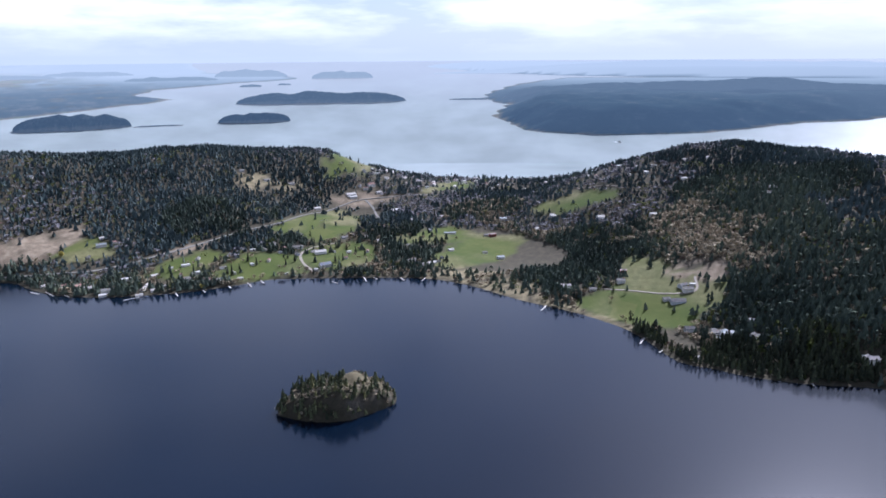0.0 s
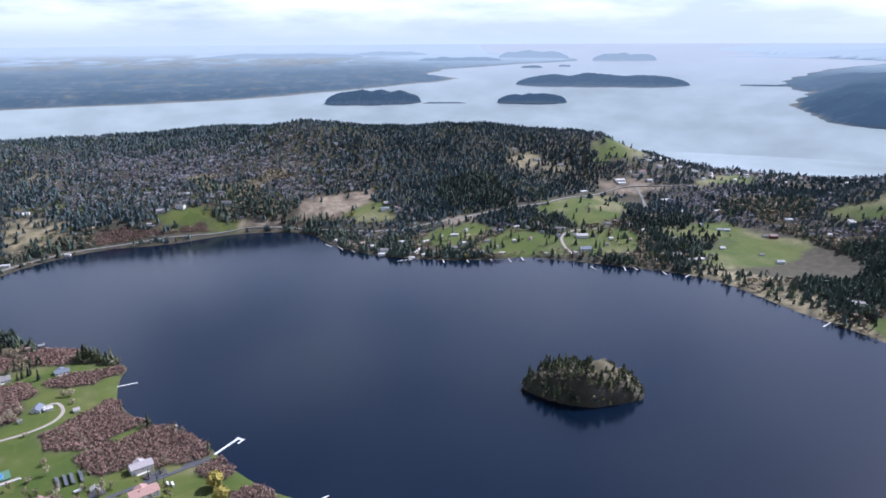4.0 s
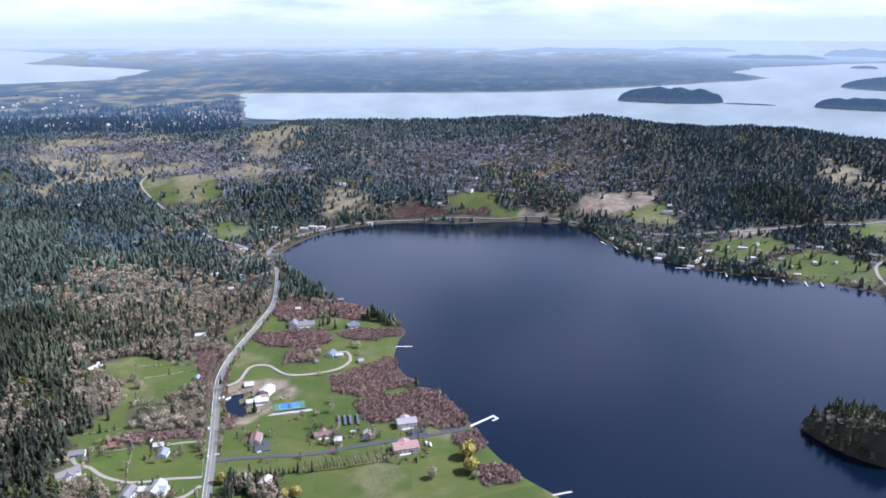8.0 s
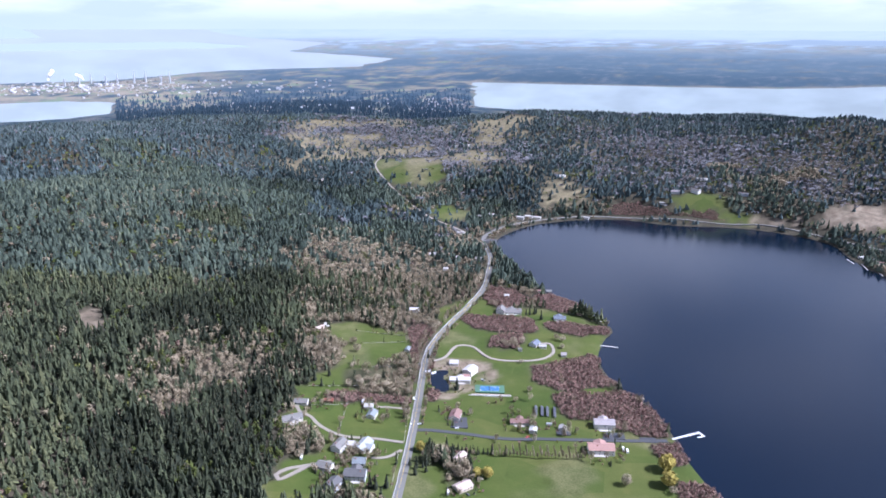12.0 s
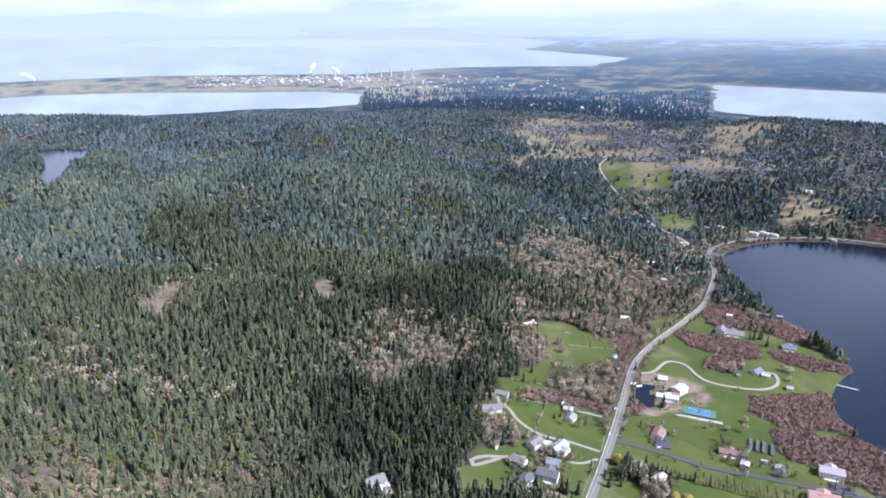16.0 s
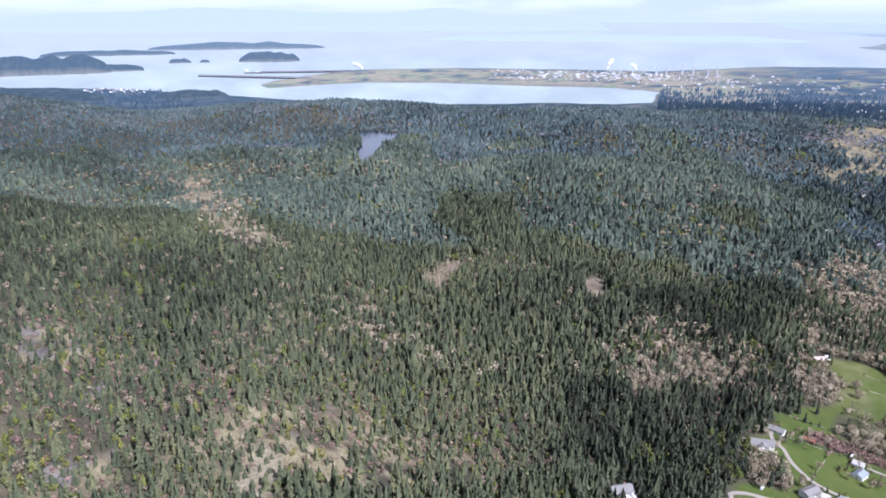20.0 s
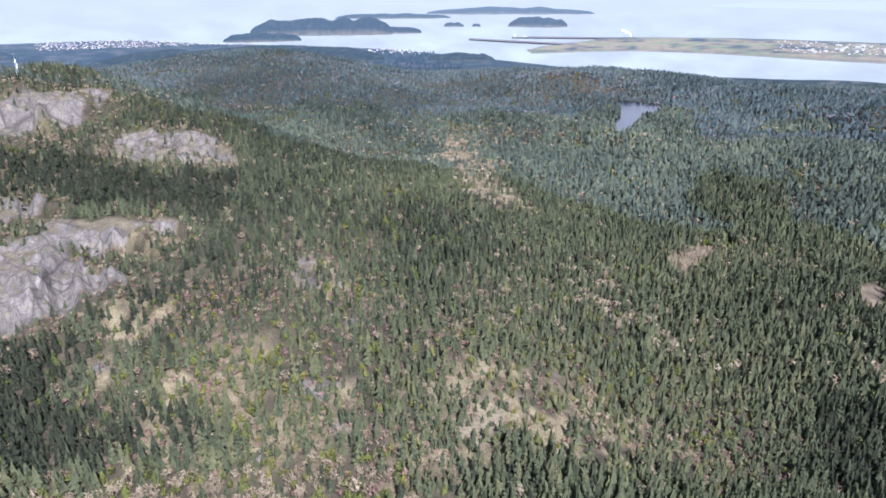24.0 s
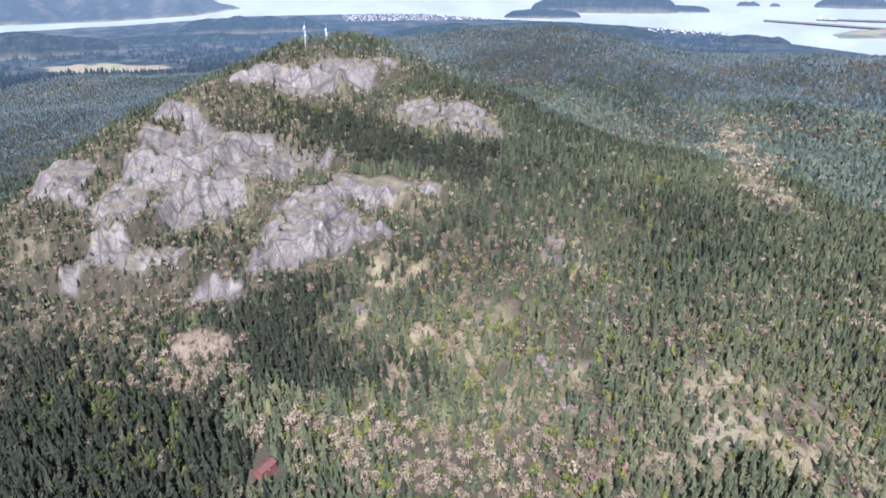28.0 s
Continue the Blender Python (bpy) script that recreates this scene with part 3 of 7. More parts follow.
GLADES = [
    [(19, 925), (52, 941), (111, 899), (114, 863), (61, 870), (25, 880)],
    [(-18, 715), (22, 718), (83, 701), (80, 632), (29, 650), (-16, 687)],
    [(31, 807), (71, 824), (111, 846), (111, 822), (82, 793), (37, 751), (24, 750)],
    [(1183, 947), (1314, 915), (1286, 880), (1178, 866), (1142, 915)],
    [(1366, 728), (1441, 711), (1483, 607), (1415, 558), (1331, 575), (1289, 662)],
    [(1428, 427), (1666, 399), (1678, 285), (1479, 280), (1357, 376)],
    [(1844, 268), (1895, 163), (1840, 53), (1809, 61), (1787, 171)],
    [(1218, 98), (1303, 22), (1427, 27), (1378, -59), (1327, -64), (1306, -151), (1219, -145), (1138, -66), (1143, 6), (1169, 64)],
    [(858, 1510), (921, 1498), (957, 1451), (997, 1405), (971, 1392), (854, 1486)],
    [(1182, 1213), (1282, 1223), (1262, 1145), (1209, 1103), (1155, 1160)],
    [(2060, 982), (2207, 906), (2158, 855), (2063, 903)],
    [(1510, 769), (1735, 755), (1653, 690), (1478, 699)],
    [(1512, 851), (1801, 828), (1698, 780), (1503, 805)],
    [(1245, 845), (1341, 806), (1338, 716), (1266, 670), (1240, 746), (1199, 807)],
    [(179, 2046), (284, 2023), (368, 1856), (325, 1793), (238, 1814), (188, 1898)],
    [(841, 1509), (903, 1499), (984, 1426), (983, 1388), (906, 1419)],
    [(297, 1645), (368, 1580), (303, 1500), (271, 1577)],
    [(1543, 554), (1694, 491), (1713, 412), (1584, 417), (1519, 517)],
    [(2082, 648), (2306, 569), (2216, 528), (2000, 605)],
    [(1321, 416), (1375, 346), (1336, 239), (1250, 173), (1195, 85), (1139, 8), (1119, 14), (1169, 90), (1201, 164), (1253, 270), (1304, 381)],
    [(549, 1614), (658, 1751), (680, 1644), (678, 1590), (568, 1583)],
    [(1773, 1129), (1842, 1107), (1836, 1034), (1887, 993), (1854, 976), (1733, 1042)],
    [(-75, 2511), (139, 2568), (206, 2325), (-19, 2174)],
    [(-1075, 889), (-1058, 904), (-801, 687), (-672, 659), (-638, 620), (-680, 598), (-796, 666)],
    [(-1063, 855), (-1101, 923), (-763, 667), (-690, 680), (-633, 619), (-675, 585)],
    [(575, 2469), (696, 2378), (720, 2256), (581, 2326)],
    [(1006, 1396), (1128, 1338), (1189, 1324), (1342, 1286), (1301, 1240), (1172, 1231), (1089, 1298), (999, 1368)],
    [(-484, 753), (-470, 839), (-438, 784), (-436, 717)],
    [(-286, 850), (-274, 883), (-251, 805), (-267, 798)],
    [(1918, 883), (2017, 805), (2006, 692), (1939, 772), (1878, 855)],
    [(145, 823), (198, 819), (214, 794), (206, 762), (172, 741), (147, 724), (130, 733), (135, 790)],
]
DRY = [
    [(1349, 425), (1422, 358), (1380, 247), (1281, 177), (1222, 87), (1164, 9), (1142, 14), (1191, 91), (1223, 167), (1277, 276), (1326, 388)],
    [(558, 1642), (670, 1783), (695, 1679), (685, 1607), (576, 1605)],
    [(1796, 1144), (1865, 1121), (1861, 1048), (1909, 1005), (1880, 989), (1761, 1059)],
    [(-77, 2583), (143, 2644), (212, 2392), (-20, 2266)],
    [(-1132, 936), (-1113, 951), (-861, 738), (-722, 708), (-684, 664), (-754, 664), (-861, 720)],
    [(-1129, 908), (-1144, 960), (-825, 722), (-733, 722), (-675, 660), (-741, 642)],
    [(590, 2534), (715, 2444), (732, 2293), (591, 2366)],
    [(-608, 100), (-606, 156), (-588, 162), (-570, 118), (-538, 95), (-543, 71), (-580, 83)],
    [(-627, 302), (-608, 313), (-561, 320), (-513, 278), (-558, 265)],
    [(-518, 111), (-522, 153), (-502, 142), (-503, 117)],
    [(-727, 156), (-715, 218), (-668, 197), (-699, 156)],
    [(-364, 310), (-383, 372), (-337, 388), (-313, 411), (-283, 358), (-303, 327), (-326, 293)],
    [(-422, 225), (-414, 254), (-392, 238), (-395, 216)],
    [(-394, 317), (-385, 367), (-352, 428), (-312, 458), (-254, 388), (-263, 328), (-294, 316), (-319, 276)],
    [(-579, 287), (-565, 309), (-519, 289), (-527, 265)],
    [(-627, 297), (-621, 314), (-590, 300), (-596, 283)],
    [(-523, 805), (-492, 868), (-452, 806), (-460, 750)],
]
DIRT = [
    [(1016, 1409), (1138, 1350), (1208, 1345), (1362, 1306), (1323, 1261), (1190, 1250), (1102, 1314), (1013, 1387)],
    [(-505, 786), (-489, 873), (-455, 814), (-458, 754)],
    [(-596, -78), (-580, -34), (-554, -31), (-565, -64)],
    [(-299, 887), (-286, 921), (-259, 831), (-276, 825)],
    [(1939, 893), (2039, 814), (2042, 704), (1967, 783), (1906, 868)],
    [(149, 847), (204, 844), (220, 815), (212, 784), (177, 763), (152, 746), (134, 755), (139, 815)],
    [(1390, -79), (1368, -151), (1324, -166), (1338, -76)],
    [(1302, 1013), (1381, 978), (1355, 952), (1281, 982)],
]
ROCK = [
    [(-1018, -98), (-1007, -80), (-984, -59), (-924, 2), (-904, 85), (-853, 113), (-856, 102), (-809, 33), (-796, 6), (-758, -3), (-737, -37), (-732, -49), (-748, -107), (-770, -158), (-779, -162), (-806, -151), (-858, -121), (-895, -109)],
    [(-759, 41), (-782, 81), (-716, 121), (-668, 137), (-648, 137), (-645, 84), (-639, 38), (-646, -5), (-638, -16), (-646, -20), (-684, -1)],
    [(-822, 100), (-794, 137), (-741, 179), (-715, 218), (-696, 206), (-712, 159), (-736, 106)],
    [(-925, -245), (-930, -200), (-887, -166), (-794, -161), (-800, -188), (-842, -227), (-881, -259)],
    [(-702, -177), (-752, -135), (-704, -93), (-711, -62), (-682, -51), (-675, -79), (-668, -103), (-686, -140), (-678, -167)],
    [(-641, -78), (-649, -41), (-636, -11), (-629, -27), (-627, -58)],
    [(-1064, 114), (-1087, 180), (-1076, 239), (-1042, 244), (-1012, 190), (-1027, 152), (-1008, 124), (-1045, 106)],
    [(-1052, -5), (-1069, 52), (-1045, 106), (-990, 125), (-1008, 85), (-1039, 41)],
    [(-949, 209), (-959, 268), (-902, 324), (-829, 329), (-818, 302), (-849, 252), (-901, 220)],
    [(-325, 279), (-342, 314), (-313, 306), (-305, 283)],
]
BRUSH = [
    [(279, 808), (384, 844), (376, 798), (374, 756), (313, 744), (273, 759)],
    [(284, 735), (352, 742), (391, 724), (391, 641), (348, 630), (309, 668), (281, 679)],
    [(213, 988), (267, 989), (323, 962), (311, 924), (245, 941)],
    [(339, 944), (401, 941), (435, 916), (421, 899), (361, 911)],
    [(375, 1073), (444, 1074), (447, 1006), (392, 995), (352, 1020)],
    [(284, 1113), (345, 1091), (333, 1022), (268, 1030)],
    [(356, 615), (394, 616), (395, 592), (366, 578), (351, 594)],
    [(352, 548), (384, 540), (379, 510), (338, 518)],
    [(768, 1560), (837, 1503), (916, 1458), (990, 1398), (898, 1434), (796, 1484), (706, 1539), (727, 1574)],
    [(132, 936), (161, 954), (149, 844), (115, 771), (109, 785)],
    [(11, 759), (64, 757), (100, 747), (98, 734), (56, 744), (10, 743)],
    [(138, 830), (147, 836), (134, 755), (126, 753)],
    [(246, 910), (290, 913), (276, 872), (239, 878)],
]
BARE = [
    [(1714, 92), (1829, -63), (1709, -160), (1374, -255), (1343, -158), (1444, -28)],
    [(1971, 823), (2105, 646), (1906, 353), (1725, 175), (1688, 311), (1795, 552)],
    [(921, 2242), (1469, 1616), (1444, 1355), (1353, 1302), (1111, 1370), (1003, 1466), (891, 1564), (845, 1603), (801, 1915)],
    [(-160, 2611), (227, 2877), (555, 2483), (660, 1962), (409, 1876), (178, 2080)],
    [(-21, 1278), (68, 1450), (167, 1235), (279, 1134), (176, 968), (128, 964), (31, 1006), (1, 972), (-20, 1080)],
    [(-197, 843), (-160, 892), (-88, 882), (-57, 806), (-72, 751), (-144, 701), (-204, 678), (-195, 743)],
    [(-32, 989), (57, 1347), (138, 1275), (245, 1207), (255, 1064), (152, 950), (58, 910), (-18, 886)],
    [(-468, 0), (-467, 71), (-420, 131), (-364, 197), (-329, 221), (-300, 213), (-376, 76), (-410, 42), (-432, 13)],
    [(-647, -181), (-642, -136), (-597, -62), (-538, -21), (-528, -63), (-572, -145)],
    [(-1135, 908), (-1057, 896), (-670, 665), (-640, 577), (-824, 673)],
    [(-565, 613), (-523, 626), (-404, 596), (-311, 612), (-321, 579), (-433, 563)],
]
COPSE = [
    [(33, 845), (71, 830), (115, 847), (108, 771), (79, 749), (43, 758), (29, 785)],
    [(-13, 933), (26, 916), (31, 845), (3, 812), (-22, 842)],
    [(129, 972), (176, 969), (143, 845), (116, 815), (120, 899)],
    [(-40, 673), (-6, 665), (-7, 625), (-34, 632)],
    [(105, 639), (146, 632), (141, 585), (124, 581), (115, 612), (99, 604)],
    [(287, 1066), (375, 1087), (366, 1032), (283, 1016)],
]
SCRUB = [
    [(-608, 89), (-608, 156), (-619, 292), (-568, 355), (-491, 345), (-444, 415), (-399, 451), (-358, 487), (-272, 393), (-300, 226), (-396, 168), (-446, 121), (-513, 70)],
    [(-613, 280), (-589, 360), (-476, 321), (-395, 377), (-384, 544), (-266, 551), (-193, 457), (-454, 184)],
]
DENSE = [
    [(1685, -501), (2112, -391), (2022, -151), (1991, -64), (1740, -150), (1398, -249), (1310, -175), (1175, -142), (1012, -171), (1008, -342)],
    [(1612, 255), (1675, 196), (1588, 83), (1386, 15), (1306, 75), (1293, 170), (1335, 227)],
    [(1474, 1652), (1897, 1275), (2090, 1026), (2109, 897), (1967, 877), (1812, 898), (1510, 876), (1421, 1055), (1257, 1132), (1225, 1408)],
    [(1592, 608), (1729, 563), (1623, 456), (1456, 449), (1428, 533)],
    [(283, 1693), (359, 1788), (422, 1867), (636, 1894), (763, 1866), (825, 1566), (843, 1508), (726, 1561), (677, 1590), (648, 1750), (565, 1652), (521, 1572), (361, 1684)],
    [(1469, 1616), (3548, 1953), (1945, 1058), (1791, 1097), (1521, 1142), (1349, 1219), (1444, 1355), (1434, 1550)],
    [(1288, 1179), (1410, 1167), (1486, 973), (1556, 868), (1475, 829), (1347, 845), (1268, 979), (1206, 1081)],
    [(-136, 2011), (78, 2309), (198, 1638), (244, 1277), (159, 1375), (14, 1322), (-104, 1197)],
    [(-620, -221), (-571, -123), (-505, -32), (-450, -14), (-407, -25), (-467, -190)],
    [(-591, -28), (-615, 36), (-608, 84), (-555, 71), (-498, 101), (-479, 130), (-462, 116), (-489, 38), (-538, -21)],
    [(-959, -36), (-993, 53), (-960, 109), (-922, 195), (-821, 229), (-766, 298), (-717, 265), (-736, 205), (-844, 119), (-894, 9)],
    [(-114, 677), (-61, 774), (-34, 625), (-57, 533), (-129, 527), (-222, 613), (-199, 661)],
    [(-245, 787), (-129, 1058), (-36, 1087), (-94, 867), (-217, 838)],
    [(1360, 1233), (1585, 927), (1468, 828), (1325, 932), (1372, 1030), (1218, 1095)],
    [(1542, 239), (1673, 211), (1637, 54), (1456, -26), (1351, 64), (1334, 182)],
    [(2281, 574), (2385, 320), (1996, 280), (1983, 481)],
    [(1938, 636), (1911, 324), (1870, 316), (1837, 537)],
    [(1693, 679), (1736, 521), (1510, 437), (1480, 564)],
]
HIGHWAY = [(58, 546), (64, 566), (88, 651), (109, 731), (137, 845), (160, 905), (199, 972), (241, 1036), (283, 1107), (316, 1197), (344, 1294), (352, 1380)]
LAKE_ROAD = [(352, 1380), (373, 1440), (445, 1507), (554, 1541), (672, 1543), (821, 1480), (939, 1423), (1006, 1396), (1052, 1355), (1094, 1286), (1169, 1103), (1280, 1023), (1359, 980), (1467, 933), (1581, 881), (1756, 869), (1896, 863), (1986, 819), (2042, 704), (2038, 633)]
LANE = [(352, 1380), (319, 1484), (272, 1583), (227, 1741), (193, 1951), (192, 2096), (234, 2250)]
GRAVEL_DRIVE = [(147, 844), (167, 855), (190, 888), (213, 883), (228, 844), (265, 831), (298, 834), (322, 853), (327, 880), (311, 883)]
PAVED_DRIVE = [(96, 680), (118, 678), (155, 668), (191, 656), (241, 646), (305, 634), (357, 627), (377, 624)]
WEST_DRIVE = [(82, 655), (53, 663), (18, 667), (-5, 684), (-16, 702), (-28, 712), (-31, 724)]
WEST_DRIVE_B = [(78, 641), (61, 629), (44, 628)]
WEST_DRIVE_C = [(99, 723), (74, 728), (59, 728)]
WEST_DRIVE_D = [(4, 620), (-18, 614), (-39, 607), (-50, 597), (-47, 590), (-34, 600), (-18, 614)]
BEND_LANE = [(1494, 699), (1445, 735), (1391, 736), (1344, 707), (1306, 664)]
FIELD_LANE = [(1302, 53), (1294, 1), (1279, -59), (1284, -108), (1330, -110)]
EAST_STREET = [(1986, 819), (1928, 767), (1747, 677)]
HILL_ROAD = [(1955, 171), (1927, 108), (1880, 55)]

# ---- building blocks ----
def mesh_of(name, verts, faces, mats, index=None, smooth=False):
    """A mesh from arrays: verts (n, 3); faces (m, 3 or 4)."""
    verts, faces = np.asarray(verts, np.float32), np.asarray(faces, np.int32)
    me = bpy.data.meshes.new(name)
    m, k = faces.shape
    me.vertices.add(len(verts))
    me.vertices.foreach_set("co", verts.ravel())
    me.loops.add(m * k)
    me.loops.foreach_set("vertex_index", faces.ravel())
    me.polygons.add(m)
    me.polygons.foreach_set("loop_start", np.arange(0, m * k, k, dtype=np.int32))
    me.polygons.foreach_set("loop_total", np.full(m, k, np.int32))
    for a in (mats if isinstance(mats, (list, tuple)) else [mats]):
        me.materials.append(a)
    if index is not None:
        me.polygons.foreach_set("material_index", np.asarray(index, np.int32))
    me.polygons.foreach_set("use_smooth", np.full(m, smooth, bool))
    me.update(calc_edges=True)
    return me


def value(me, name, data):
    a = me.attributes.new(name, "FLOAT", "POINT")
    a.data.foreach_set("value", np.asarray(data, np.float32).ravel())


def line(points, step=6.0):
    """Points along a smooth open line through the corners."""
    p = np.array(points, float)
    p = np.vstack([2 * p[0] - p[1], p, 2 * p[-1] - p[-2]])
    out = []
    for a, b, c, d in zip(p, p[1:], p[2:], p[3:]):
        n = max(1, int(np.hypot(*(c - b)) / step))
        for u in np.arange(n) / n:
            out.append(0.5 * (2 * b + (c - a) * u + (2 * a - 5 * b + 4 * c - d) * u * u + (3 * b - a - 3 * c + d) * u ** 3))
    return np.array(out + [p[-2]])


def off_line(points, x, y):
    """Distance to an open line."""
    best = np.full(np.shape(x), 1e12)
    p = line(points, 25)
    for (ax, ay), (bx, by) in zip(p, p[1:]):
        ex, ey = bx - ax, by - ay
        u = np.clip(((x - ax) * ex + (y - ay) * ey) / max(ex * ex + ey * ey, 1e-9), 0, 1)
        best = np.minimum(best, (x - ax - u * ex) ** 2 + (y - ay - u * ey) ** 2)
    return np.sqrt(best)


def among(polys, x, y, soft=8.0, seed=20):
    """How far a place lies within any of the outlines: 0 to 1, with a ragged edge."""
    out = np.zeros(np.shape(x))
    soft = soft * np.clip(np.hypot(x, y) / 900, 1, 2.2)
    w = (rough(x, y, 17, seed) + rough(x, y, 45, seed + 30)) * soft * 0.9
    for p in polys:
        out = np.maximum(out, ease(inside(closed(p, 3), x, y) + w, -soft * 0.5, soft * 0.5))
    return out


def skirt(x, y):
    """Broken ground round the crags, where few trees hold."""
    return ease(np.maximum.reduce([inside(c, x, y) for c in CLIFFS]), -12, 14)


def valley(x, y):
    """Open patches among the woods of the northern valley."""
    az, r = np.degrees(np.arctan2(-x, y)), np.hypot(x, y)
    return ease(az, -26, -18) * ease(az, 5, -1) * ease(r, 1850, 2050) * ease(rough(x, y, 130, 62) + 0.5 * rough(x, y, 50, 63), 0.1, 0.35)


def crags(x, y):
    """Bare rock, broken by gullies and ledges where plants grow."""
    return among(ROCK, x, y, 7) * ease(rough(x, y, 34, 48) + 0.6 * rough(x, y, 13, 49), -1.05, -0.7)


# ---- the ground: one sheet out to the horizon ----
az_fine = np.concatenate([np.arange(-122, 72, 0.5), np.arange(72, 110, 0.2), np.arange(110, 118.01, 0.4)])
az_all = np.concatenate([az_fine, np.arange(120, 236, 4.0), [238.0]])
NAZ = len(az_all)
AZ = np.radians(az_all)


def sheet(radii):
    r, a = np.meshgrid(radii, AZ, indexing="ij")
    return -r * np.sin(a), r * np.cos(a)


def grid_faces(rows, cols):
    i, j = np.meshgrid(np.arange(rows - 1), np.arange(cols - 1), indexing="ij")
    a = (i * cols + j).ravel()
    return np.stack([a, a + cols, a + cols + 1, a + 1], 1)[:, ::-1]


dips = np.arange(48.0, 8.531, -0.15)
radii = np.concatenate([[0.0, 80, 160, 230, 290, 340, 375], HOVER / np.tan(np.radians(dips)), [3000.0]])
gx, gy = sheet(radii)
gz = ground_z(gx, gy)
me = mesh_of("ground", np.stack([gx, gy, gz], 2).reshape(-1, 3), grid_faces(len(radii), NAZ), M_GROUND, smooth=True)
farm = among(FARM, gx, gy, 10)
litter = np.maximum(among(BRUSH, gx, gy, 9, 22), among(COPSE, gx, gy, 12, 26) * 0.8)
value(me, "grass", np.maximum(farm, among(GRASS, gx, gy)) * (1 - litter))
isle = np.hypot(gx - 776, gy - 368) < 95
gold = isle * ease(np.hypot(((gx - 776) * 0.5 - (gy - 368) * 0.866 - 24) / 46, ((gx - 776) * 0.866 + (gy - 368) * 0.5 - 2) / 28) + 0.3 * rough(gx, gy, 12, 51), 1.1, 0.8)
scrub = among(SCRUB, gx, gy, 40) * ease(rough(gx, gy, 45, 33) + 0.6 * rough(gx, gy, 18, 34), -0.55, 0.5)
coast = ease(gz, 3.2, 2.0) * ease(np.hypot(gx, gy), 2500, 2600)
field = among(FARM, gx, gy, 10) * ease(rough(gx, gy, 55, 35) + 0.5 * rough(gx, gy, 20, 36), 0.35, 0.9) * 0.3
value(me, "dirt", among(DIRT, gx, gy) * ease(rough(gx, gy, 20, 47) + 0.7 * rough(gx, gy, 8, 50), -1.0, 0.1))
slope = np.hypot(np.gradient(gz, axis=0) / np.maximum(np.gradient(np.hypot(gx, gy), axis=0), 1), np.gradient(gz, axis=1) / np.maximum(np.hypot(np.gradient(gx, axis=1), np.gradient(gy, axis=1)), 1))
crag = crags(gx, gy) * (0.25 + 0.75 * ease(slope, 0.28, 0.5))
shelf = np.maximum(crags(gx, gy) * ease(slope, 0.5, 0.28), 0.75 * skirt(gx, gy) * ease(rough(gx, gy, 30, 60) + 0.5 * rough(gx, gy, 11, 61), -0.1, 0.5))
value(me, "dry", np.maximum(np.maximum(among(DRY, gx, gy, 14) * ease(rough(gx, gy, 24, 39) + 0.6 * rough(gx, gy, 9, 40), -0.9, 0.1), np.maximum(scrub * (0.2 + 0.56 * ease(np.hypot(gx, gy), 640, 480)), shelf * 0.7)), np.maximum(np.maximum(np.maximum(coast, valley(gx, gy) * 0.85), gold * 0.45), np.maximum(field, among(GRASS, gx, gy) * (ease(np.hypot(gx, gy), 1100, 1300) + 0.6 * ease(np.hypot(gx, gy), 1600, 1800)) * ease(rough(gx, gy, 60, 46), -0.2, 0.8) * 0.4))))
value(me, "rock", np.maximum(np.maximum(crag, among(SCRUB, gx, gy, 30) * ease(rough(gx, gy, 30, 37) + 0.5 * rough(gx, gy, 12, 38), 0.62, 0.95)), isle * ease(rough(gx, gy, 12, 31), 0.3, 0.7) * 0.3))
ground = tagged(new("ground", me), "rolling forest floor, green farm fields, dry grass and bare rock", "ground", kind="structure")

dips = np.concatenate([np.arange(8.50, 3.0, -0.06), np.arange(3.0, 0.45, -0.05)])
far_r = np.concatenate([[3000.0], HOVER / np.tan(np.radians(dips[dips < 8.529]))])
fx, fy = sheet(far_r)
fr, fa = np.meshgrid(far_r, az_all, indexing="ij")
fa = np.where(fa > 180, fa - 360, fa)
fz = np.maximum(np.maximum(ground_z(fx, fy), far_ground(fa, fr)), -30)
fz[0] = ground_z(fx[0], fy[0])
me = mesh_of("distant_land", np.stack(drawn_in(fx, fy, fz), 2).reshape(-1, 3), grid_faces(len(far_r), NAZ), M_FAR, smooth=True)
dip = -dip_of(fr)
# share of painted haze glow over the land, by dip
HAZE_GLOW = lambda d: 0.2 + 0.22 * ease(d, 8.5, 5.2) + 0.14 * ease(d, 5.2, 2.8) + 0.36 * ease(d, 3.0, 1.2)
stripe = 0.6 * rough(fa, dip * 9, 1.5, 12) + 0.5 * rough(fa * 2.3, dip * 22, 1.3, 15)
farmland = ease(fa, -50, -42) * ease(dip, 2.6, 1.9) * ease(fa, 60, 50) * ease(stripe, -0.5, 0.2)
farmland = np.maximum(farmland, ease(stripe, 0.05, 0.4) * ease(fa, -20, -12) * ease(fa, 17, 13) * ease(dip, 8.4, 7.8) * 0.8)
farmland = np.maximum(farmland, ease(stripe, 0.35, 0.7) * ease(fa, -12, -16) * ease(fa, -60, -50) * 0.5)
farmland = np.maximum(farmland, ease(inside(np.array(POINT_LAND) * (1, 6), fa, -dip * 6), -0.5, 1) * ease(fa, 3, 10) * ease(stripe, -0.6, 0.0))
farmland = np.maximum(farmland, ease(fz, 7, 3) * 0.8)
quarry = ease(np.hypot((fa - 98.3) / 4.6, (dip - 7.35 + 0.06 * (fa - 98.3)) / 0.4) + 0.25 * rough(fa, dip * 6, 0.8, 14), 1.0, 0.8)
farmland = np.maximum(farmland, quarry)
value(me, "open", farmland)
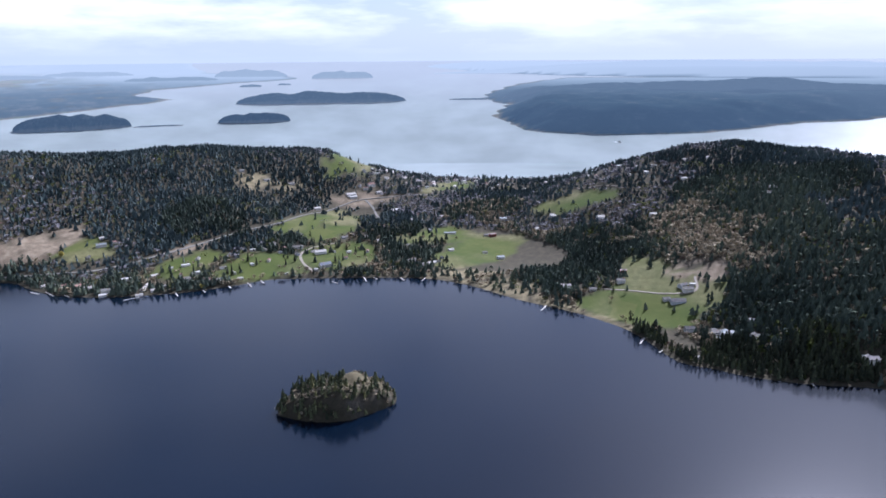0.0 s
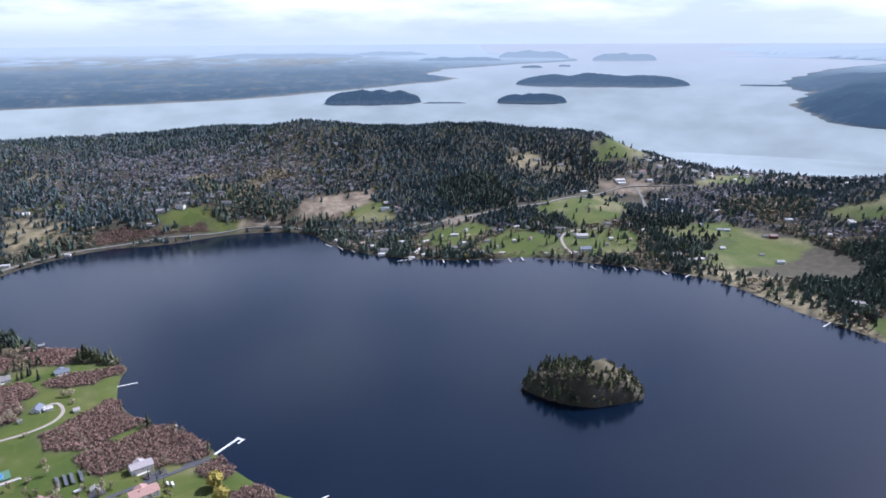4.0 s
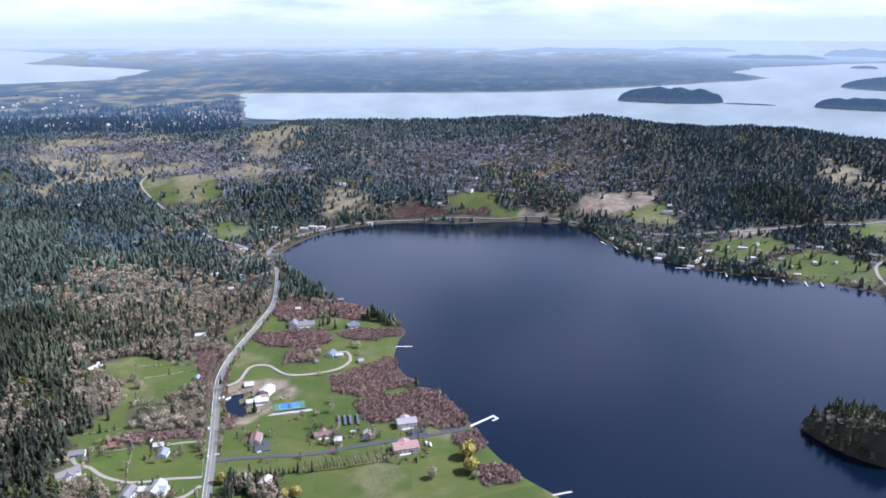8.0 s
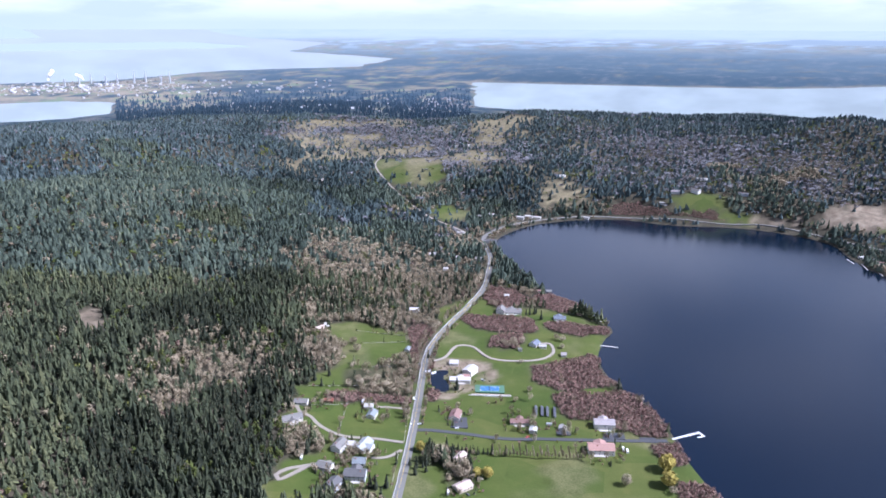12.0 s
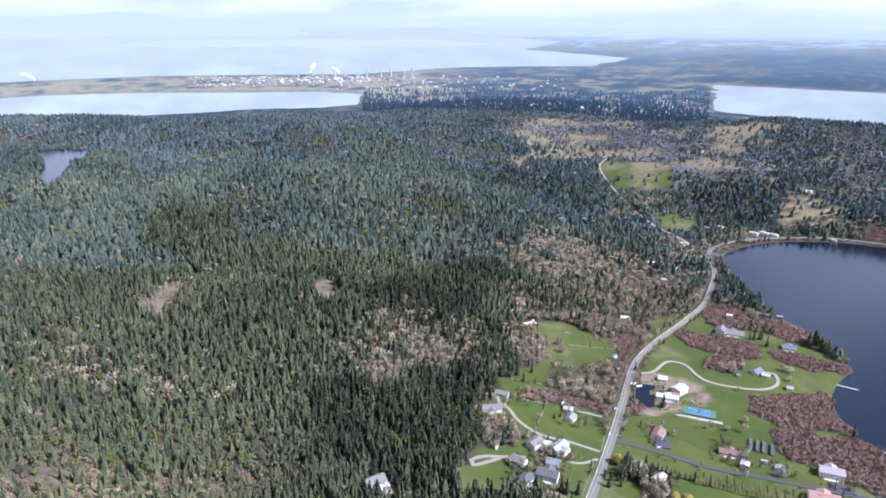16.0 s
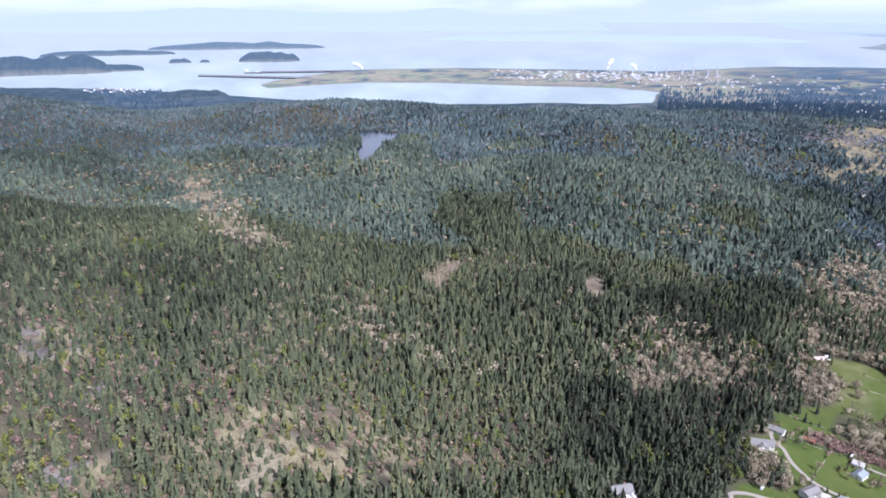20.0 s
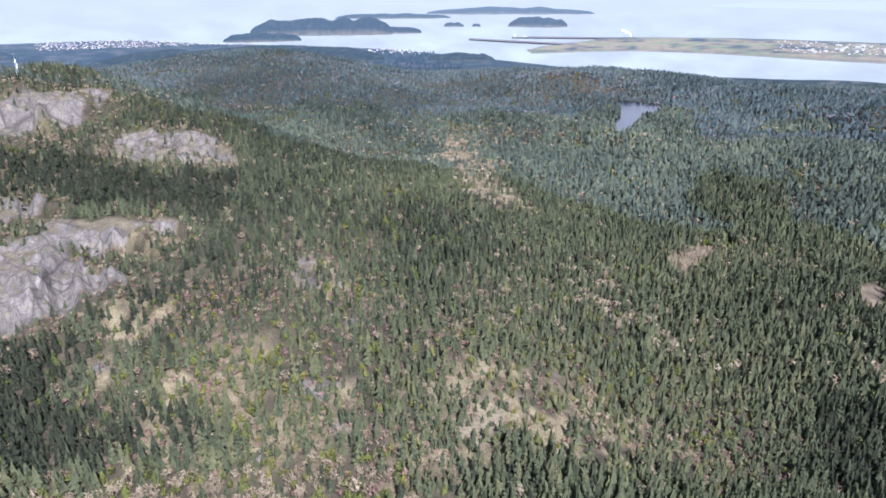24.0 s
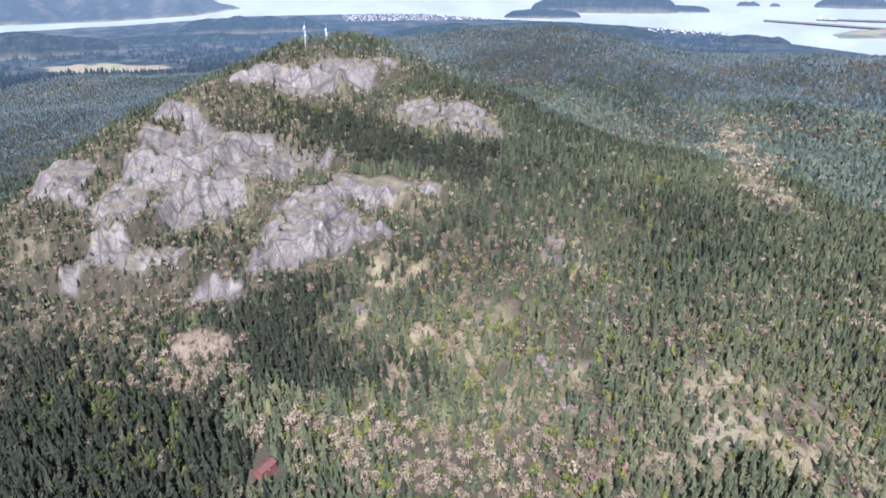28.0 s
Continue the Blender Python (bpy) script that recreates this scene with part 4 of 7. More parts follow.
value(me, "haze_glow", HAZE_GLOW(dip) * (1 - 0.3 * farmland * ease(dip, 0.9, 1.6)))
value(me, "patch", 0.5 - 0.2 * ease(fa, -52, -64) - 0.06 * ease(fa, -10, -16) + 0.5 * (0.5 * rough(fa, dip * 8, 1.1, 16) + 0.5 * rough(fa * 2.1, dip * 20, 1.1, 17)))
tagged(new("distant_land", me), "hazy far shores, wooded capes and pale farm flats", "distance", kind="structure")

# ---- waters ----
def pool(name, outline, z, mat, label):
    p = np.asarray(outline, float)
    b = bmesh.new()
    b.faces.new([b.verts.new((x, y, z)) for x, y in p])
    bmesh.ops.triangulate(b, faces=b.faces[:])
    me = bpy.data.meshes.new(name)
    b.to_mesh(me)
    b.free()
    me.materials.append(mat)
    return tagged(new(name, me), label, "water", kind="structure")


def grown(outline, by):
    p = np.asarray(outline, float)
    d = np.roll(p, -1, 0) - np.roll(p, 1, 0)
    d /= np.maximum(np.hypot(d[:, 0], d[:, 1])[:, None], 1e-9)
    area = 0.5 * np.sum(p[:, 0] * np.roll(p[:, 1], -1) - np.roll(p[:, 0], -1) * p[:, 1])
    return p + np.stack([d[:, 1], -d[:, 0]], 1) * by * np.sign(area)


pool("lake_water", grown(LAKE_LINE, 6), 0.0, M_LAKE, "calm dark blue lake water")
pool("tarn_water", grown(TARN_LINE, 4), TARN_Z - 0.4, M_LAKE, "small dark forest lake")
pool("pond_water", grown(POND_LINE, 2), POND_Z - 0.3, M_LAKE, "dark garden pond")
sea_r = np.concatenate([np.linspace(2500, 2900, 3), far_r])
wx, wy = sheet(sea_r)
f = grid_faces(len(sea_r), NAZ)
floor = np.concatenate([ground_z(wx[:3], wy[:3]), fz])
f = f[(floor.ravel()[f] < 2).any(1)]
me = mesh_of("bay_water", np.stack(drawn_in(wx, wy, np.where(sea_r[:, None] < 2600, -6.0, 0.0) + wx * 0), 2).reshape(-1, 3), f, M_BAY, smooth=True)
# painted haze glow of the water, rising towards the far sea
value(me, "haze_glow", np.repeat(0.8 * ease(HOVER / np.maximum(sea_r, 1), 0.085, 0.012), NAZ))
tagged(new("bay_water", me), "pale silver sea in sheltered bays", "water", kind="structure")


# ---- islands far out in the bays ----
def mound(name, left, right, base, top, label, depth=0.35, seed=1, skew=0.0, haze=0.9):
    """A wooded island by the bearings of its ends, and the dips of its near shore and its crest."""
    r0 = HOVER / math.tan(radians(base))
    mid, half = (left + right) / 2, abs(right - left) / 2
    width = radians(half * 2) * r0
    d = width * depth
    high = HOVER - (r0 + d * 0.5) * math.tan(radians(top))
    nu, nv = 72, 18
    u, v = np.meshgrid(np.linspace(-1, 1, nu), np.linspace(-1, 1, nv), indexing="ij")
    edge = np.sqrt(np.maximum(1 - np.abs(u) ** 2.6, 0)) * (0.85 + 0.25 * rough(u * 7, u * 0, 1.0, seed))
    prof = np.clip(1 - v * v, 0, 1) ** 0.55
    crest = np.clip(1 - np.abs(u + skew * (1 - u * u)) ** 3.0, 0, 1) ** 0.55 * (0.86 + 0.16 * rough(u * 5, u * 0, 1.0, seed + 3))
    az = np.radians(mid + u * half)
    r = r0 + d * 0.5 + v * edge * d * 0.5
    z = prof * crest * high * (1 + 0.05 * rough(u * 60, v * 14, 1.0, seed + 5)) + 3 * prof * np.abs(rough(u * 90, v * 20, 1.0, seed + 6)) - 2
    xx, yy, zz = drawn_in(-r * np.sin(az), r * np.cos(az), z)
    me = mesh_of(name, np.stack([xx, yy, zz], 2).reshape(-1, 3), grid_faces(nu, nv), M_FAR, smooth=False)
    # one even haze glow painted over the whole mound
    value(me, "haze_glow", np.full(nu * nv, HAZE_GLOW(base) * haze))
    value(me, "open", ease(z, 4, 1) * 0.8)
    value(me, "patch", 0.35 + 0.3 * rough(u * 40, v * 12, 1.0, seed + 7))
    return tagged(new(name, me), label, "island", group="islands in the bay")


mound("wooded_island", -42.7, -50.4, 5.1, 3.78, "dark wooded island with a pale beach, in the bay", 0.5, 1)
mound("wooded_island", -56.5, -62.0, 5.05, 4.15, "small round wooded island in the bay", 0.5, 2)
mound("wooded_island", -57.9, -71.2, 3.68, 2.62, "long flat wooded island in the bay", 0.35, 3)
mound("wooded_island", -63.8, -68.6, 1.75, 1.12, "far hazy wooded island", 0.4, 4)
mound("wooded_island", -58.3, -60.0, 2.3, 2.08, "tiny dark wooded islet in the bay", 0.4, 5)
mound("wooded_island", -61.2, -62.2, 2.2, 2.05, "tiny dark wooded islet in the bay", 0.4, 6)
mound("wooded_hill", -78.6, -125.0, 3.75, 1.75, "long hazy blue wooded ridge behind the cape", 0.12, 26, 0.0, 1.05)
mound("wooded_hill", -73.2, -108.0, 1.5, 0.4, "pale blue far wooded cape", 0.14, 27, 0.5, 1.0)
mound("wooded_hill", 78.5, 56.0, 6.3, 4.45, "hazy wooded hill behind the summit", 0.35, 28, 0.0, 0.8)
mound("wooded_hill", 53.0, 47.5, 6.1, 5.2, "small wooded hill above the bay", 0.5, 29, 0.0, 0.8)
mound("wooded_hill", 93.5, 82.0, 5.3, 3.8, "hazy blue wooded hill by the port town", 0.4, 30, 0.0, 0.95)
mound("sandbar", -50.4, -54.0, 5.05, 4.93, "low dark sandbar beside a wooded island", 0.2, 7)
mound("sandbar", -74.6, -77.7, 3.5, 3.38, "low sand spit off the cape", 0.2, 8)
mound("wooded_hill", -56.5, -62.0, 1.62, 0.92, "steep wooded hill at the end of the flats", 0.6, 9)
mound("wooded_hill", -50.0, -57.0, 1.9, 1.4, "low wooded hill on the far shore", 0.6, 10)
mound("wooded_hill", -45.0, -51.0, 1.35, 0.98, "far hazy blue wooded hill", 0.6, 11)
mound("wooded_hill", -34.0, -46.0, 1.5, 1.05, "far hazy blue low ridge", 0.4, 12)
mound("wooded_hill", 112.0, 97.2, 6.35, 4.3, "hazy blue wooded ridge behind the quarry", 0.5, 24, 0.15)
mound("wooded_hill", 100.0, 87.0, 5.85, 4.95, "hazy blue low wooded hill by the port town", 0.5, 25)
mound("wooded_island", 66.5, 59.0, 3.95, 2.5, "hazy wooded island with a round hill", 0.4, 13)
mound("wooded_island", 61.5, 55.5, 3.95, 2.55, "hazy wooded island with a round hill", 0.5, 14)
mound("wooded_island", 57.0, 53.3, 3.85, 3.2, "low hazy wooded point", 0.4, 15)
mound("wooded_island", 68.5, 62.6, 4.35, 3.55, "low wooded island close to the town", 0.4, 16)
mound("wooded_island", 46.6, 42.0, 3.4, 2.55, "round hazy island with pale cliffs", 0.6, 17)
mound("wooded_island", 51.6, 50.0, 3.35, 2.98, "small hazy islet in the bay", 0.5, 18)
mound("wooded_island", 49.4, 48.7, 3.35, 3.1, "tiny hazy islet in the bay", 0.5, 19)
mound("wooded_hill", 60.0, 51.0, 2.75, 2.3, "pale blue low far shore", 0.3, 20)
mound("wooded_hill", 53.0, 40.0, 2.45, 1.85, "pale blue low far shore", 0.3, 21)
mound("wooded_hill", 32.0, 4.0, 1.9, 1.35, "pale blue far ridge", 0.3, 22, 0.0, 1.2)
mound("mountain", 64.0, 18.0, 1.2, -0.65, "very pale blue far mountain", 0.4, 23, 0.0, 1.04)

# ---- roads ----
def strip(name, points, width, mat, label, lift=0.35, shift=0.0, on=None, dash=None, step=5.0):
    """A road that follows the ground, with a slight crown and sides that go down into it."""
    p = line(points, step)
    d = np.gradient(p, axis=0)
    d /= np.maximum(np.hypot(d[:, 0], d[:, 1])[:, None], 1e-9)
    side = np.stack([d[:, 1], -d[:, 0]], 1)
    p = p + side * shift
    zc = ground_z(p[:, 0], p[:, 1])
    z = np.convolve(np.pad(zc, 4, mode="edge"), np.ones(9) / 9, mode="valid")
    z = np.maximum(z, zc) + lift
    offs = [-0.5, -0.5, 0, 0.5, 0.5]
    drop = [-3.0, 0.0, 0.06, 0.0, -3.0]
    v = np.stack([np.column_stack([p + side * o * width, z + q]) for o, q in zip(offs, drop)], 1)
    f = grid_faces(len(p), 5)[:, ::-1]
    if dash:
        keep = (np.arange(len(p) - 1) % dash) < dash // 2
        f = f[np.repeat(keep, 4)]
    me = mesh_of(name, v.reshape(-1, 3), f, mat)
    ob = new(name, me)
    if on:
        ob.parent = on
        return ob
    return tagged(ob, label, "road", kind="structure")


ROADS = [("highway", HIGHWAY, 9.5, M_ASPHALT, "grey two-lane country highway with white edge lines"),
         ("lake_road", LAKE_ROAD, 10.0, M_ASPHALT, "pale asphalt road along the lake shore"),
         ("lane", LANE, 5.0, M_GRAVEL, "narrow lane up the valley"),
         ("gravel_drive", GRAVEL_DRIVE, 4.2, M_GRAVEL, "winding pale gravel drive through grass"),
         ("paved_drive", PAVED_DRIVE, 5.5, M_NEWASPHALT, "dark asphalt drive down to the boat ramp"),
         ("gravel_drive", WEST_DRIVE, 4.0, M_GRAVEL, "pale gravel drive up to a grey house"),
         ("gravel_drive", WEST_DRIVE_B, 3.8, M_GRAVEL, "pale gravel drive to grey-roofed houses"),
         ("gravel_drive", WEST_DRIVE_C, 3.2, M_GRAVEL, "short gravel drive to a small house"),
         ("gravel_drive", WEST_DRIVE_D, 4.5, M_GRAVEL, "gravel drive with a turning loop"),
         ("bend_lane", BEND_LANE, 6.0, M_GRAVEL, "pale lane bending round a lawn"),
         ("field_lane", FIELD_LANE, 5.0, M_GRAVEL, "grey lane across a pasture"),
         ("street", EAST_STREET, 7.0, M_ASPHALT, "pale village street"),
         ("hill_road", HILL_ROAD, 8.0, M_GRAVEL, "pale road above a pasture")]
for name, pts, wid, mat, label in ROADS:
    ob = strip(name, pts, wid, mat, label, 0.45)
    if name == "highway":
        for s in (-3.6, 3.6):
            strip("edge_line", pts, 0.16, M_PAINT, "", 0.53, s, ob)
        for s in (-0.15, 0.15):
            strip("centre_line", pts, 0.14, M_YELLOW, "", 0.56, s, ob)

# ---- where things stand (x, y, turn of the long side, length, width, style) ----
WEST_FARMS = [
    (-26, 729, 166, 15, 9, 'gw'), (-36, 694, 16, 22, 11, 'gw'), (5, 736, 166, 11, 5, 'rs'), (51, 727, 166, 10, 8, 'cw'),
    (53, 709, 66, 13, 10, 'bw'), (13, 644, 56, 17, 11, 'gw'), (24, 648, 166, 13, 8, 'mw'), (38, 647, 56, 21, 13, 'mb'),
    (32, 619, 166, 13, 11, 'bw'), (-3, 611, 151, 15, 11, 'gw'), (26, 595, 166, 21, 13, 'dg'), (4, 579, 56, 15, 12, 'dg'),
    (138, 623, 46, 15, 8, 'tn'), (130, 574, 26, 17, 12, 'tn'),
]
LAKE_FARMS = [
    (150, 705, 66, 17, 12, 'br'), (222, 683, 166, 22, 9, 'br'), (232, 664, 66, 9, 8, 'mw'), (266, 661, 66, 7, 8, 'cw'),
    (316, 660, 166, 23, 13, 'gb'), (293, 615, 166, 28, 15, 'sal'), (175, 834, 166, 11, 11, 'mw'), (191, 807, 46, 17, 13, 'mw'),
    (173, 786, 166, 26, 9, 'mw'), (183, 796, 166, 9, 7, 'sal'), (303, 998, 166, 30, 14, 'gw'), (286, 1001, 66, 16, 13, 'gw'),
    (372, 965, 166, 18, 12, 'db'), (303, 878, 46, 15, 11, 'db'), (312, 870, 166, 10, 7, 'cw'), (276, 862, 166, 5, 4, 'gw'),
]
LAKE_FARMS_B = [
    (334, 843, 166, 7, 7, 'gb'),
]
HILL_HOUSES = [
    (118, 877, 66, 9, 6, 'bw'), (148, 1015, 166, 14, 9, 'mw'), (315, 1070, 166, 8, 7, 'cw'), (377, 1090, 166, 9, 6, 'br'),
    (400, 1096, 166, 9, 7, 'gw'), (316, 1446, 166, 13, 9, 'mw'), (368, 1384, 166, 26, 8, 'dg'), (314, 1269, 166, 12, 9, 'gw'),
    (225, 1284, 166, 15, 9, 'cw'), (236, 1206, 166, 9, 7, 'cw'), (246, 1327, 6, 10, 8, 'gw'), (-20, 1458, 12, 18, 10, 'cw'),
    (-132, 529, 42, 19, 12, 'gw'), (-122, 526, 112, 11, 9, 'mw'), (0, 935, 32, 13, 9, 'tn'), (10, 950, 12, 7, 6, 'cw'),
]
HILL_HOUSES_B = [
    (28, 1921, 12, 14, 9, 'gw'), (251, 1298, 12, 14, 9, 'gw'), (269, 1269, 12, 12, 8, 'cw'), (-434, -8, 133, 15, 8, 'rb'),
]
NORTH_SHORE = [
    (425, 1585, 138, 17, 9, 'cw'), (393, 1571, 158, 18, 9, 'cw'), (483, 1547, 148, 17, 8, 'cw'), (507, 1556, 148, 17, 8, 'mw'),
    (526, 1549, 148, 17, 8, 'cw'), (315, 1444, 138, 18, 9, 'gw'), (657, 1785, 138, 16, 10, 'db'), (673, 1783, 138, 12, 9, 'cw'),
    (879, 1547, 138, 21, 11, 'gb'), (921, 1528, 118, 21, 11, 'gw'), (977, 1603, 138, 24, 10, 'gw'), (833, 1524, 138, 10, 6, 'cw'),
    (1017, 1478, 138, 22, 9, 'dg'), (645, 1535, 138, 12, 5, 'cw'), (475, 2220, 138, 20, 12, 'gw'), (504, 2214, 138, 14, 10, 'cw'),
]
EAST_SHORE = [
    (1074, 1147, 168, 14, 9, 'cw'), (1080, 1129, 118, 12, 9, 'gw'), (1082, 1109, 138, 12, 8, 'br'), (1091, 1082, 158, 14, 10, 'sal'),
    (1086, 1051, 138, 14, 9, 'cw'), (1078, 997, 123, 24, 11, 'gw'), (1058, 993, 138, 14, 9, 'mw'), (1135, 1001, 138, 18, 8, 'mw'),
    (1167, 958, 158, 14, 8, 'cw'), (1232, 927, 138, 18, 7, 'mw'), (1210, 948, 138, 8, 5, 'cw'), (1169, 881, 138, 15, 9, 'gw'),
    (1081, 927, 138, 13, 7, 'cw'), (1107, 913, 138, 11, 7, 'cw'), (1132, 905, 138, 11, 7, 'gw'), (1278, 1182, 138, 22, 10, 'bw'),
]
EAST_SHORE_B = [
    (1313, 1210, 138, 10, 8, 'cw'), (1304, 1169, 138, 12, 8, 'br'),
]
EAST_FARMS = [
    (1216, 787, 138, 12, 7, 'cw'), (1196, 822, 138, 12, 8, 'gw'), (1186, 844, 138, 11, 8, 'br'), (1372, 848, 138, 12, 7, 'cw'),
    (1418, 822, 138, 15, 9, 'gw'), (1411, 791, 158, 18, 9, 'br'), (1432, 764, 118, 24, 10, 'gw'), (1382, 783, 138, 9, 5, 'cw'),
    (1412, 697, 128, 26, 12, 'cw'), (1417, 717, 138, 12, 8, 'gw'), (1340, 652, 138, 25, 14, 'db'), (1539, 691, 138, 17, 10, 'gw'),
    (1566, 646, 138, 17, 10, 'gw'), (1544, 605, 138, 14, 8, 'cw'), (1428, 482, 138, 20, 10, 'gw'), (1425, 434, 138, 20, 9, 'cw'),
]
EAST_FARMS_B = [
    (1550, 424, 138, 13, 9, 'cw'), (1698, 467, 118, 30, 8, 'bw'), (1402, 630, 138, 9, 6, 'br'), (1764, 594, 138, 14, 8, 'cw'),
    (1766, 568, 138, 12, 8, 'gw'), (1758, 501, 138, 15, 9, 'gw'), (1822, 523, 138, 14, 8, 'cw'),
]
VILLAGE = [
    (1980, 863, 138, 30, 16, 'cw'), (1971, 852, 138, 24, 10, 'mw'), (1791, 889, 138, 22, 11, 'mw'), (2067, 830, 138, 22, 14, 'br'),
    (2041, 793, 138, 18, 10, 'cw'), (1905, 691, 138, 26, 12, 'mw'), (2229, 774, 138, 18, 10, 'cw'), (1834, 1067, 138, 18, 10, 'gw'),
    (1882, 1014, 138, 20, 10, 'gw'), (1829, 1146, 138, 14, 9, 'gw'), (1543, 302, 122, 16, 10, 'bw'), (1575, 347, 122, 11, 8, 'gw'),
    (1722, 359, 122, 18, 8, 'rb'), (1723, 376, 122, 12, 8, 'gw'), (1833, 354, 122, 18, 10, 'bw'), (1753, 249, 122, 10, 8, 'cw'),
]
VILLAGE_B = [
    (1806, 215, 122, 14, 8, 'cw'), (1736, 90, 122, 18, 10, 'cw'), (1466, 1552, 122, 12, 8, 'bw'), (986, 1594, 122, 18, 9, 'cw'),
]
SOUTH_SHORE = [
    (1384, 22, 106, 13, 9, 'rb'), (1329, 24, 106, 15, 10, 'gw'), (1303, -88, 136, 18, 10, 'dg'), (1284, -96, 106, 18, 12, 'gw'),
    (1249, -78, 106, 26, 14, 'dg'), (1257, -59, 106, 12, 9, 'gw'), (1303, -104, 106, 10, 5, 'mw'), (1142, -135, 106, 18, 12, 'gw'),
    (1132, -150, 106, 20, 11, 'bw'), (1119, -141, 106, 16, 10, 'bw'), (1153, -94, 106, 16, 11, 'dg'), (1169, -191, 106, 12, 9, 'cw'),
    (1117, -191, 106, 18, 10, 'gw'), (1048, -102, 106, 8, 5, 'cw'), (1058, -336, 106, 18, 11, 'gb'), (1064, -328, 106, 9, 7, 'cw'),
]
SOUTH_SHORE_B = [
    (1306, 128, 106, 22, 9, 'gb'), (1298, 74, 106, 12, 9, 'gw'), (1838, -103, 106, 15, 9, 'cw'), (1975, -111, 106, 14, 9, 'cw'),
    (1966, -167, 106, 14, 9, 'cw'), (1660, -281, 106, 14, 9, 'cw'), (1631, -270, 106, 16, 9, 'gw'), (1669, -34, 106, 18, 9, 'cw'),
    (1732, 91, 106, 18, 9, 'bw'), (1812, 219, 106, 12, 8, 'cw'),
]
HOUSES = WEST_FARMS + LAKE_FARMS + LAKE_FARMS_B + HILL_HOUSES + HILL_HOUSES_B + NORTH_SHORE + EAST_SHORE + EAST_SHORE_B + EAST_FARMS + EAST_FARMS_B + VILLAGE + VILLAGE_B + SOUTH_SHORE + SOUTH_SHORE_B
VILLAGE_AREA = [(2152, 895), (2591, 934), (2665, 770), (2948, 403), (3092, 107), (1938, -50), (1915, 35), (2097, 218), (2319, 430), (2117, 650), (2081, 771), (2022, 844)]
EAST_YARDS = [(1045, 1135), (1165, 1053), (1274, 974), (1443, 840), (1590, 719), (1852, 510), (1553, 392), (1401, 425), (1286, 616), (1209, 774), (1092, 904), (1045, 1008)]
NORTH_TOWN = [(1, 2580), (188, 2688), (387, 2888), (642, 2406), (387, 2585), (235, 2346)]
DOCKS = [(378, 628, 424, 636), (402, 873, 425, 862), (422, 958, 442, 954), (390, 477, 413, 472), (1259, 599, 1249, 582), (1305, 548, 1277, 530), (1305, 526, 1296, 513), (1316, 469, 1303, 456), (1310, 421, 1353, 418), (1045, 1154, 1039, 1128), (1052, 1123, 1036, 1088), (1052, 1085, 1040, 1055), (1123, 878, 1099, 853), (1159, 844, 1131, 813), (1190, 806, 1169, 779), (1215, 772, 1186, 743), (1235, 753, 1212, 729), (1249, 148, 1198, 159), (1121, -25, 1087, -16), (1082, -60, 1060, -45), (1026, -248, 996, -252), (1075, 922, 1051, 939)]
WILLOWS = [(348, 573), (338, 548), (149, 591), (159, 588), (98, 639), (531, 902), (1198, 1218), (1149, 831)]
LONE_FIRS_B = [(1357, 761), (1229, 824), (1229, 813), (1373, 643), (1376, 635), (1386, 630), (1395, 464), (1387, 450), (1447, 421), (1447, 413), (1443, 404), (1446, 429), (1215, 896), (1326, 577), (1326, 568), (1338, 565)]
LONE_FIRS = [(331, 991), (338, 988), (341, 964), (323, 985), (111, 638), (117, 631), (126, 636), (130, 625), (108, 623), (146, 618), (145, 603), (141, 585), (116, 617), (100, 614), (164, 764), (143, 853), (-10, 784), (-2, 771), (39, 577), (44, 575), (55, 578), (-18, 644), (-20, 634), (485, 1021), (331, 1231), (335, 1197), (372, 1161), (374, 1146), (378, 1130), (352, 1148), (355, 1196), (1117, 1304), (1086, 1342), (1079, 1345), (1082, 1339), (1120, 1214), (1069, 1088), (1088, 1101), (1089, 1069), (1084, 1025), (1176, 896), (1134, 925), (1131, 914), (1129, 897), (1145, 902), (1146, 888), (1261, 815), (1294, 793)]
BARE_TREES = [(295, 556), (249, 884), (260, 886), (268, 879), (273, 873), (340, 866), (183, 1030), (266, 824), (31, 774), (47, 760), (58, 767), (64, 760), (76, 773), (43, 788), (93, 772), (105, 786), (97, 801), (390, 560), (396, 577), (254, 748), (50, 628), (17, 615), (27, 632), (112, 831), (86, 832), (-13, 877), (-7, 845), (5, 879), (16, 863), (28, 881), (29, 848), (387, 591)]
GARDEN_FIRS = [(83, 614), (89, 608), (96, 610), (103, 615), (110, 618), (115, 613), (124, 620), (98, 602), (86, 598), (131, 614), (146, 609), (144, 593), (137, 578), (158, 628), (174, 628), (188, 624), (-8, 808), (0, 824), (8, 798), (72, 821), (76, 800), (70, 775), (329, 985), (342, 991)]
GARDEN_BARES = [(17, 902), (22, 878), (10, 864), (31, 883), (44, 893), (48, 871), (45, 775), (54, 790), (61, 772), (67, 789), (-13, 892), (-21, 860), (-1, 846), (5, 884), (98, 806), (108, 825), (107, 849), (348, 888), (341, 893), (272, 881), (261, 876), (258, 887), (285, 883), (296, 556), (337, 537), (-23, 640), (-28, 625), (-19, 656)]
POPLAR_ROW = [(174, 623), (200, 620), (229, 612), (270, 603)]
HEDGE_ROW = [(106, 644), (123, 640), (147, 634), (174, 627)]
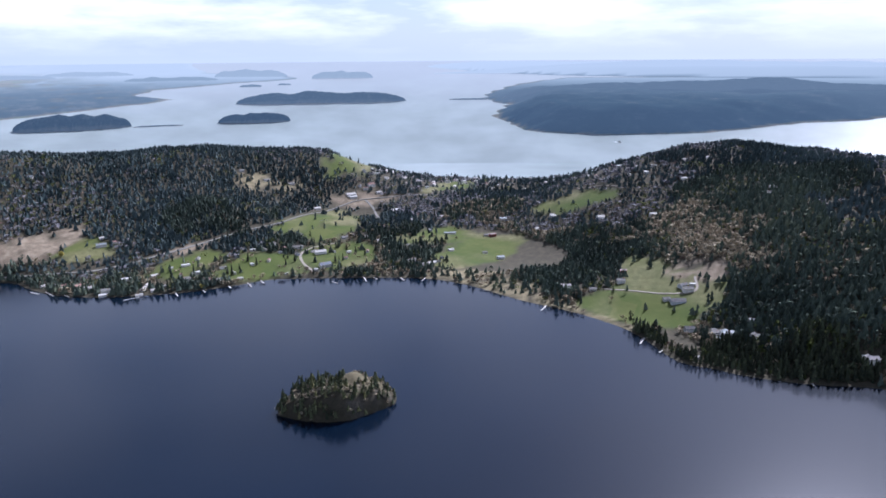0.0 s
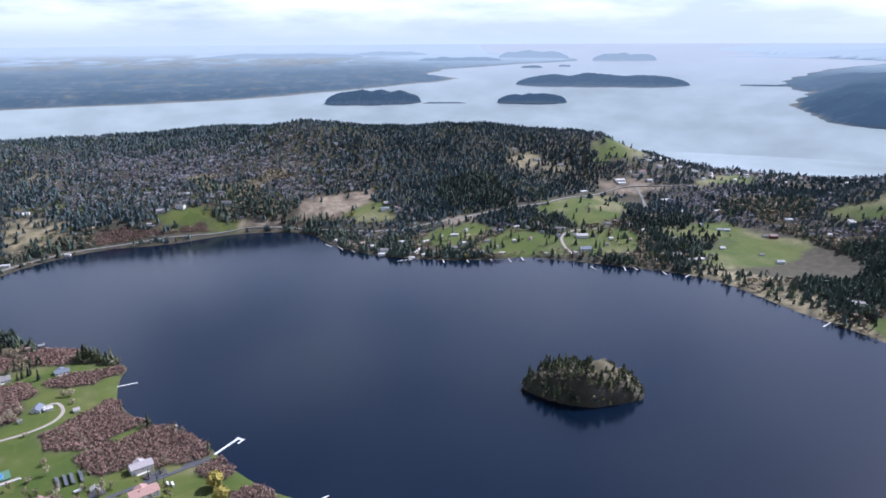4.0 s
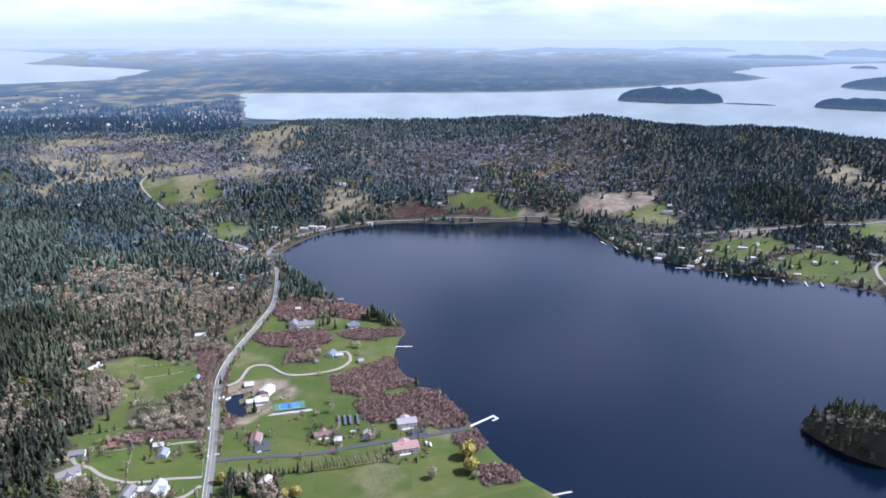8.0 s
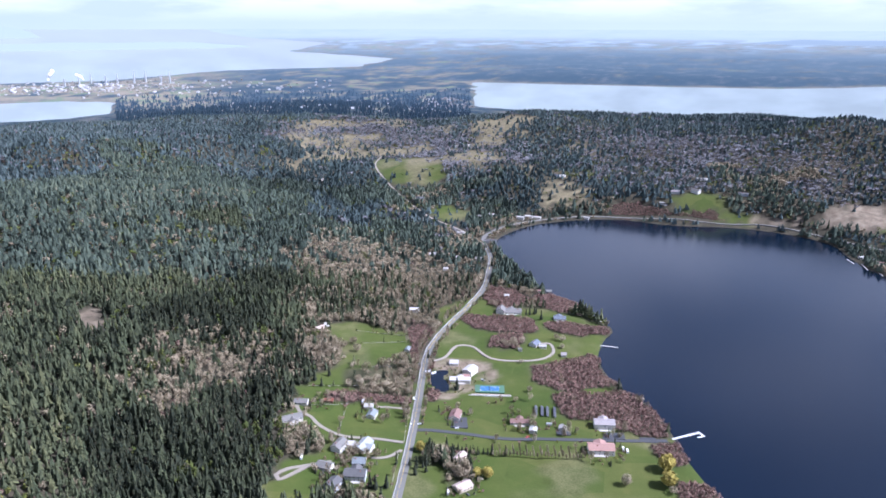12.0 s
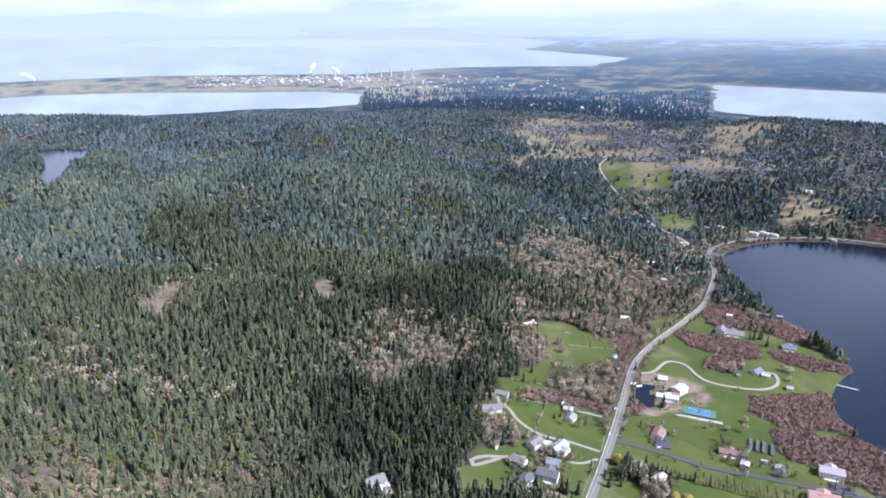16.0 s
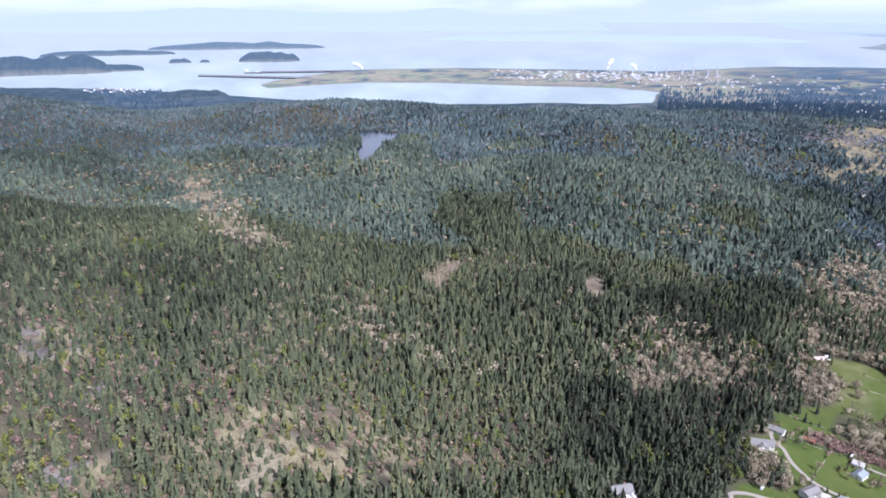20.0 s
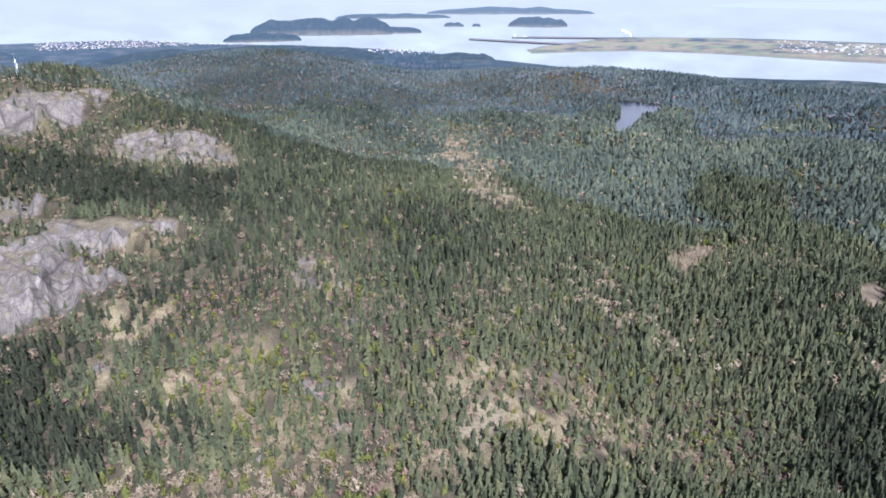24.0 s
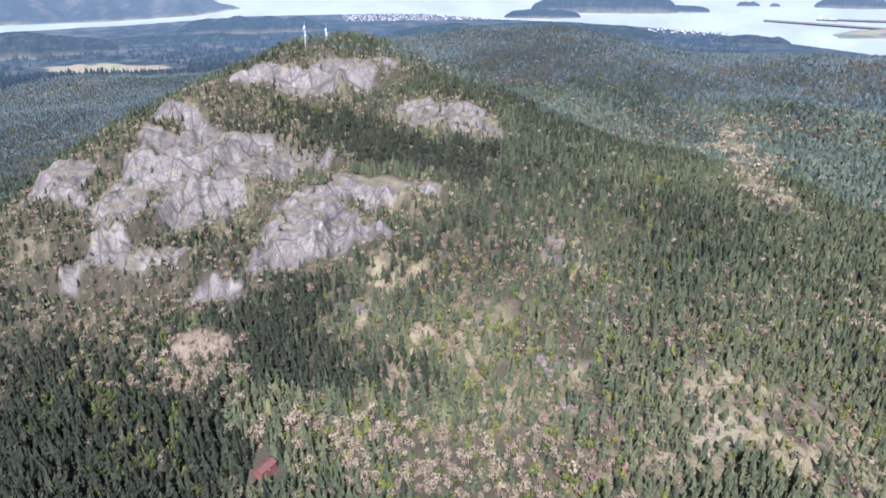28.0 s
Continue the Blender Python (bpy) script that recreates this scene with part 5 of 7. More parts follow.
FENCE_LINES = [[(27, 737), (13, 672)], [(-22, 726), (25, 732)], [(95, 714), (83, 657)], [(55, 898), (119, 904)], [(53, 826), (112, 832)], [(-18, 770), (66, 781)], [(75, 638), (59, 577)], [(51, 937), (122, 924)], [(110, 671), (177, 652), (276, 632)], [(129, 737), (247, 725)], [(286, 822), (303, 756), (296, 681)]]
COURT = (206, 762)
PANELS = [(248, 703), (255, 701), (261, 699), (269, 696)]
APRONS = [(148, 692), (315, 642), (265, 655), (355, 629)]
VANS = [(45, 739), (-26, 625), (114, 567), (254, 673), (319, 614), (322, 610), (136, 815), (143, 812)]
CARS = [(109, 747), (93, 690), (129, 834)]
YARD_CARS = [(105, 691), (28, 641), (23, 638), (-16, 729), (203, 786), (142, 682), (147, 680), (222, 654), (302, 629), (-5, 602), (133, 563), (299, 944)]
MAST = [(-1123, 119), (-1135, 153)]


def part(name, bm, material, parent, label=""):
    """Links a bmesh as one mesh object under a thing or a part."""
    me = bpy.data.meshes.new(name)
    bm.to_mesh(me)
    bm.free()
    me.materials.append(material)
    ob = new(name, me)
    ob.parent = parent
    if label:
        ob["label"] = label
    return ob


def thing(name, x, y, z, turn, label, category, group=""):
    ob = new(name)
    ob.empty_display_size = 0.5
    ob.matrix_world = pose(x, y, z, 0, 0, turn)
    return tagged(ob, label, category, group)


def box(bm, x0, x1, y0, y1, z0, z1):
    v = [bm.verts.new(p) for p in ((x0, y0, z0), (x1, y0, z0), (x1, y1, z0), (x0, y1, z0), (x0, y0, z1), (x1, y0, z1), (x1, y1, z1), (x0, y1, z1))]
    for f in ((3, 2, 1, 0), (4, 5, 6, 7), (0, 1, 5, 4), (1, 2, 6, 5), (2, 3, 7, 6), (3, 0, 4, 7)):
        bm.faces.new([v[i] for i in f])
    return bm


def block(x0, x1, y0, y1, z0, z1):
    return box(bmesh.new(), x0, x1, y0, y1, z0, z1)


def prism(profile, a, b, along="x"):
    """A profile of (across, up) drawn out from a to b."""
    bm = bmesh.new()
    ends = []
    for e in (a, b):
        ends.append([bm.verts.new((e, p, q) if along == "x" else (p, e, q)) for p, q in profile])
    bm.faces.new(ends[0])
    bm.faces.new(ends[1][::-1])
    n = len(profile)
    for i in range(n):
        bm.faces.new((ends[0][i], ends[1][i], ends[1][(i + 1) % n], ends[0][(i + 1) % n]))
    bmesh.ops.recalc_face_normals(bm, faces=bm.faces[:])
    return bm


def tube(bm, p, q, r0, r1, sides=6):
    p, q = Vector(p), Vector(q)
    m = (q - p).to_track_quat("Z", "Y").to_matrix()
    a = [bm.verts.new(p + m @ Vector((r0 * math.cos(6.2832 * i / sides), r0 * math.sin(6.2832 * i / sides), 0))) for i in range(sides)]
    b = [bm.verts.new(q + m @ Vector((r1 * math.cos(6.2832 * i / sides), r1 * math.sin(6.2832 * i / sides), 0))) for i in range(sides)]
    for i in range(sides):
        bm.faces.new((a[i], a[(i + 1) % sides], b[(i + 1) % sides], b[i]))
    bm.faces.new(a[::-1])
    bm.faces.new(b)
    return bm


WALL = {"w": plain("white_siding", (0.6, 0.57, 0.51), 0.6, scale=0.3), "g": plain("grey_siding", (0.42, 0.43, 0.44), 0.6, scale=0.3),
        "t": plain("tan_siding", (0.50, 0.42, 0.32), 0.7, scale=0.3), "r": plain("red_boards", (0.17, 0.06, 0.048), 0.8, scale=0.3),
        "b": plain("brown_boards", (0.17, 0.11, 0.075), 0.8, scale=0.3)}
ROOF = {"gw": (plain("grey_shingles", (0.165, 0.157, 0.143), 0.9, scale=0.5), "w", "white house with a grey shingle roof"),
        "cw": (plain("pale_roof", (0.38, 0.36, 0.33), 0.75, scale=0.4), "w", "small white house with a pale roof"),
        "mw": (plain("white_metal_roof", (0.43, 0.415, 0.385), 0.7, 0.0, scale=0.4), "w", "white building with a white metal roof"),
        "mb": (plain("blue_grey_metal_roof", (0.28, 0.295, 0.29), 0.7, 0.0, scale=0.4), "w", "white house with a pale blue metal roof"),
        "bw": (plain("blue_grey_roof", (0.18, 0.20, 0.205), 0.6, scale=0.4), "w", "white house with a blue-grey roof"),
        "dg": (plain("dark_shingles", (0.105, 0.102, 0.1), 0.9, scale=0.5), "g", "grey house with a dark shingle roof"),
        "db": (plain("slate_blue_roof", (0.125, 0.14, 0.165), 0.7, scale=0.5), "w", "white house with a slate-blue roof"),
        "br": (plain("brown_shingles", (0.20, 0.125, 0.105), 0.9, scale=0.5), "w", "white-fronted house with a brown roof"),
        "gb": (plain("grey_brown_roof", (0.28, 0.25, 0.24), 0.8, scale=0.5), "w", "long low building with a grey-brown roof"),
        "sal": (plain("salmon_tiles", (0.30, 0.18, 0.145), 0.8, scale=0.5), "w", "house with a salmon tiled roof"),
        "tn": (plain("tan_roof", (0.42, 0.34, 0.29), 0.85, scale=0.5), "t", "tan house with a tan roof among trees"),
        "rs": (plain("rusty_roof", (0.22, 0.075, 0.05), 0.8, scale=0.5), "b", "small dark shed with a rusty red roof"),
        "rb": (plain("red_metal_roof", (0.13, 0.06, 0.048), 0.55, scale=0.5), "r", "red barn with a rust-red metal roof")}
M_GLASS = plain("window_glass", (0.05, 0.06, 0.075), 0.08, spec=0.8)
M_TRIM = plain("white_trim", (0.78, 0.78, 0.76), 0.5)
M_DOOR = plain("door_paint", (0.30, 0.22, 0.17), 0.6)
M_BRICK = plain("chimney_brick", (0.30, 0.15, 0.11), 0.9)
M_STEEL = plain("galvanised_steel", (0.55, 0.57, 0.58), 0.4, 0.6)
M_WOODEN = plain("weathered_planks", (0.46, 0.43, 0.39), 0.9)
M_CONCRETE = plain("pale_concrete", (0.58, 0.56, 0.52), 0.9)
CLEARINGS = []


def level(x, y, reach):
    """Highest ground under a footprint."""
    a = np.linspace(0, 6.283, 9)
    return float(np.max(ground_z(x + reach * np.cos(a), y + reach * np.sin(a)))), float(np.min(ground_z(x + reach * np.cos(a), y + reach * np.sin(a))))


def house(x, y, turn, L, W, style, rnd, group=""):
    roof, wall, label = ROOF[style]
    near = math.hypot(x, y) < 1250
    hi, lo = level(x, y, W * 0.45)
    z = (hi + lo) / 2 + 0.2
    storeys = 2 if (L > 14 and rnd.random() < 0.45) else 1
    barn = style in ("rb", "rs", "mw", "gb") or L < 9
    h = 2.7 * storeys + 0.5 + (0.8 if barn and L > 12 else 0)
    rise = W * 0.5 * rnd.uniform(0.38, 0.62) if style != "mw" else W * 0.5 * 0.3
    t = thing("barn" if style == "rb" else "shed" if L < 8 or style == "rs" else "house", x, y, z, turn, label, "shed" if L < 8 or style == "rs" else "house", group)
    a, b = L / 2, W / 2
    base = -(hi - lo) - 1.5
    part("wall", prism([(-b, base), (b, base), (b, h), (0, h + rise), (-b, h)], -a, a), WALL[wall], t)
    o, k = 0.6, rise / b
    for s in (-1, 1):
        part("roof_slope", prism([(0, h + rise + 0.32), (s * (b + o), h - o * k + 0.32), (s * (b + o), h - o * k + 0.06), (0, h + rise + 0.06)], -a - o, a + o), roof, t)
    if near:
        part("ridge_cap", prism([(-0.25, h + rise + 0.3), (0, h + rise + 0.45), (0.25, h + rise + 0.3)], -a - o, a + o), roof, t)
    n = max(1, int(L / (4.2 if near else 8)))
    glass = []
    for s in (-1, 1):
        for i in range(n):
            for st in range(storeys if near else 1):
                glass.append((-a + L * (i + 0.5) / n, s * b, 1.1 + 2.7 * st, 0))
    for s in (-1, 1):
        glass.append((s * a, 0.0, 1.2, 1))
    for i, (wx, wy, wz, end) in enumerate(glass):
        if barn and i % 3:
            continue
        ww, wh, s = 0.75, 1.25, 1 if (wx if end else wy) > 0 else -1
        if i == 0 and L > 9:
            part("door", block(wx - 0.5, wx + 0.5, wy - 0.06, wy + 0.06, 0, 2.1), M_DOOR, t)
            continue
        if end:
            f = part("window", block(wx - 0.05, wx + 0.05, -ww - 0.12, ww + 0.12, wz - 0.12, wz + wh + 0.12), M_TRIM, t)
            part("pane", block(wx - 0.07, wx + 0.07, -ww, ww, wz, wz + wh), M_GLASS, f)
        else:
            f = part("window", block(wx - ww - 0.12, wx + ww + 0.12, wy - 0.05, wy + 0.05, wz - 0.12, wz + wh + 0.12), M_TRIM, t)
            part("pane", block(wx - ww, wx + ww, wy - 0.07, wy + 0.07, wz, wz + wh), M_GLASS, f)
    if L > 13 and near:
        part("garage_door", block(a - 0.04, a + 0.06, -b * 0.7, -b * 0.7 + 3.2, 0, 2.3), M_TRIM, t)
    if L > 12 and not barn:
        cx = rnd.uniform(-0.3, 0.3) * L
        part("chimney", block(cx - 0.45, cx + 0.45, b * 0.3 - 0.4, b * 0.3 + 0.4, h, h + rise + 0.9), M_BRICK, t)
    if L > 17 and near:  # a wing, and a deck on its lake side
        w2 = W * 0.42
        part("wing", prism([(-w2, base), (w2, base), (w2, h * 0.92), (0, h * 0.92 + rise * 0.8), (-w2, h * 0.92)], -b - 4.5, 0, "y"), WALL[wall], t)
        for s in (-1, 1):
            part("wing_roof", prism([(0, h * 0.92 + rise * 0.8 + 0.3), (s * (w2 + 0.5), h * 0.92 - 0.3 + 0.3), (s * (w2 + 0.5), h * 0.92 - 0.3 + 0.05), (0, h * 0.92 + rise * 0.8 + 0.05)], -b - 5.0, 0, "y"), roof, t)
        part("deck", block(-a * 0.5, a * 0.6, b, b + 3.2, 0.05, 0.35), M_WOODEN, t)
    CLEARINGS.append((x, y, L * 0.5 + 5))
    return t


dice = random.Random(11)
for spec in HOUSES:
    house(*spec, dice)
outline = closed(VILLAGE_AREA, 3)
lo, hi = outline.min(0), outline.max(0)
count = 0
while count < 170:
    x, y = dice.uniform(lo[0], hi[0]), dice.uniform(lo[1], hi[1])
    if inside(outline, np.array([x]), np.array([y]))[0] > 3 and ground_z(x, y) > 2 and math.hypot(x, y) < 2960:
        if all(math.hypot(x - c[0], y - c[1]) > 15 for c in CLEARINGS):
            house(round(x), round(y), dice.choice((10, 100, 40, 130)), dice.randint(10, 17), dice.randint(7, 10), dice.choice(("cw", "gw", "mw", "br", "dg", "bw", "gw")), dice, "houses of the shore village")
            count += 1
outline = closed(EAST_YARDS, 3)
lo, hi = outline.min(0), outline.max(0)
count = 0
while count < 26:
    x, y = dice.uniform(lo[0], hi[0]), dice.uniform(lo[1], hi[1])
    if inside(outline, np.array([x]), np.array([y]))[0] > 4 and inside(LAKE_LINE, np.array([x]), np.array([y]))[0] < -12:
        if all(math.hypot(x - c[0], y - c[1]) > 19 for c in CLEARINGS):
            house(round(x), round(y), dice.choice((140, 50, 20)), dice.randint(7, 14), dice.randint(5, 9), dice.choice(("cw", "gw", "mw", "br", "dg", "cw")), dice, "houses on the east shore")
            count += 1


# ---- docks ----
def dock(x0, y0, x1, y1, wide, label, tee=False):
    L, turn = math.hypot(x1 - x0, y1 - y0), math.degrees(math.atan2(y1 - y0, x1 - x0))
    t = thing("dock", x0, y0, 0, turn, label, "dock", "docks round the lake")
    n = max(3, int(L / 2.4))
    for i in range(n):
        part("deck_board", block(L * i / n, L * (i + 1) / n - 0.08, -wide / 2, wide / 2, 0.55, 0.75), M_PALE if tee else M_WOODEN, t)
    for i in range(0, n + 1, 3):
        for s in (-1, 1):
            part("post", tube(bmesh.new(), (L * i / n, s * wide / 2, -3), (L * i / n, s * wide / 2, 1.5), 0.14, 0.12), M_WOODEN, t)
    for s in (-1, 1):
        part("edge_beam", block(0, L, s * wide / 2 - 0.09, s * wide / 2 + 0.09, 0.35, 0.6), M_WOODEN, t)
    if tee:
        part("end_platform", block(L - 3.0, L, -9, 2, 0.55, 0.77), M_PALE, t)
        part("end_platform", block(L - 10, L - 3, -9, -6.5, 0.55, 0.77), M_PALE, t)
    return t


M_PALE = plain("pale_dock_deck", (0.52, 0.52, 0.5), 0.8)
for i, d in enumerate(DOCKS):
    dock(*d, 3.0 if i == 0 else 2.2, "long pale dock with a bent end platform" if i == 0 else "narrow weathered wooden dock on posts", i == 0)


# ---- farm details ----
def court():
    x, y = COURT
    hi, lo = level(x, y, 17)
    t = thing("tennis_court", x, y, hi + 0.5, -14, "green tennis court with blue playing area and white lines", "tennis court")
    part("base", block(-18.5, 18.5, -9.2, 9.2, -4, 0), M_COURT, t)
    for s in (-1, 1):
        part("playing_area", block(min(s * 0.5, s * 11.9), max(s * 0.5, s * 11.9), -5.5, 5.5, 0.004, 0.03), M_BLUE, t)
    for q in (-5.5, -4.1, 0.0, 4.1, 5.5):
        part("court_line", block(-11.9 if q else -6.4, 11.9 if q else 6.4, q - 0.04, q + 0.04, 0.03, 0.045), M_TRIM, t)
    for q in (-11.9, -6.4, 6.4, 11.9):
        part("court_line", block(q - 0.04, q + 0.04, -5.5, 5.5, 0.046, 0.058), M_TRIM, t)
    part("net", block(-0.04, 0.04, -6.4, 6.4, 0.05, 1.0), M_GLASS, t)
    for q in (-6.4, 6.4):
        part("net_post", tube(bmesh.new(), (0, q, 0), (0, q, 1.1), 0.06, 0.06), M_STEEL, t)
    CLEARINGS.append((x, y, 22))
    w = thing("retaining_wall", x - 4, y - 16, hi - 1.0, -14, "long low pale garden wall beside the court", "wall")
    for i in range(12):
        part("stone_panel", block(-26 + 4.4 * i, -26 + 4.4 * i + 4.3, -0.4, 0.4, -3, 1.3), M_CONCRETE, w)
    part("terrace", block(-26, 26, 0.4, 4.5, -3, 0.9), M_GRAVEL, w)


M_COURT = plain("green_court", (0.075, 0.15, 0.095), 0.8)
M_BLUE = plain("blue_court", (0.045, 0.135, 0.29), 0.7)
court()
M_PANEL = plain("solar_glass", (0.06, 0.062, 0.07), 0.35, spec=0.3)
for x, y in PANELS:
    t = thing("solar_array", x, y, float(ground_z(x, y)), 72, "row of tilted dark solar panels on a steel rack in grass", "solar panel", "solar panel rows")
    for i in range(6):
        p = part("panel", prism([(-1.7, 0.7), (1.7, 2.7), (1.7, 2.85), (-1.7, 0.85)], -11 + 3.7 * i, -11 + 3.7 * i + 3.6), M_PANEL, t)
    for i in range(4):
        part("rack_post", tube(bmesh.new(), (-10 + 6.6 * i, 0.6, -0.5), (-10 + 6.6 * i, 0.6, 2.0), 0.1, 0.1), M_STEEL, t)
for i, (x, y) in enumerate(APRONS):
    L, W = ((26, 22), (34, 13), (16, 10), (20, 10))[i]
    hi, lo = level(x, y, 9)
    t = thing("parking_apron", x, y, (hi + lo) / 2 + 0.35, -14 if i else -10, "dark asphalt yard in front of a building", "pavement")
    part("asphalt_slab", block(-L / 2, L / 2, -W / 2, W / 2, -2.0, 0), M_NEWASPHALT, t)
    tagged(t, kind="structure")


def car(x, y, turn, paint, label, van=False):
    z = float(ground_z(x, y)) + (0.62 if label.endswith("highway") else 0.1)
    t = thing("van" if van else "car", x, y, z, turn, label, "van" if van else "car")
    L, h = (3.4, 2.6) if van else (2.25, 1.45)
    top = 2.65 if van else 1.0
    part("body", prism([(-0.92, 0.35), (0.92, 0.35), (0.92, top - 0.12), (0.8, top), (-0.8, top), (-0.92, top - 0.12)], -L, L), paint, t)
    if not van:
        part("cabin", prism([(-0.82, 0.98), (0.82, 0.98), (0.66, h), (-0.66, h)], -L * 0.7, L * 0.35), M_GLASS, t)
        part("car_roof", block(-L * 0.62, L * 0.2, -0.64, 0.64, h, h + 0.06), paint, t)
    else:
        part("windscreen", block(L - 0.02, L + 0.04, -0.8, 0.8, 1.4, 2.2), M_GLASS, t)
    for sx in (-0.62, 0.62):
        for sy in (-0.86, 0.86):
            w = part("wheel", tube(bmesh.new(), (sx * L, sy - 0.12, 0.33), (sx * L, sy + 0.12, 0.33), 0.33, 0.33, 10), M_TYRE, t)
            part("rim", tube(bmesh.new(), (sx * L, sy - 0.14, 0.33), (sx * L, sy + 0.14, 0.33), 0.18, 0.18, 8), M_STEEL, w)


M_TYRE = plain("tyre_rubber", (0.03, 0.03, 0.03), 0.9)
PAINTS = [(plain("white_car_paint", (0.78, 0.78, 0.78), 0.3, spec=0.5), "white"), (plain("dark_car_paint", (0.04, 0.045, 0.06), 0.3, spec=0.5), "dark"),
          (plain("silver_car_paint", (0.5, 0.52, 0.54), 0.3, 0.4, spec=0.5), "silver"), (plain("red_car_paint", (0.35, 0.03, 0.03), 0.3, spec=0.5), "red")]
for i, (x, y) in enumerate(CARS):
    paint, word = PAINTS[(0, 0, 1)[i]]
    car(x + (2 if i % 2 else -2), y, 75, paint, word + " car driving on the grey highway")
for i, (x, y) in enumerate(YARD_CARS):
    paint, word = PAINTS[(0, 1, 2, 0, 2, 1, 0, 3, 0, 2, 1, 0)[i]]
    car(x, y, 30 * i, paint, word + " car parked beside a house")
for i, (x, y) in enumerate(VANS):
    car(x, y, (70, 80, 76, -14, 70, 70, 10, 20)[i], PAINTS[0][0], "white camper van parked in a farm yard", True)


def fence(points):
    """Split-rail fence: posts and two rails."""
    p = line(points, 4.0)
    x0, y0 = p[0]
    z0 = float(ground_z(x0, y0))
    t = thing("fence", x0, y0, z0, 0, "weathered split-rail fence across the pasture", "fence", "pasture fences")
    q = [Vector((a - x0, b - y0, float(ground_z(a, b)) - z0)) for a, b in p]
    for c in q:
        part("post", tube(bmesh.new(), c + Vector((0, 0, -0.4)), c + Vector((0, 0, 1.3)), 0.11, 0.1, 5), M_WOODEN, t)
    for a, b in zip(q, q[1:]):
        for h in (0.5, 1.05):
            part("rail", tube(bmesh.new(), a + Vector((0, 0, h)), b + Vector((0, 0, h)), 0.06, 0.06, 4), M_WOODEN, t)


for pts in FENCE_LINES[:8]:
    fence(pts)


# ---- masts on the summit ----
def mast(x, y, high, label):
    t = thing("lattice_mast", x, y, float(ground_z(x, y)), 20, label, "mast", "masts on the summit")
    r = 1.7
    for i in range(3):
        a = 2.0944 * i
        part("leg", tube(bmesh.new(), (r * math.cos(a), r * math.sin(a), -1), (0.5 * math.cos(a), 0.5 * math.sin(a), high), 0.22, 0.16), M_STEEL, t)
    for k in range(int(high / 3)):
        u0, u1 = 3 * k / high, 3 * (k + 1) / high
        for i in range(3):
            a, b = 2.0944 * i, 2.0944 * (i + 1)
            q0, q1 = r + (0.5 - r) * u0, r + (0.5 - r) * u1
            part("brace", tube(bmesh.new(), (q0 * math.cos(a), q0 * math.sin(a), 3 * k), (q1 * math.cos(b), q1 * math.sin(b), 3 * k + 3), 0.1, 0.1, 4), M_STEEL, t)
    for i, h in enumerate((0.55, 0.68, 0.8, 0.9)):
        a = 1.9 * i
        part("dish", tube(bmesh.new(), (0.9 * math.cos(a), 0.9 * math.sin(a), high * h), (1.6 * math.cos(a), 1.6 * math.sin(a), high * h), 0.3, 1.2, 12), M_TRIM, t, "white round dish")
    part("aerial", tube(bmesh.new(), (0, 0, high - 1), (0, 0, high + 7), 0.12, 0.06), M_STEEL, t)


for (x, y), high in zip(MAST, (34, 24)):
    mast(x, y, high, "tall steel lattice mast with white dishes")
CLEARINGS += [(MAST[0][0], MAST[0][1], 7), (MAST[1][0], MAST[1][1], 7)]


# ---- lone trees ----
def lone_fir(seed):
    g = random.Random(seed)
    t = thing("fir_tree", 0, 0, 0, 0, "tall dark green fir standing alone by a lawn", "tree")
    part("trunk", tube(bmesh.new(), (0, 0, -1), (0, 0, 15), 0.32, 0.06, 7), M_BARK, t)
    bm = bmesh.new()
    for k in range(13):
        u = k / 13
        z0, rad = 1.8 + 16.5 * u, 3.3 * (1 - u) ** 0.8 + 0.25
        n = 9
        a0 = g.random() * 6
        top = bm.verts.new((g.uniform(-0.1, 0.1), g.uniform(-0.1, 0.1), z0 + 2.3))
        ring = []
        for i in range(n):
            a, q = a0 + 6.2832 * i / n, rad * g.uniform(0.6, 1.15)
            ring.append(bm.verts.new((q * math.cos(a), q * math.sin(a), z0 + g.uniform(-0.5, 0.3))))
        for i in range(n):
            bm.faces.new((top, ring[i], ring[(i + 1) % n]))
    part("crown", bm, M_FIR, t)
    return t


def leaf_shape(clumps, seed, low=0.15, leaf=0.2):
    """A crown of many small leaf clumps with gaps."""
    g = np.random.RandomState(seed)
    v, f = [], []
    for _ in range(clumps):
        d = g.randn(3)
        d /= np.linalg.norm(d)
        d *= 0.68 + 0.32 * g.rand()
        c = np.array([d[0] * 0.46, d[1] * 0.46, low + (1 - low) * (0.5 + 0.46 * d[2])])
        n = len(v)
        e1 = np.cross(d, g.randn(3))
        e1 = e1 / np.linalg.norm(e1) + 0.45 * g.randn(3)
        e2 = np.cross(d, e1)
        e1, e2 = e1 / np.linalg.norm(e1) * leaf, (e2 / np.linalg.norm(e2) + 0.4 * g.randn(3)) * leaf
        v.extend([c - e1, c + e1 * 0.6 - e2, c + e1 * 0.6 + e2])
        f.append((n, n + 1, n + 2))
    return np.array(v), np.array(f)


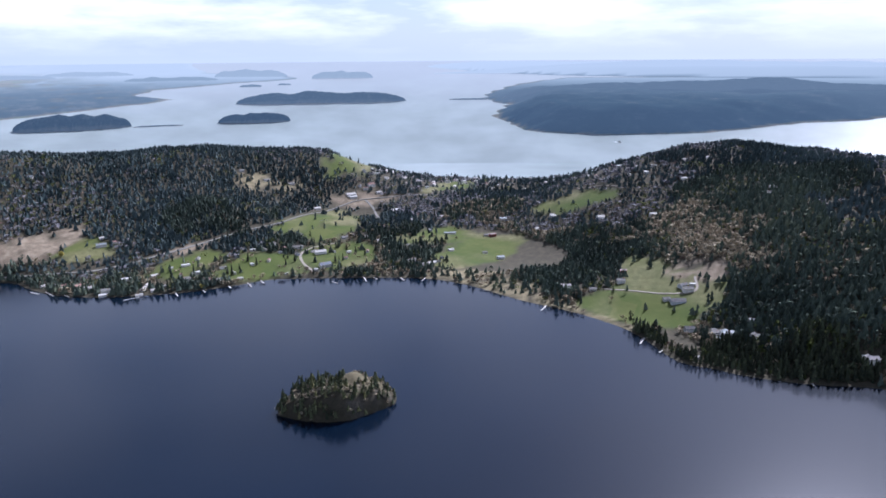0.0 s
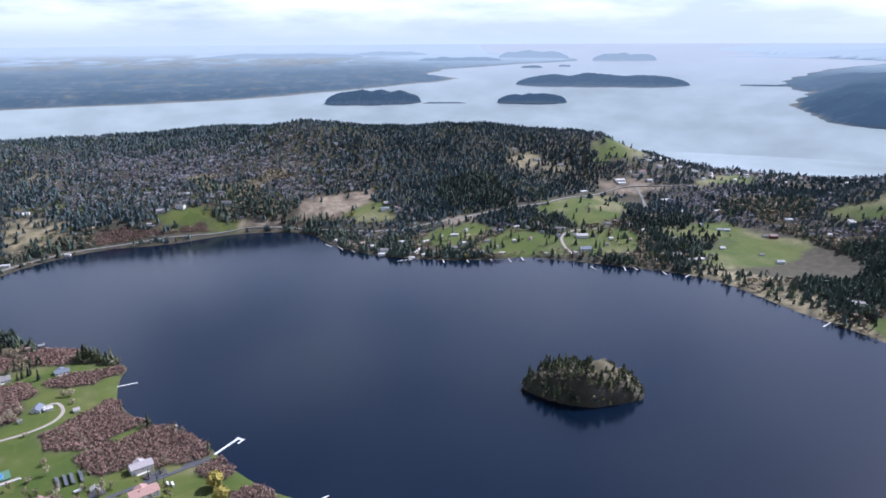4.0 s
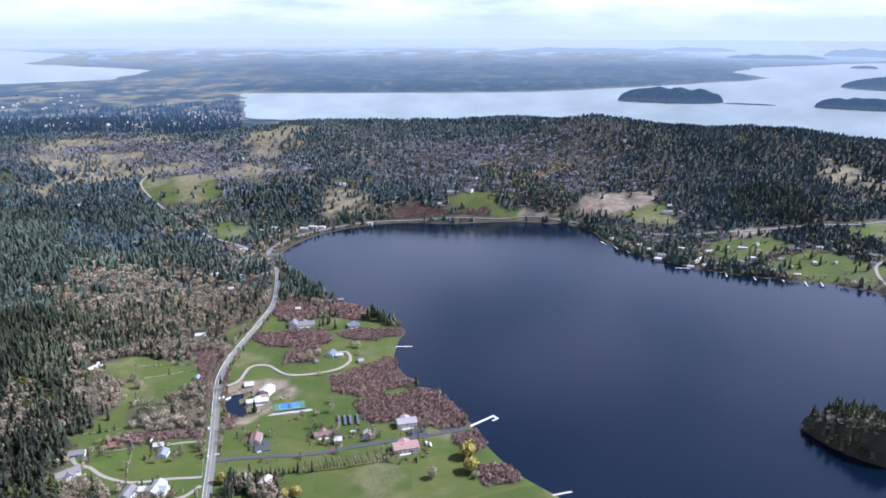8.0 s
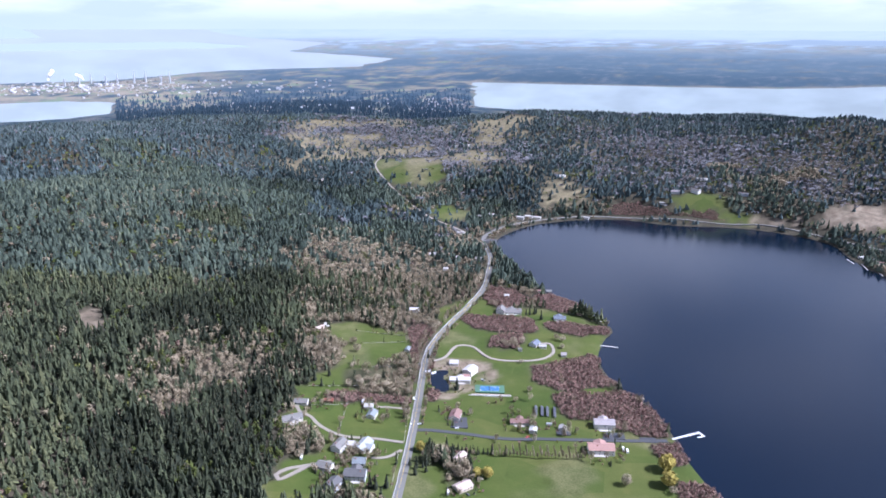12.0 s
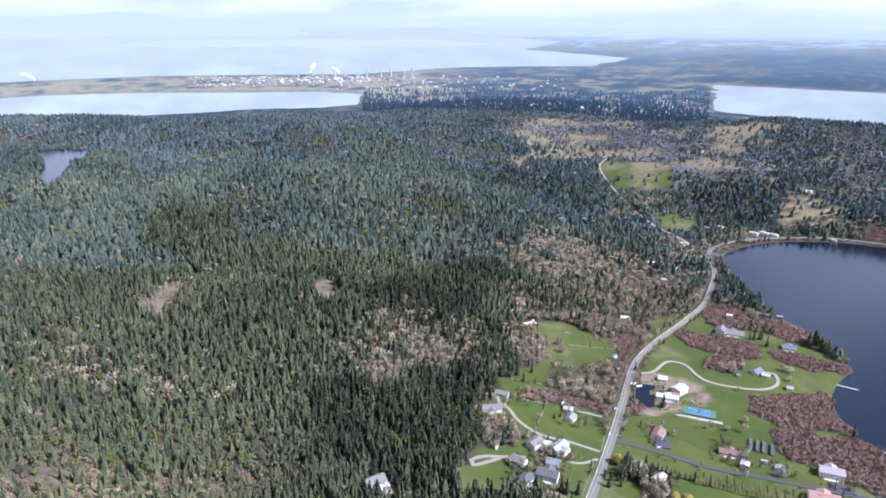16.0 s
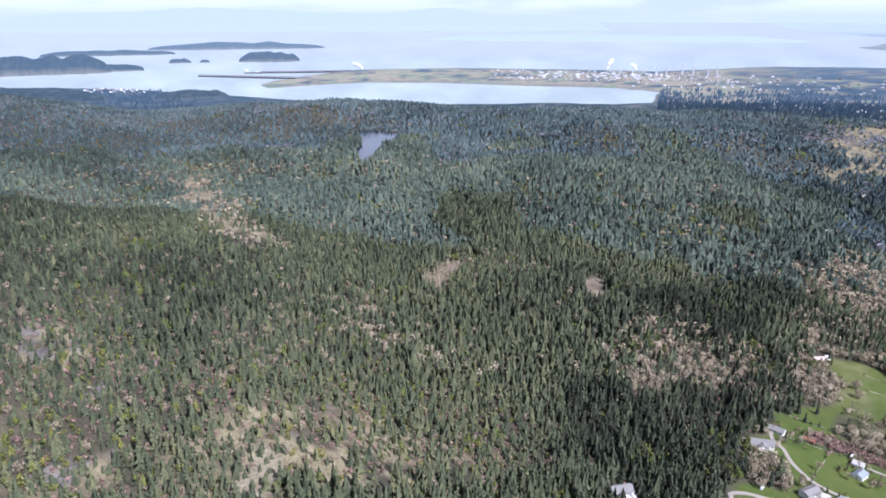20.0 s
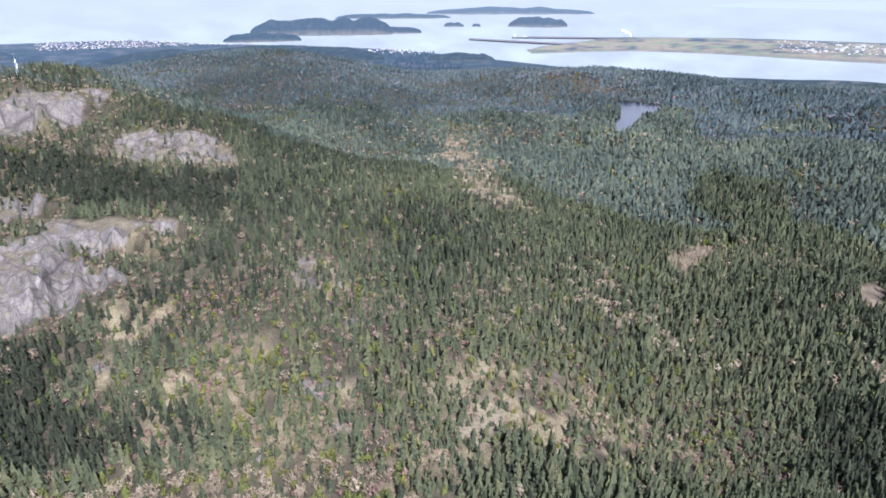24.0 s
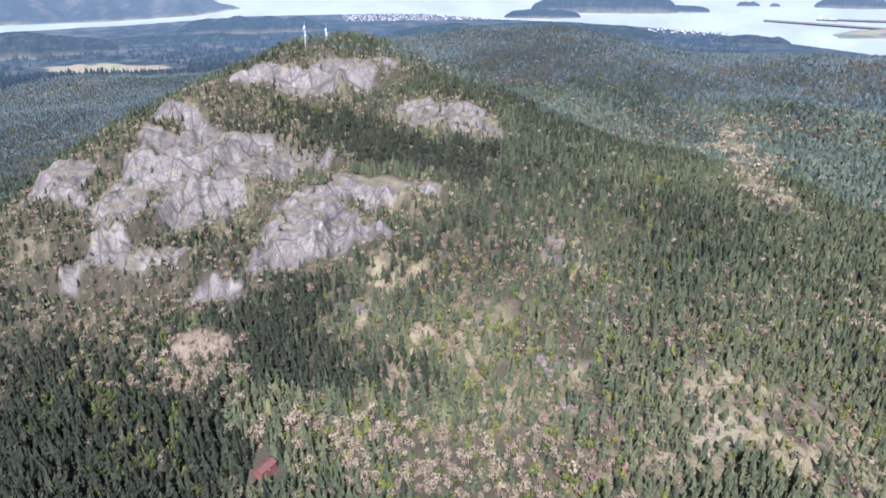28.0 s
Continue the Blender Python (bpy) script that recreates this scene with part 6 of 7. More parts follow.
def lone_bare(seed, mat, name, label, low=False):
    r = random.Random(seed)
    t = thing(name, 0, 0, 0, 0, label, "tree")
    part("trunk", tube(bmesh.new(), (0, 0, -1), (0.2, 0.1, 4.5), 0.35, 0.2, 7), M_BARK, t)
    for k in range(6):
        a, h, out = 1.05 * k + r.uniform(-0.3, 0.3), r.uniform(2.0, 4.4), r.uniform(2, 3.4)
        part("limb", tube(bmesh.new(), (0.1, 0.05, h), (math.cos(a) * out, math.sin(a) * out, h + r.uniform(3, 5.5)), 0.13, 0.04, 4), M_BARK, t)
    v, f = leaf_shape(300 if low else 240, seed, 0.08 if low else 0.2, 0.085 if low else 0.055)
    me = mesh_of("crown", v * (10.5, 10.5, 10.0), f, mat)
    value(me, "tint", np.full(len(me.vertices), r.random()))
    o = new("crown", me)
    o.parent = t
    return t


def plant(kinds_of, places, lo, hi, seed, slim=1.0):
    g = random.Random(seed)
    for i, (x, y) in enumerate(places):
        if inside(LAKE_LINE, np.array([x]), np.array([y]))[0] > -2:
            continue
        k = g.uniform(lo, hi)
        copy_thing(g.choice(kinds_of), pose(x, y, float(ground_z(x, y)) - 0.2, 0, 0, g.uniform(0, 360)) @ Matrix.Diagonal((k * slim, k * slim, k * g.uniform(0.85, 1.2), 1)))


firs = [lone_fir(s) for s in (1, 2, 3)]
bares = [lone_bare(s, M_BARE, "bare_tree", "grey leafless tree with a fine twiggy crown") for s in (4, 5, 6)]
willows = [lone_bare(s, M_WILLOW, "willow_tree", "bright yellow-green willow by the lake", True) for s in (7, 8)]
plant(firs, LONE_FIRS + LONE_FIRS_B, 0.6, 1.15, 1)
plant(bares, BARE_TREES, 0.7, 1.1, 2)
plant(willows, WILLOWS[2:], 1.0, 1.35, 3)
plant(willows, WILLOWS[:2], 1.8, 2.1, 8)
plant(firs, GARDEN_FIRS, 0.5, 0.75, 9)
plant(bares, GARDEN_BARES, 0.9, 1.3, 10)
row = line(POPLAR_ROW, 3.6)
plant(bares, [tuple(p) for p in row], 0.8, 1.0, 4, 0.3)
for shift in (6.5, 13.0):
    plant(bares, [(p[0] + shift * 0.2, p[1] + shift) for p in row[::2]], 0.7, 0.9, 11, 0.3)
row = line(HEDGE_ROW, 4.0)
plant(firs, [tuple(p) for p in row], 0.4, 0.55, 5)
g = random.Random(17)
spots, outline = [], closed(EAST_YARDS, 3)
lo, hi = outline.min(0), outline.max(0)
while len(spots) < 90:
    x, y = g.uniform(lo[0], hi[0]), g.uniform(lo[1], hi[1])
    if inside(outline, np.array([x]), np.array([y]))[0] > 2 and all(math.hypot(x - c[0], y - c[1]) > c[2] + 1 for c in CLEARINGS) and min(off_line(q[1], np.array([x]), np.array([y]))[0] for q in ROADS) > 7:
        spots.append((x, y))
plant(firs, spots[:45], 0.7, 1.2, 6)
plant(bares, spots[45:], 0.6, 1.0, 7)
for o in firs + bares + willows:
    for q in list(o.children_recursive) + [o]:
        bpy.data.objects.remove(q)

# ---- plants: templates ----
rng = np.random.RandomState(5)


def fir_shape(sides, tiers, seed):
    """A tapering conifer of drooping whorls, one unit high and about one wide at its base."""
    g = np.random.RandomState(seed)
    v, f = [], []
    for k in range(tiers):
        lo, hi = 0.10 + 0.86 * k / tiers, min(1.0, 0.10 + 0.86 * (k + 1.75) / tiers)
        rad = 0.5 * (1 - k / (tiers + 0.35)) ** 0.8
        a0, n = g.rand() * 6.28, len(v)
        v.append((g.randn() * 0.02, g.randn() * 0.02, hi))
        for s in range(sides):
            a = a0 + 6.283 * s / sides + g.randn() * 0.12
            q = rad * ((1.15 if s % 2 else 0.5) + 0.14 * g.randn())
            v.append((q * math.cos(a), q * math.sin(a), lo + (-0.03 if s % 2 else 0.03) + g.randn() * 0.02))
        f += [(n, n + 1 + s, n + 1 + (s + 1) % sides) for s in range(sides)]
    v = np.array(v)
    v[:, :2] += (v[:, 2:] ** 2) * g.randn(2) * 0.07
    return v, np.array(f)


def spruce_shape(tufts, seed):
    """A tall conifer: a slim core and many drooping branch fans, one unit high, about one wide."""
    g = np.random.RandomState(seed)
    v, f = [(0, 0, 1.0)], []
    for s in range(5):
        v.append((0.26 * math.cos(1.257 * s), 0.26 * math.sin(1.257 * s), 0.1))
    f += [(0, 1 + s, 1 + (s + 1) % 5) for s in range(5)]
    lean = g.randn(2) * 0.06
    gap = 0.75 + 0.25 * g.rand(7)
    for k in range(tufts):
        u = 0.06 + 0.9 * ((k + g.rand()) / tufts) ** 1.25
        rad = 0.5 * (1 - u) ** 0.72 * gap[int(u * 6.99)] * (0.75 + 0.45 * g.rand()) + 0.03
        a = k * 2.4 + g.randn() * 0.3
        c, s, w = math.cos(a), math.sin(a), (0.25 - 0.15 * u) * (0.7 + 0.6 * g.rand())
        p, q = 0.12 * rad, rad * 1.12
        hi, lo = u + 0.085, u - 0.03 + 0.03 * g.randn()
        n = len(v)
        v += [(p * c, p * s, hi), (0.72 * q * c - w * s, 0.72 * q * s + w * c, 0.4 * hi + 0.6 * lo), (q * c, q * s, lo - 0.015), (0.72 * q * c + w * s, 0.72 * q * s - w * c, 0.4 * hi + 0.6 * lo)]
        f += [(n, n + 3, n + 2), (n, n + 2, n + 1)]
    v = np.array(v, float)
    v[:, :2] += v[:, 2:] ** 2 * lean
    return v, np.array(f)


def twig_shape(blades, seed, wide=0.05):
    """A leafless crown: a stem and many thin upward branches."""
    g = np.random.RandomState(seed)
    v, f = [], []

    def blade(p, q, w):
        a = g.rand() * 6.28
        s = np.array([math.cos(a), math.sin(a), 0.25]) * w
        n = len(v)
        v.extend([p - s, p + s, q])
        f.append((n, n + 1, n + 2))
    top = np.array([0, 0, 0.98])
    blade(np.zeros(3), top, 0.035)
    blade(np.zeros(3), top * 0.8, 0.035)
    for _ in range(blades):
        h = 0.18 + 0.55 * g.rand()
        a, out = g.rand() * 6.28, (0.16 + 0.34 * g.rand()) * (1.15 - 0.6 * abs(h - 0.35))
        p = np.array([0, 0, h]) + np.array([math.cos(a), math.sin(a), 0]) * out * 0.25
        q = np.array([out * math.cos(a), out * math.sin(a), min(0.99, h + 0.18 + 0.3 * g.rand())])
        blade(p, q, wide * (0.7 + 0.6 * g.rand()))
    return np.array(v), np.array(f)


FIR_CLOSE = [fir_shape(7, 5, s) for s in range(9)] + [spruce_shape(22, s) for s in range(2)]
FIR_NEAR = [fir_shape(7, 4, 10 + s) for s in range(9)] + [leaf_shape(30, 80 + s, 0.1, 0.15) for s in range(1)]
FIR_MID = [fir_shape(5, 2, 20 + s) for s in range(6)] + [leaf_shape(18, 90 + s, 0.1, 0.16) for s in range(1)]
FIR_FAR = [fir_shape(3, 2, 40 + s) for s in range(5)]


def bare_shape(blades, clumps, seed, wide):
    """A leafless tree: limbs, and a haze of twigs round their ends."""
    v, f = twig_shape(blades, seed, wide)
    w, h = leaf_shape(clumps, seed + 100, 0.28, 0.085 if clumps > 30 else 0.105 if clumps > 14 else 0.15 if clumps > 12 else 0.2)
    return np.vstack([v, w]), np.vstack([f, h + len(v)])


TWIG_CLOSE = [bare_shape(16, 44, s, 0.025) for s in range(7)]
TWIG_NEAR = [bare_shape(10, 28, s, 0.04) for s in range(6)]
TWIG_MID = [bare_shape(5, 14, 20 + s, 0.055) for s in range(5)]
TWIG_FAR = [bare_shape(1, 8, 40 + s, 0.1) for s in range(5)]
LEAF_NEAR = [leaf_shape(34, s, 0.15, 0.14) for s in range(5)]
LEAF_FAR = [leaf_shape(14, 30 + s, 0.15, 0.16) for s in range(4)]
SHRUB = [bare_shape(4, 9, 60 + s, 0.06) for s in range(5)]


def wood(name, shapes, x, y, high, wide, tint, mat, label, category="forest", sink=0.5):
    """All plants of one kind in one stand, as one mesh."""
    if len(x) == 0:
        return None
    g = np.random.RandomState(len(x) % 9973)
    pick = g.randint(len(shapes), size=len(x))
    turn = g.rand(len(x)) * 6.283
    z = ground_z(x, y) - sink
    vs, fs, ts, n = [], [], [], 0
    for k, (v, f) in enumerate(shapes):
        i = np.where(pick == k)[0]
        if len(i) == 0:
            continue
        c, s = np.cos(turn[i])[:, None], np.sin(turn[i])[:, None]
        px, py = v[None, :, 0] * wide[i][:, None], v[None, :, 1] * wide[i][:, None]
        out = np.stack([x[i][:, None] + px * c - py * s, y[i][:, None] + px * s + py * c, z[i][:, None] + v[None, :, 2] * high[i][:, None]], 2)
        vs.append(out.reshape(-1, 3))
        fs.append((f[None] + (np.arange(len(i)) * len(v))[:, None, None] + n).reshape(-1, 3))
        ts.append(np.repeat(tint[i], len(v)))
        n += len(i) * len(v)
    me = mesh_of(name, np.concatenate(vs), np.concatenate(fs), mat)
    value(me, "tint", np.concatenate(ts))
    return tagged(new(name, me), label, category, kind="stuff")


def stand(near, far, spacing, seed):
    """Places of trees between two ranges: a jittered grid, less all that is open."""
    g = np.random.RandomState(seed)
    k = np.arange(-min(far * 1.3, 3050), min(far * 1.3, 3050), spacing)
    x, y = [a.ravel() for a in np.meshgrid(k, k)]
    x, y = x + (g.rand(len(x)) - 0.5) * spacing * 0.95, y + (g.rand(len(x)) - 0.5) * spacing * 0.95
    r, az = np.hypot(x, y), np.degrees(np.arctan2(-x, y))
    edge = r * (1 + 0.16 * rough(x, y, 210, 64) + 0.07 * rough(x, y, 60, 65))
    keep = (r > 240) & (r <= 3050) & ((edge > near) | (near < 300)) & ((edge <= far) | (far > 3000)) & (np.abs(az) < np.where(r < 1000, 119, 110))
    x, y, az, r = x[keep], y[keep], az[keep], r[keep]
    z = ground_z(x, y)
    keep = (z > 1.2) & (inside(LAKE_LINE, x, y) < -5) & (inside(TARN_LINE, x, y) < -5)
    x, y = x[keep], y[keep]
    bare = (among(FARM + GRASS + DIRT, x, y, 8) > 0.5) & (among(COPSE, x, y, 8, 26) < 0.5) & ((np.hypot(x, y) < 1150) | (g.rand(len(x)) < 0.9))
    glade = among(GLADES, x, y, 12, 23) * (1 - among(ROCK, x, y, 12))
    village = ease(inside(closed(VILLAGE_AREA, 3), x, y), -20, 10)
    scrub = among(SCRUB, x, y, 40, 24)
    sparse, out = crags(x, y), np.hypot(x, y)
    for ahead in (8.0, 16.0):
        sparse = np.maximum(sparse, crags(x * (1 + ahead / out), y * (1 + ahead / out)) * 0.85)
    sparse = np.maximum(sparse, skirt(x, y) * (0.3 + 0.3 * rough(x, y, 28, 59)) * (1 - among(DENSE, x, y, 10, 25)))
    dry = among(DRY, x, y, 10)
    keep = ~bare & (g.rand(len(x)) > np.maximum.reduce([sparse * 0.96, dry * 0.7, scrub * (0.42 + 0.3 * rough(x, y, 35, 58)) * (0.3 + 0.7 * ease(np.hypot(x, y), 640, 500)) * (1 - among(BARE, x, y, 12, 21)), glade * 0.72, valley(x, y) * 0.8, village * 0.4]))
    x, y = x[keep], y[keep]
    for name, pts, wid, mat, label in ROADS:
        keep = off_line(pts, x, y) > wid / 2 + 4.5
        x, y = x[keep], y[keep]
    for hx, hy, hr in CLEARINGS:
        keep = np.hypot(x - hx, y - hy) > hr
        x, y = x[keep], y[keep]
    return x, y


def kinds(x, y, seed):
    """Which tree stands where: conifer, leafless, or leafing broadleaf."""
    g = np.random.RandomState(seed)
    az = np.degrees(np.arctan2(-x, y))
    r = np.hypot(x, y)
    n = 0.62 * rough(x, y, 170, 41) + 0.5 * rough(x, y, 70, 42) + 0.3 * rough(x, y, 30, 43)
    bare = np.maximum(among(BARE, x, y, 30, 21), among(COPSE, x, y, 8, 26))
    dense = among(DENSE, x, y, 24, 25)
    scrub = among(SCRUB, x, y, 30, 24)
    west = ease(az, -2, 8)
    p = 0.05 + (0.62 - 0.4 * west) * ease(n, 0.02 + 0.15 * west, 0.32 + 0.3 * west)
    p = p * (1 - 0.9 * dense)
    p = np.maximum(p, bare * (0.35 + 0.5 * ease(n, -0.5, 0.3)) * (1 - 0.6 * dense))
    hollow = among(BARE, x, y, 12, 21) * ease(r, 620, 520)
    p = np.maximum(p, hollow * 0.56)
    p = np.maximum(p, 0.35 * skirt(x, y) * (1 - dense))
    p = np.maximum(p, 0.93 * among(COPSE, x, y, 8, 26))
    brush = among(BRUSH, x, y, 10, 22)
    u = g.rand(len(x))
    kind = np.where(u < p, 1, 0)
    kind = np.where((g.rand(len(x)) < 0.035 + 0.1 * (bare > 0.4) + 0.14 * scrub + 0.5 * hollow) & (kind == 0), 2, kind)
    kind = np.where((g.rand(len(x)) < 0.25 * scrub + 0.03) & (kind == 1), 4, kind)
    kind = np.where((rough(x, y, 60, 56) + 0.4 * rough(x, y, 24, 66) > 0.5) & (g.rand(len(x)) < 0.4) & (kind == 0), 2, kind)
    return np.where(brush > 0.5, 3, kind)


for tag, near, far, gap, grow, firs, twigs, leaves in (("close", 240, 680, 6.0, 1.0, FIR_CLOSE, TWIG_CLOSE, LEAF_NEAR + FIR_CLOSE[:3]), ("near", 680, 1120, 6.7, 1.0, FIR_NEAR, TWIG_NEAR, LEAF_NEAR), ("middle", 1120, 1700, 8.2, 1.0, FIR_MID, TWIG_MID, LEAF_FAR),
                                                      ("far", 1700, 3050, 11.0, 1.15, FIR_FAR, TWIG_FAR, LEAF_FAR)):
    x, y = stand(near, far, gap, int(near))
    kind = kinds(x, y, int(near) + 1)
    size = (0.6 + 0.55 * rng.rand(len(x))) * grow * (1 + 0.25 * rough(x, y, 60, 44))
    size *= 1 - 0.3 * ease(np.degrees(np.arctan2(-x, y)), 30, 52) * ease(np.hypot(x, y), 480, 720)
    size *= 1 - 0.25 * skirt(x, y)
    size *= 1 - 0.22 * among(SCRUB, x, y, 30, 24) + 0.08 * among(DENSE, x, y, 20, 25)
    tint = 0.32 + 0.2 * rough(x, y, 130, 45) + 0.14 * rough(x, y, 300, 57) + 0.15 * rng.randn(len(x))
    # western dense stands and the upper flank: slope shade put into darker tints
    tint = np.clip(tint - (0.3 - 0.18 * ease(np.hypot(x, y), 1000, 1200) + 0.18 * ease(x, -380, -420)) * among(DENSE, x, y, 20, 25) + 0.16 * among(SCRUB, x, y, 40, 24) * ease(np.hypot(x, y), 640, 480) + 0.12 * among(ROCK, x, y, 12) - 0.14 * ease(np.degrees(np.arctan2(-x, y)), 48, 58) * ease(np.hypot(x, y), 520, 640), 0, 1)
    pale = (0.25 - 0.15 * ease(np.hypot(x, y), 620, 520)) * np.maximum(among(BARE, x, y, 25, 21), among(COPSE, x, y, 8, 26)) - 0.15 * among(SCRUB, x, y, 40, 24)
    for k, word, shapes, h, w, mat, label in ((0, "fir_wood", firs, 21.5, 9.4, M_FIR, "dense dark green fir and cedar forest on the hills"),
                                              (1, "leafless_wood", twigs, 13, 10, M_BARE, "grey-brown leafless alder and maple woods"),
                                              (2, "leafing_wood", leaves, 12, 7.5, M_LEAF, "yellow-green broadleaf trees coming into leaf"),
                                              (4, "red_scrub", leaves, 9, 7, M_BRUSH, "red-brown scrub trees on the dry slopes")):
        i = kind == k
        # past the near ranges the foliage colours with painted haze take over
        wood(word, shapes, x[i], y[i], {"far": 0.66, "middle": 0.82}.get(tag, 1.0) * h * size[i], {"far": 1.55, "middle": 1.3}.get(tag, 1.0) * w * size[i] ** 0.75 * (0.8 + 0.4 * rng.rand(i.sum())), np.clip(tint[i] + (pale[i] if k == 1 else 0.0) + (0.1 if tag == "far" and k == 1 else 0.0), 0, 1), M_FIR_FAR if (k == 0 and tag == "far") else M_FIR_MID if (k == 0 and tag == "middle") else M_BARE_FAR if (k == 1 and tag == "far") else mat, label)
# shrub thickets
g = np.random.RandomState(71)
k = np.arange(180, 1250, 3.2)
x, y = [a.ravel() for a in np.meshgrid(k - 190, k + 320)]
x, y = x + g.randn(len(x)) * 1.1, y + g.randn(len(x)) * 1.1
i = (among(BRUSH, x, y, 7, 22) > 0.5) & (inside(LAKE_LINE, x, y) < 2)
for name, pts, wid, mat, label in ROADS:
    i &= off_line(pts, x, y) > wid / 2 + 4
x, y = x[i], y[i]
wood("shrub_thicket", SHRUB, x, y, 3.2 + 2.4 * g.rand(len(x)), 4.0 + 1.8 * g.rand(len(x)), g.rand(len(x)), M_BRUSH, "dense red-brown leafless shrub thicket by the lake", "thicket")
# dead and leafless trees in the cuttings of the western woods
g = np.random.RandomState(76)
for p in DIRT:
    outline = closed(p, 3)
    mx, my = outline.mean(0)
    if math.degrees(math.atan2(-mx, my)) < 20:
        continue
    lo, hi = outline.min(0), outline.max(0)
    x, y = [a.ravel() for a in np.meshgrid(np.arange(lo[0], hi[0], 4.5), np.arange(lo[1], hi[1], 4.5))]
    x, y = x + g.randn(len(x)) * 1.5, y + g.randn(len(x)) * 1.5
    i = (inside(outline, x, y) > -3) & (g.rand(len(x)) < 0.6)
    x, y = x[i], y[i]
    wood("dead_trees", TWIG_CLOSE, x, y, 5 + 6 * g.rand(len(x)), 3 + 2 * g.rand(len(x)), 0.3 + 0.5 * g.rand(len(x)), M_BARE, "dead and leafless trees in a cutting", "trees")
# garden bushes round the pond
px0, py0 = np.mean(np.array(POND_LINE, float), 0)
x, y = px0 + g.randn(260) * 24, py0 + g.randn(260) * 20
i = (inside(closed(POND_LINE, 3), x, y) < -2.5)
for hx, hy, hr in CLEARINGS:
    i &= np.hypot(x - hx, y - hy) > hr * 0.75
for name, pts, wid, mat, label in ROADS:
    i &= off_line(pts, x, y) > wid / 2 + 2
x, y = x[i], y[i]
what = g.rand(len(x))
for a, b, mat, word in ((0, 0.4, M_BRUSH, "red-brown"), (0.4, 0.7, M_LEAF, "olive green"), (0.7, 1, M_FIR, "dark green")):
    i = (what >= a) & (what < b)
    wood("garden_bushes", LEAF_NEAR, x[i], y[i], 1.2 + 2.2 * g.rand(i.sum()), 1.8 + 2 * g.rand(i.sum()), g.rand(i.sum()), mat, word + " garden bushes round the pond", "bush")
# garden shrubs and small trees round the farm houses, and along the verges of the highway
g = np.random.RandomState(78)
x, y = [], []
for hx, hy, turn, L, W, style in WEST_FARMS + LAKE_FARMS[:6]:
    k = 16 + int(L / 2)
    a, q = g.rand(k) * 6.283, L * 0.55 + 2 + 11 * g.rand(k)
    x.append(hx + q * np.cos(a))
    y.append(hy + q * np.sin(a))
verge = line(HIGHWAY, 3.0)
verge = verge[(verge[:, 1] > 690) & (g.rand(len(verge)) < 0.75)]
for shift in (-9.5, 9.5, -12.5):
    x.append(verge[:, 0] + shift + g.randn(len(verge)) * 1.2)
    y.append(verge[:, 1] - shift * 0.25 + g.randn(len(verge)) * 1.2)
for p in FENCE_LINES:
    q = line(p, 5.0)
    q = q[g.rand(len(q)) < 0.4]
    x.append(q[:, 0] + g.randn(len(q)))
    y.append(q[:, 1] + g.randn(len(q)))
x, y = np.concatenate(x), np.concatenate(y)
i = inside(LAKE_LINE, x, y) < -3
for name, pts, wid, mat, label in ROADS:
    i &= off_line(pts, x, y) > wid / 2 + 1.5
for hx, hy, turn, L, W, style in HOUSES:
    i &= np.hypot(x - hx, y - hy) > L * 0.5
x, y = x[i], y[i]
what = g.rand(len(x))
for a, b, shapes, h, mat, word in ((0, 0.34, LEAF_NEAR, 2.2, M_BRUSH, "red-brown garden shrubs"), (0.34, 0.52, LEAF_NEAR, 2.4, M_LEAF, "olive green garden shrubs"), (0.52, 0.74, FIR_CLOSE, 5.0, M_FIR, "small dark garden conifers"), (0.74, 1, TWIG_CLOSE, 7.5, M_BARE, "small leafless garden trees")):
    i = (what >= a) & (what < b)
    wood("garden_plants", shapes, x[i], y[i], 1.5 * h * (0.6 + 0.8 * g.rand(i.sum())), (3.6 if h < 6 else 6.5) * (0.7 + 0.6 * g.rand(i.sum())), g.rand(i.sum()), mat, word + " by the farm houses and lanes", "bush")
# scrub between the trees of the dry slopes
g = np.random.RandomState(73)
outlines = [closed(p, 3) for p in SCRUB]
lo, hi = np.min([p.min(0) for p in outlines], 0) - 30, np.max([p.max(0) for p in outlines], 0) + 30
x, y = [a.ravel() for a in np.meshgrid(np.arange(lo[0], hi[0], 4.6), np.arange(lo[1], hi[1], 4.6))]
x, y = x + g.randn(len(x)) * 1.6, y + g.randn(len(x)) * 1.6
i = (np.maximum(*[inside(p, x, y) for p in outlines]) + 25 * rough(x, y, 40, 53) > 0) & (g.rand(len(x)) > 0.08 + 0.5 * among(DRY, x, y, 10)) & (np.hypot(x, y) > 240) & (rough(x, y, 22, 54) > -0.55)
x, y = x[i], y[i]
what, tint = g.rand(len(x)) + 0.35 * rough(x, y, 60, 55), g.rand(len(x))
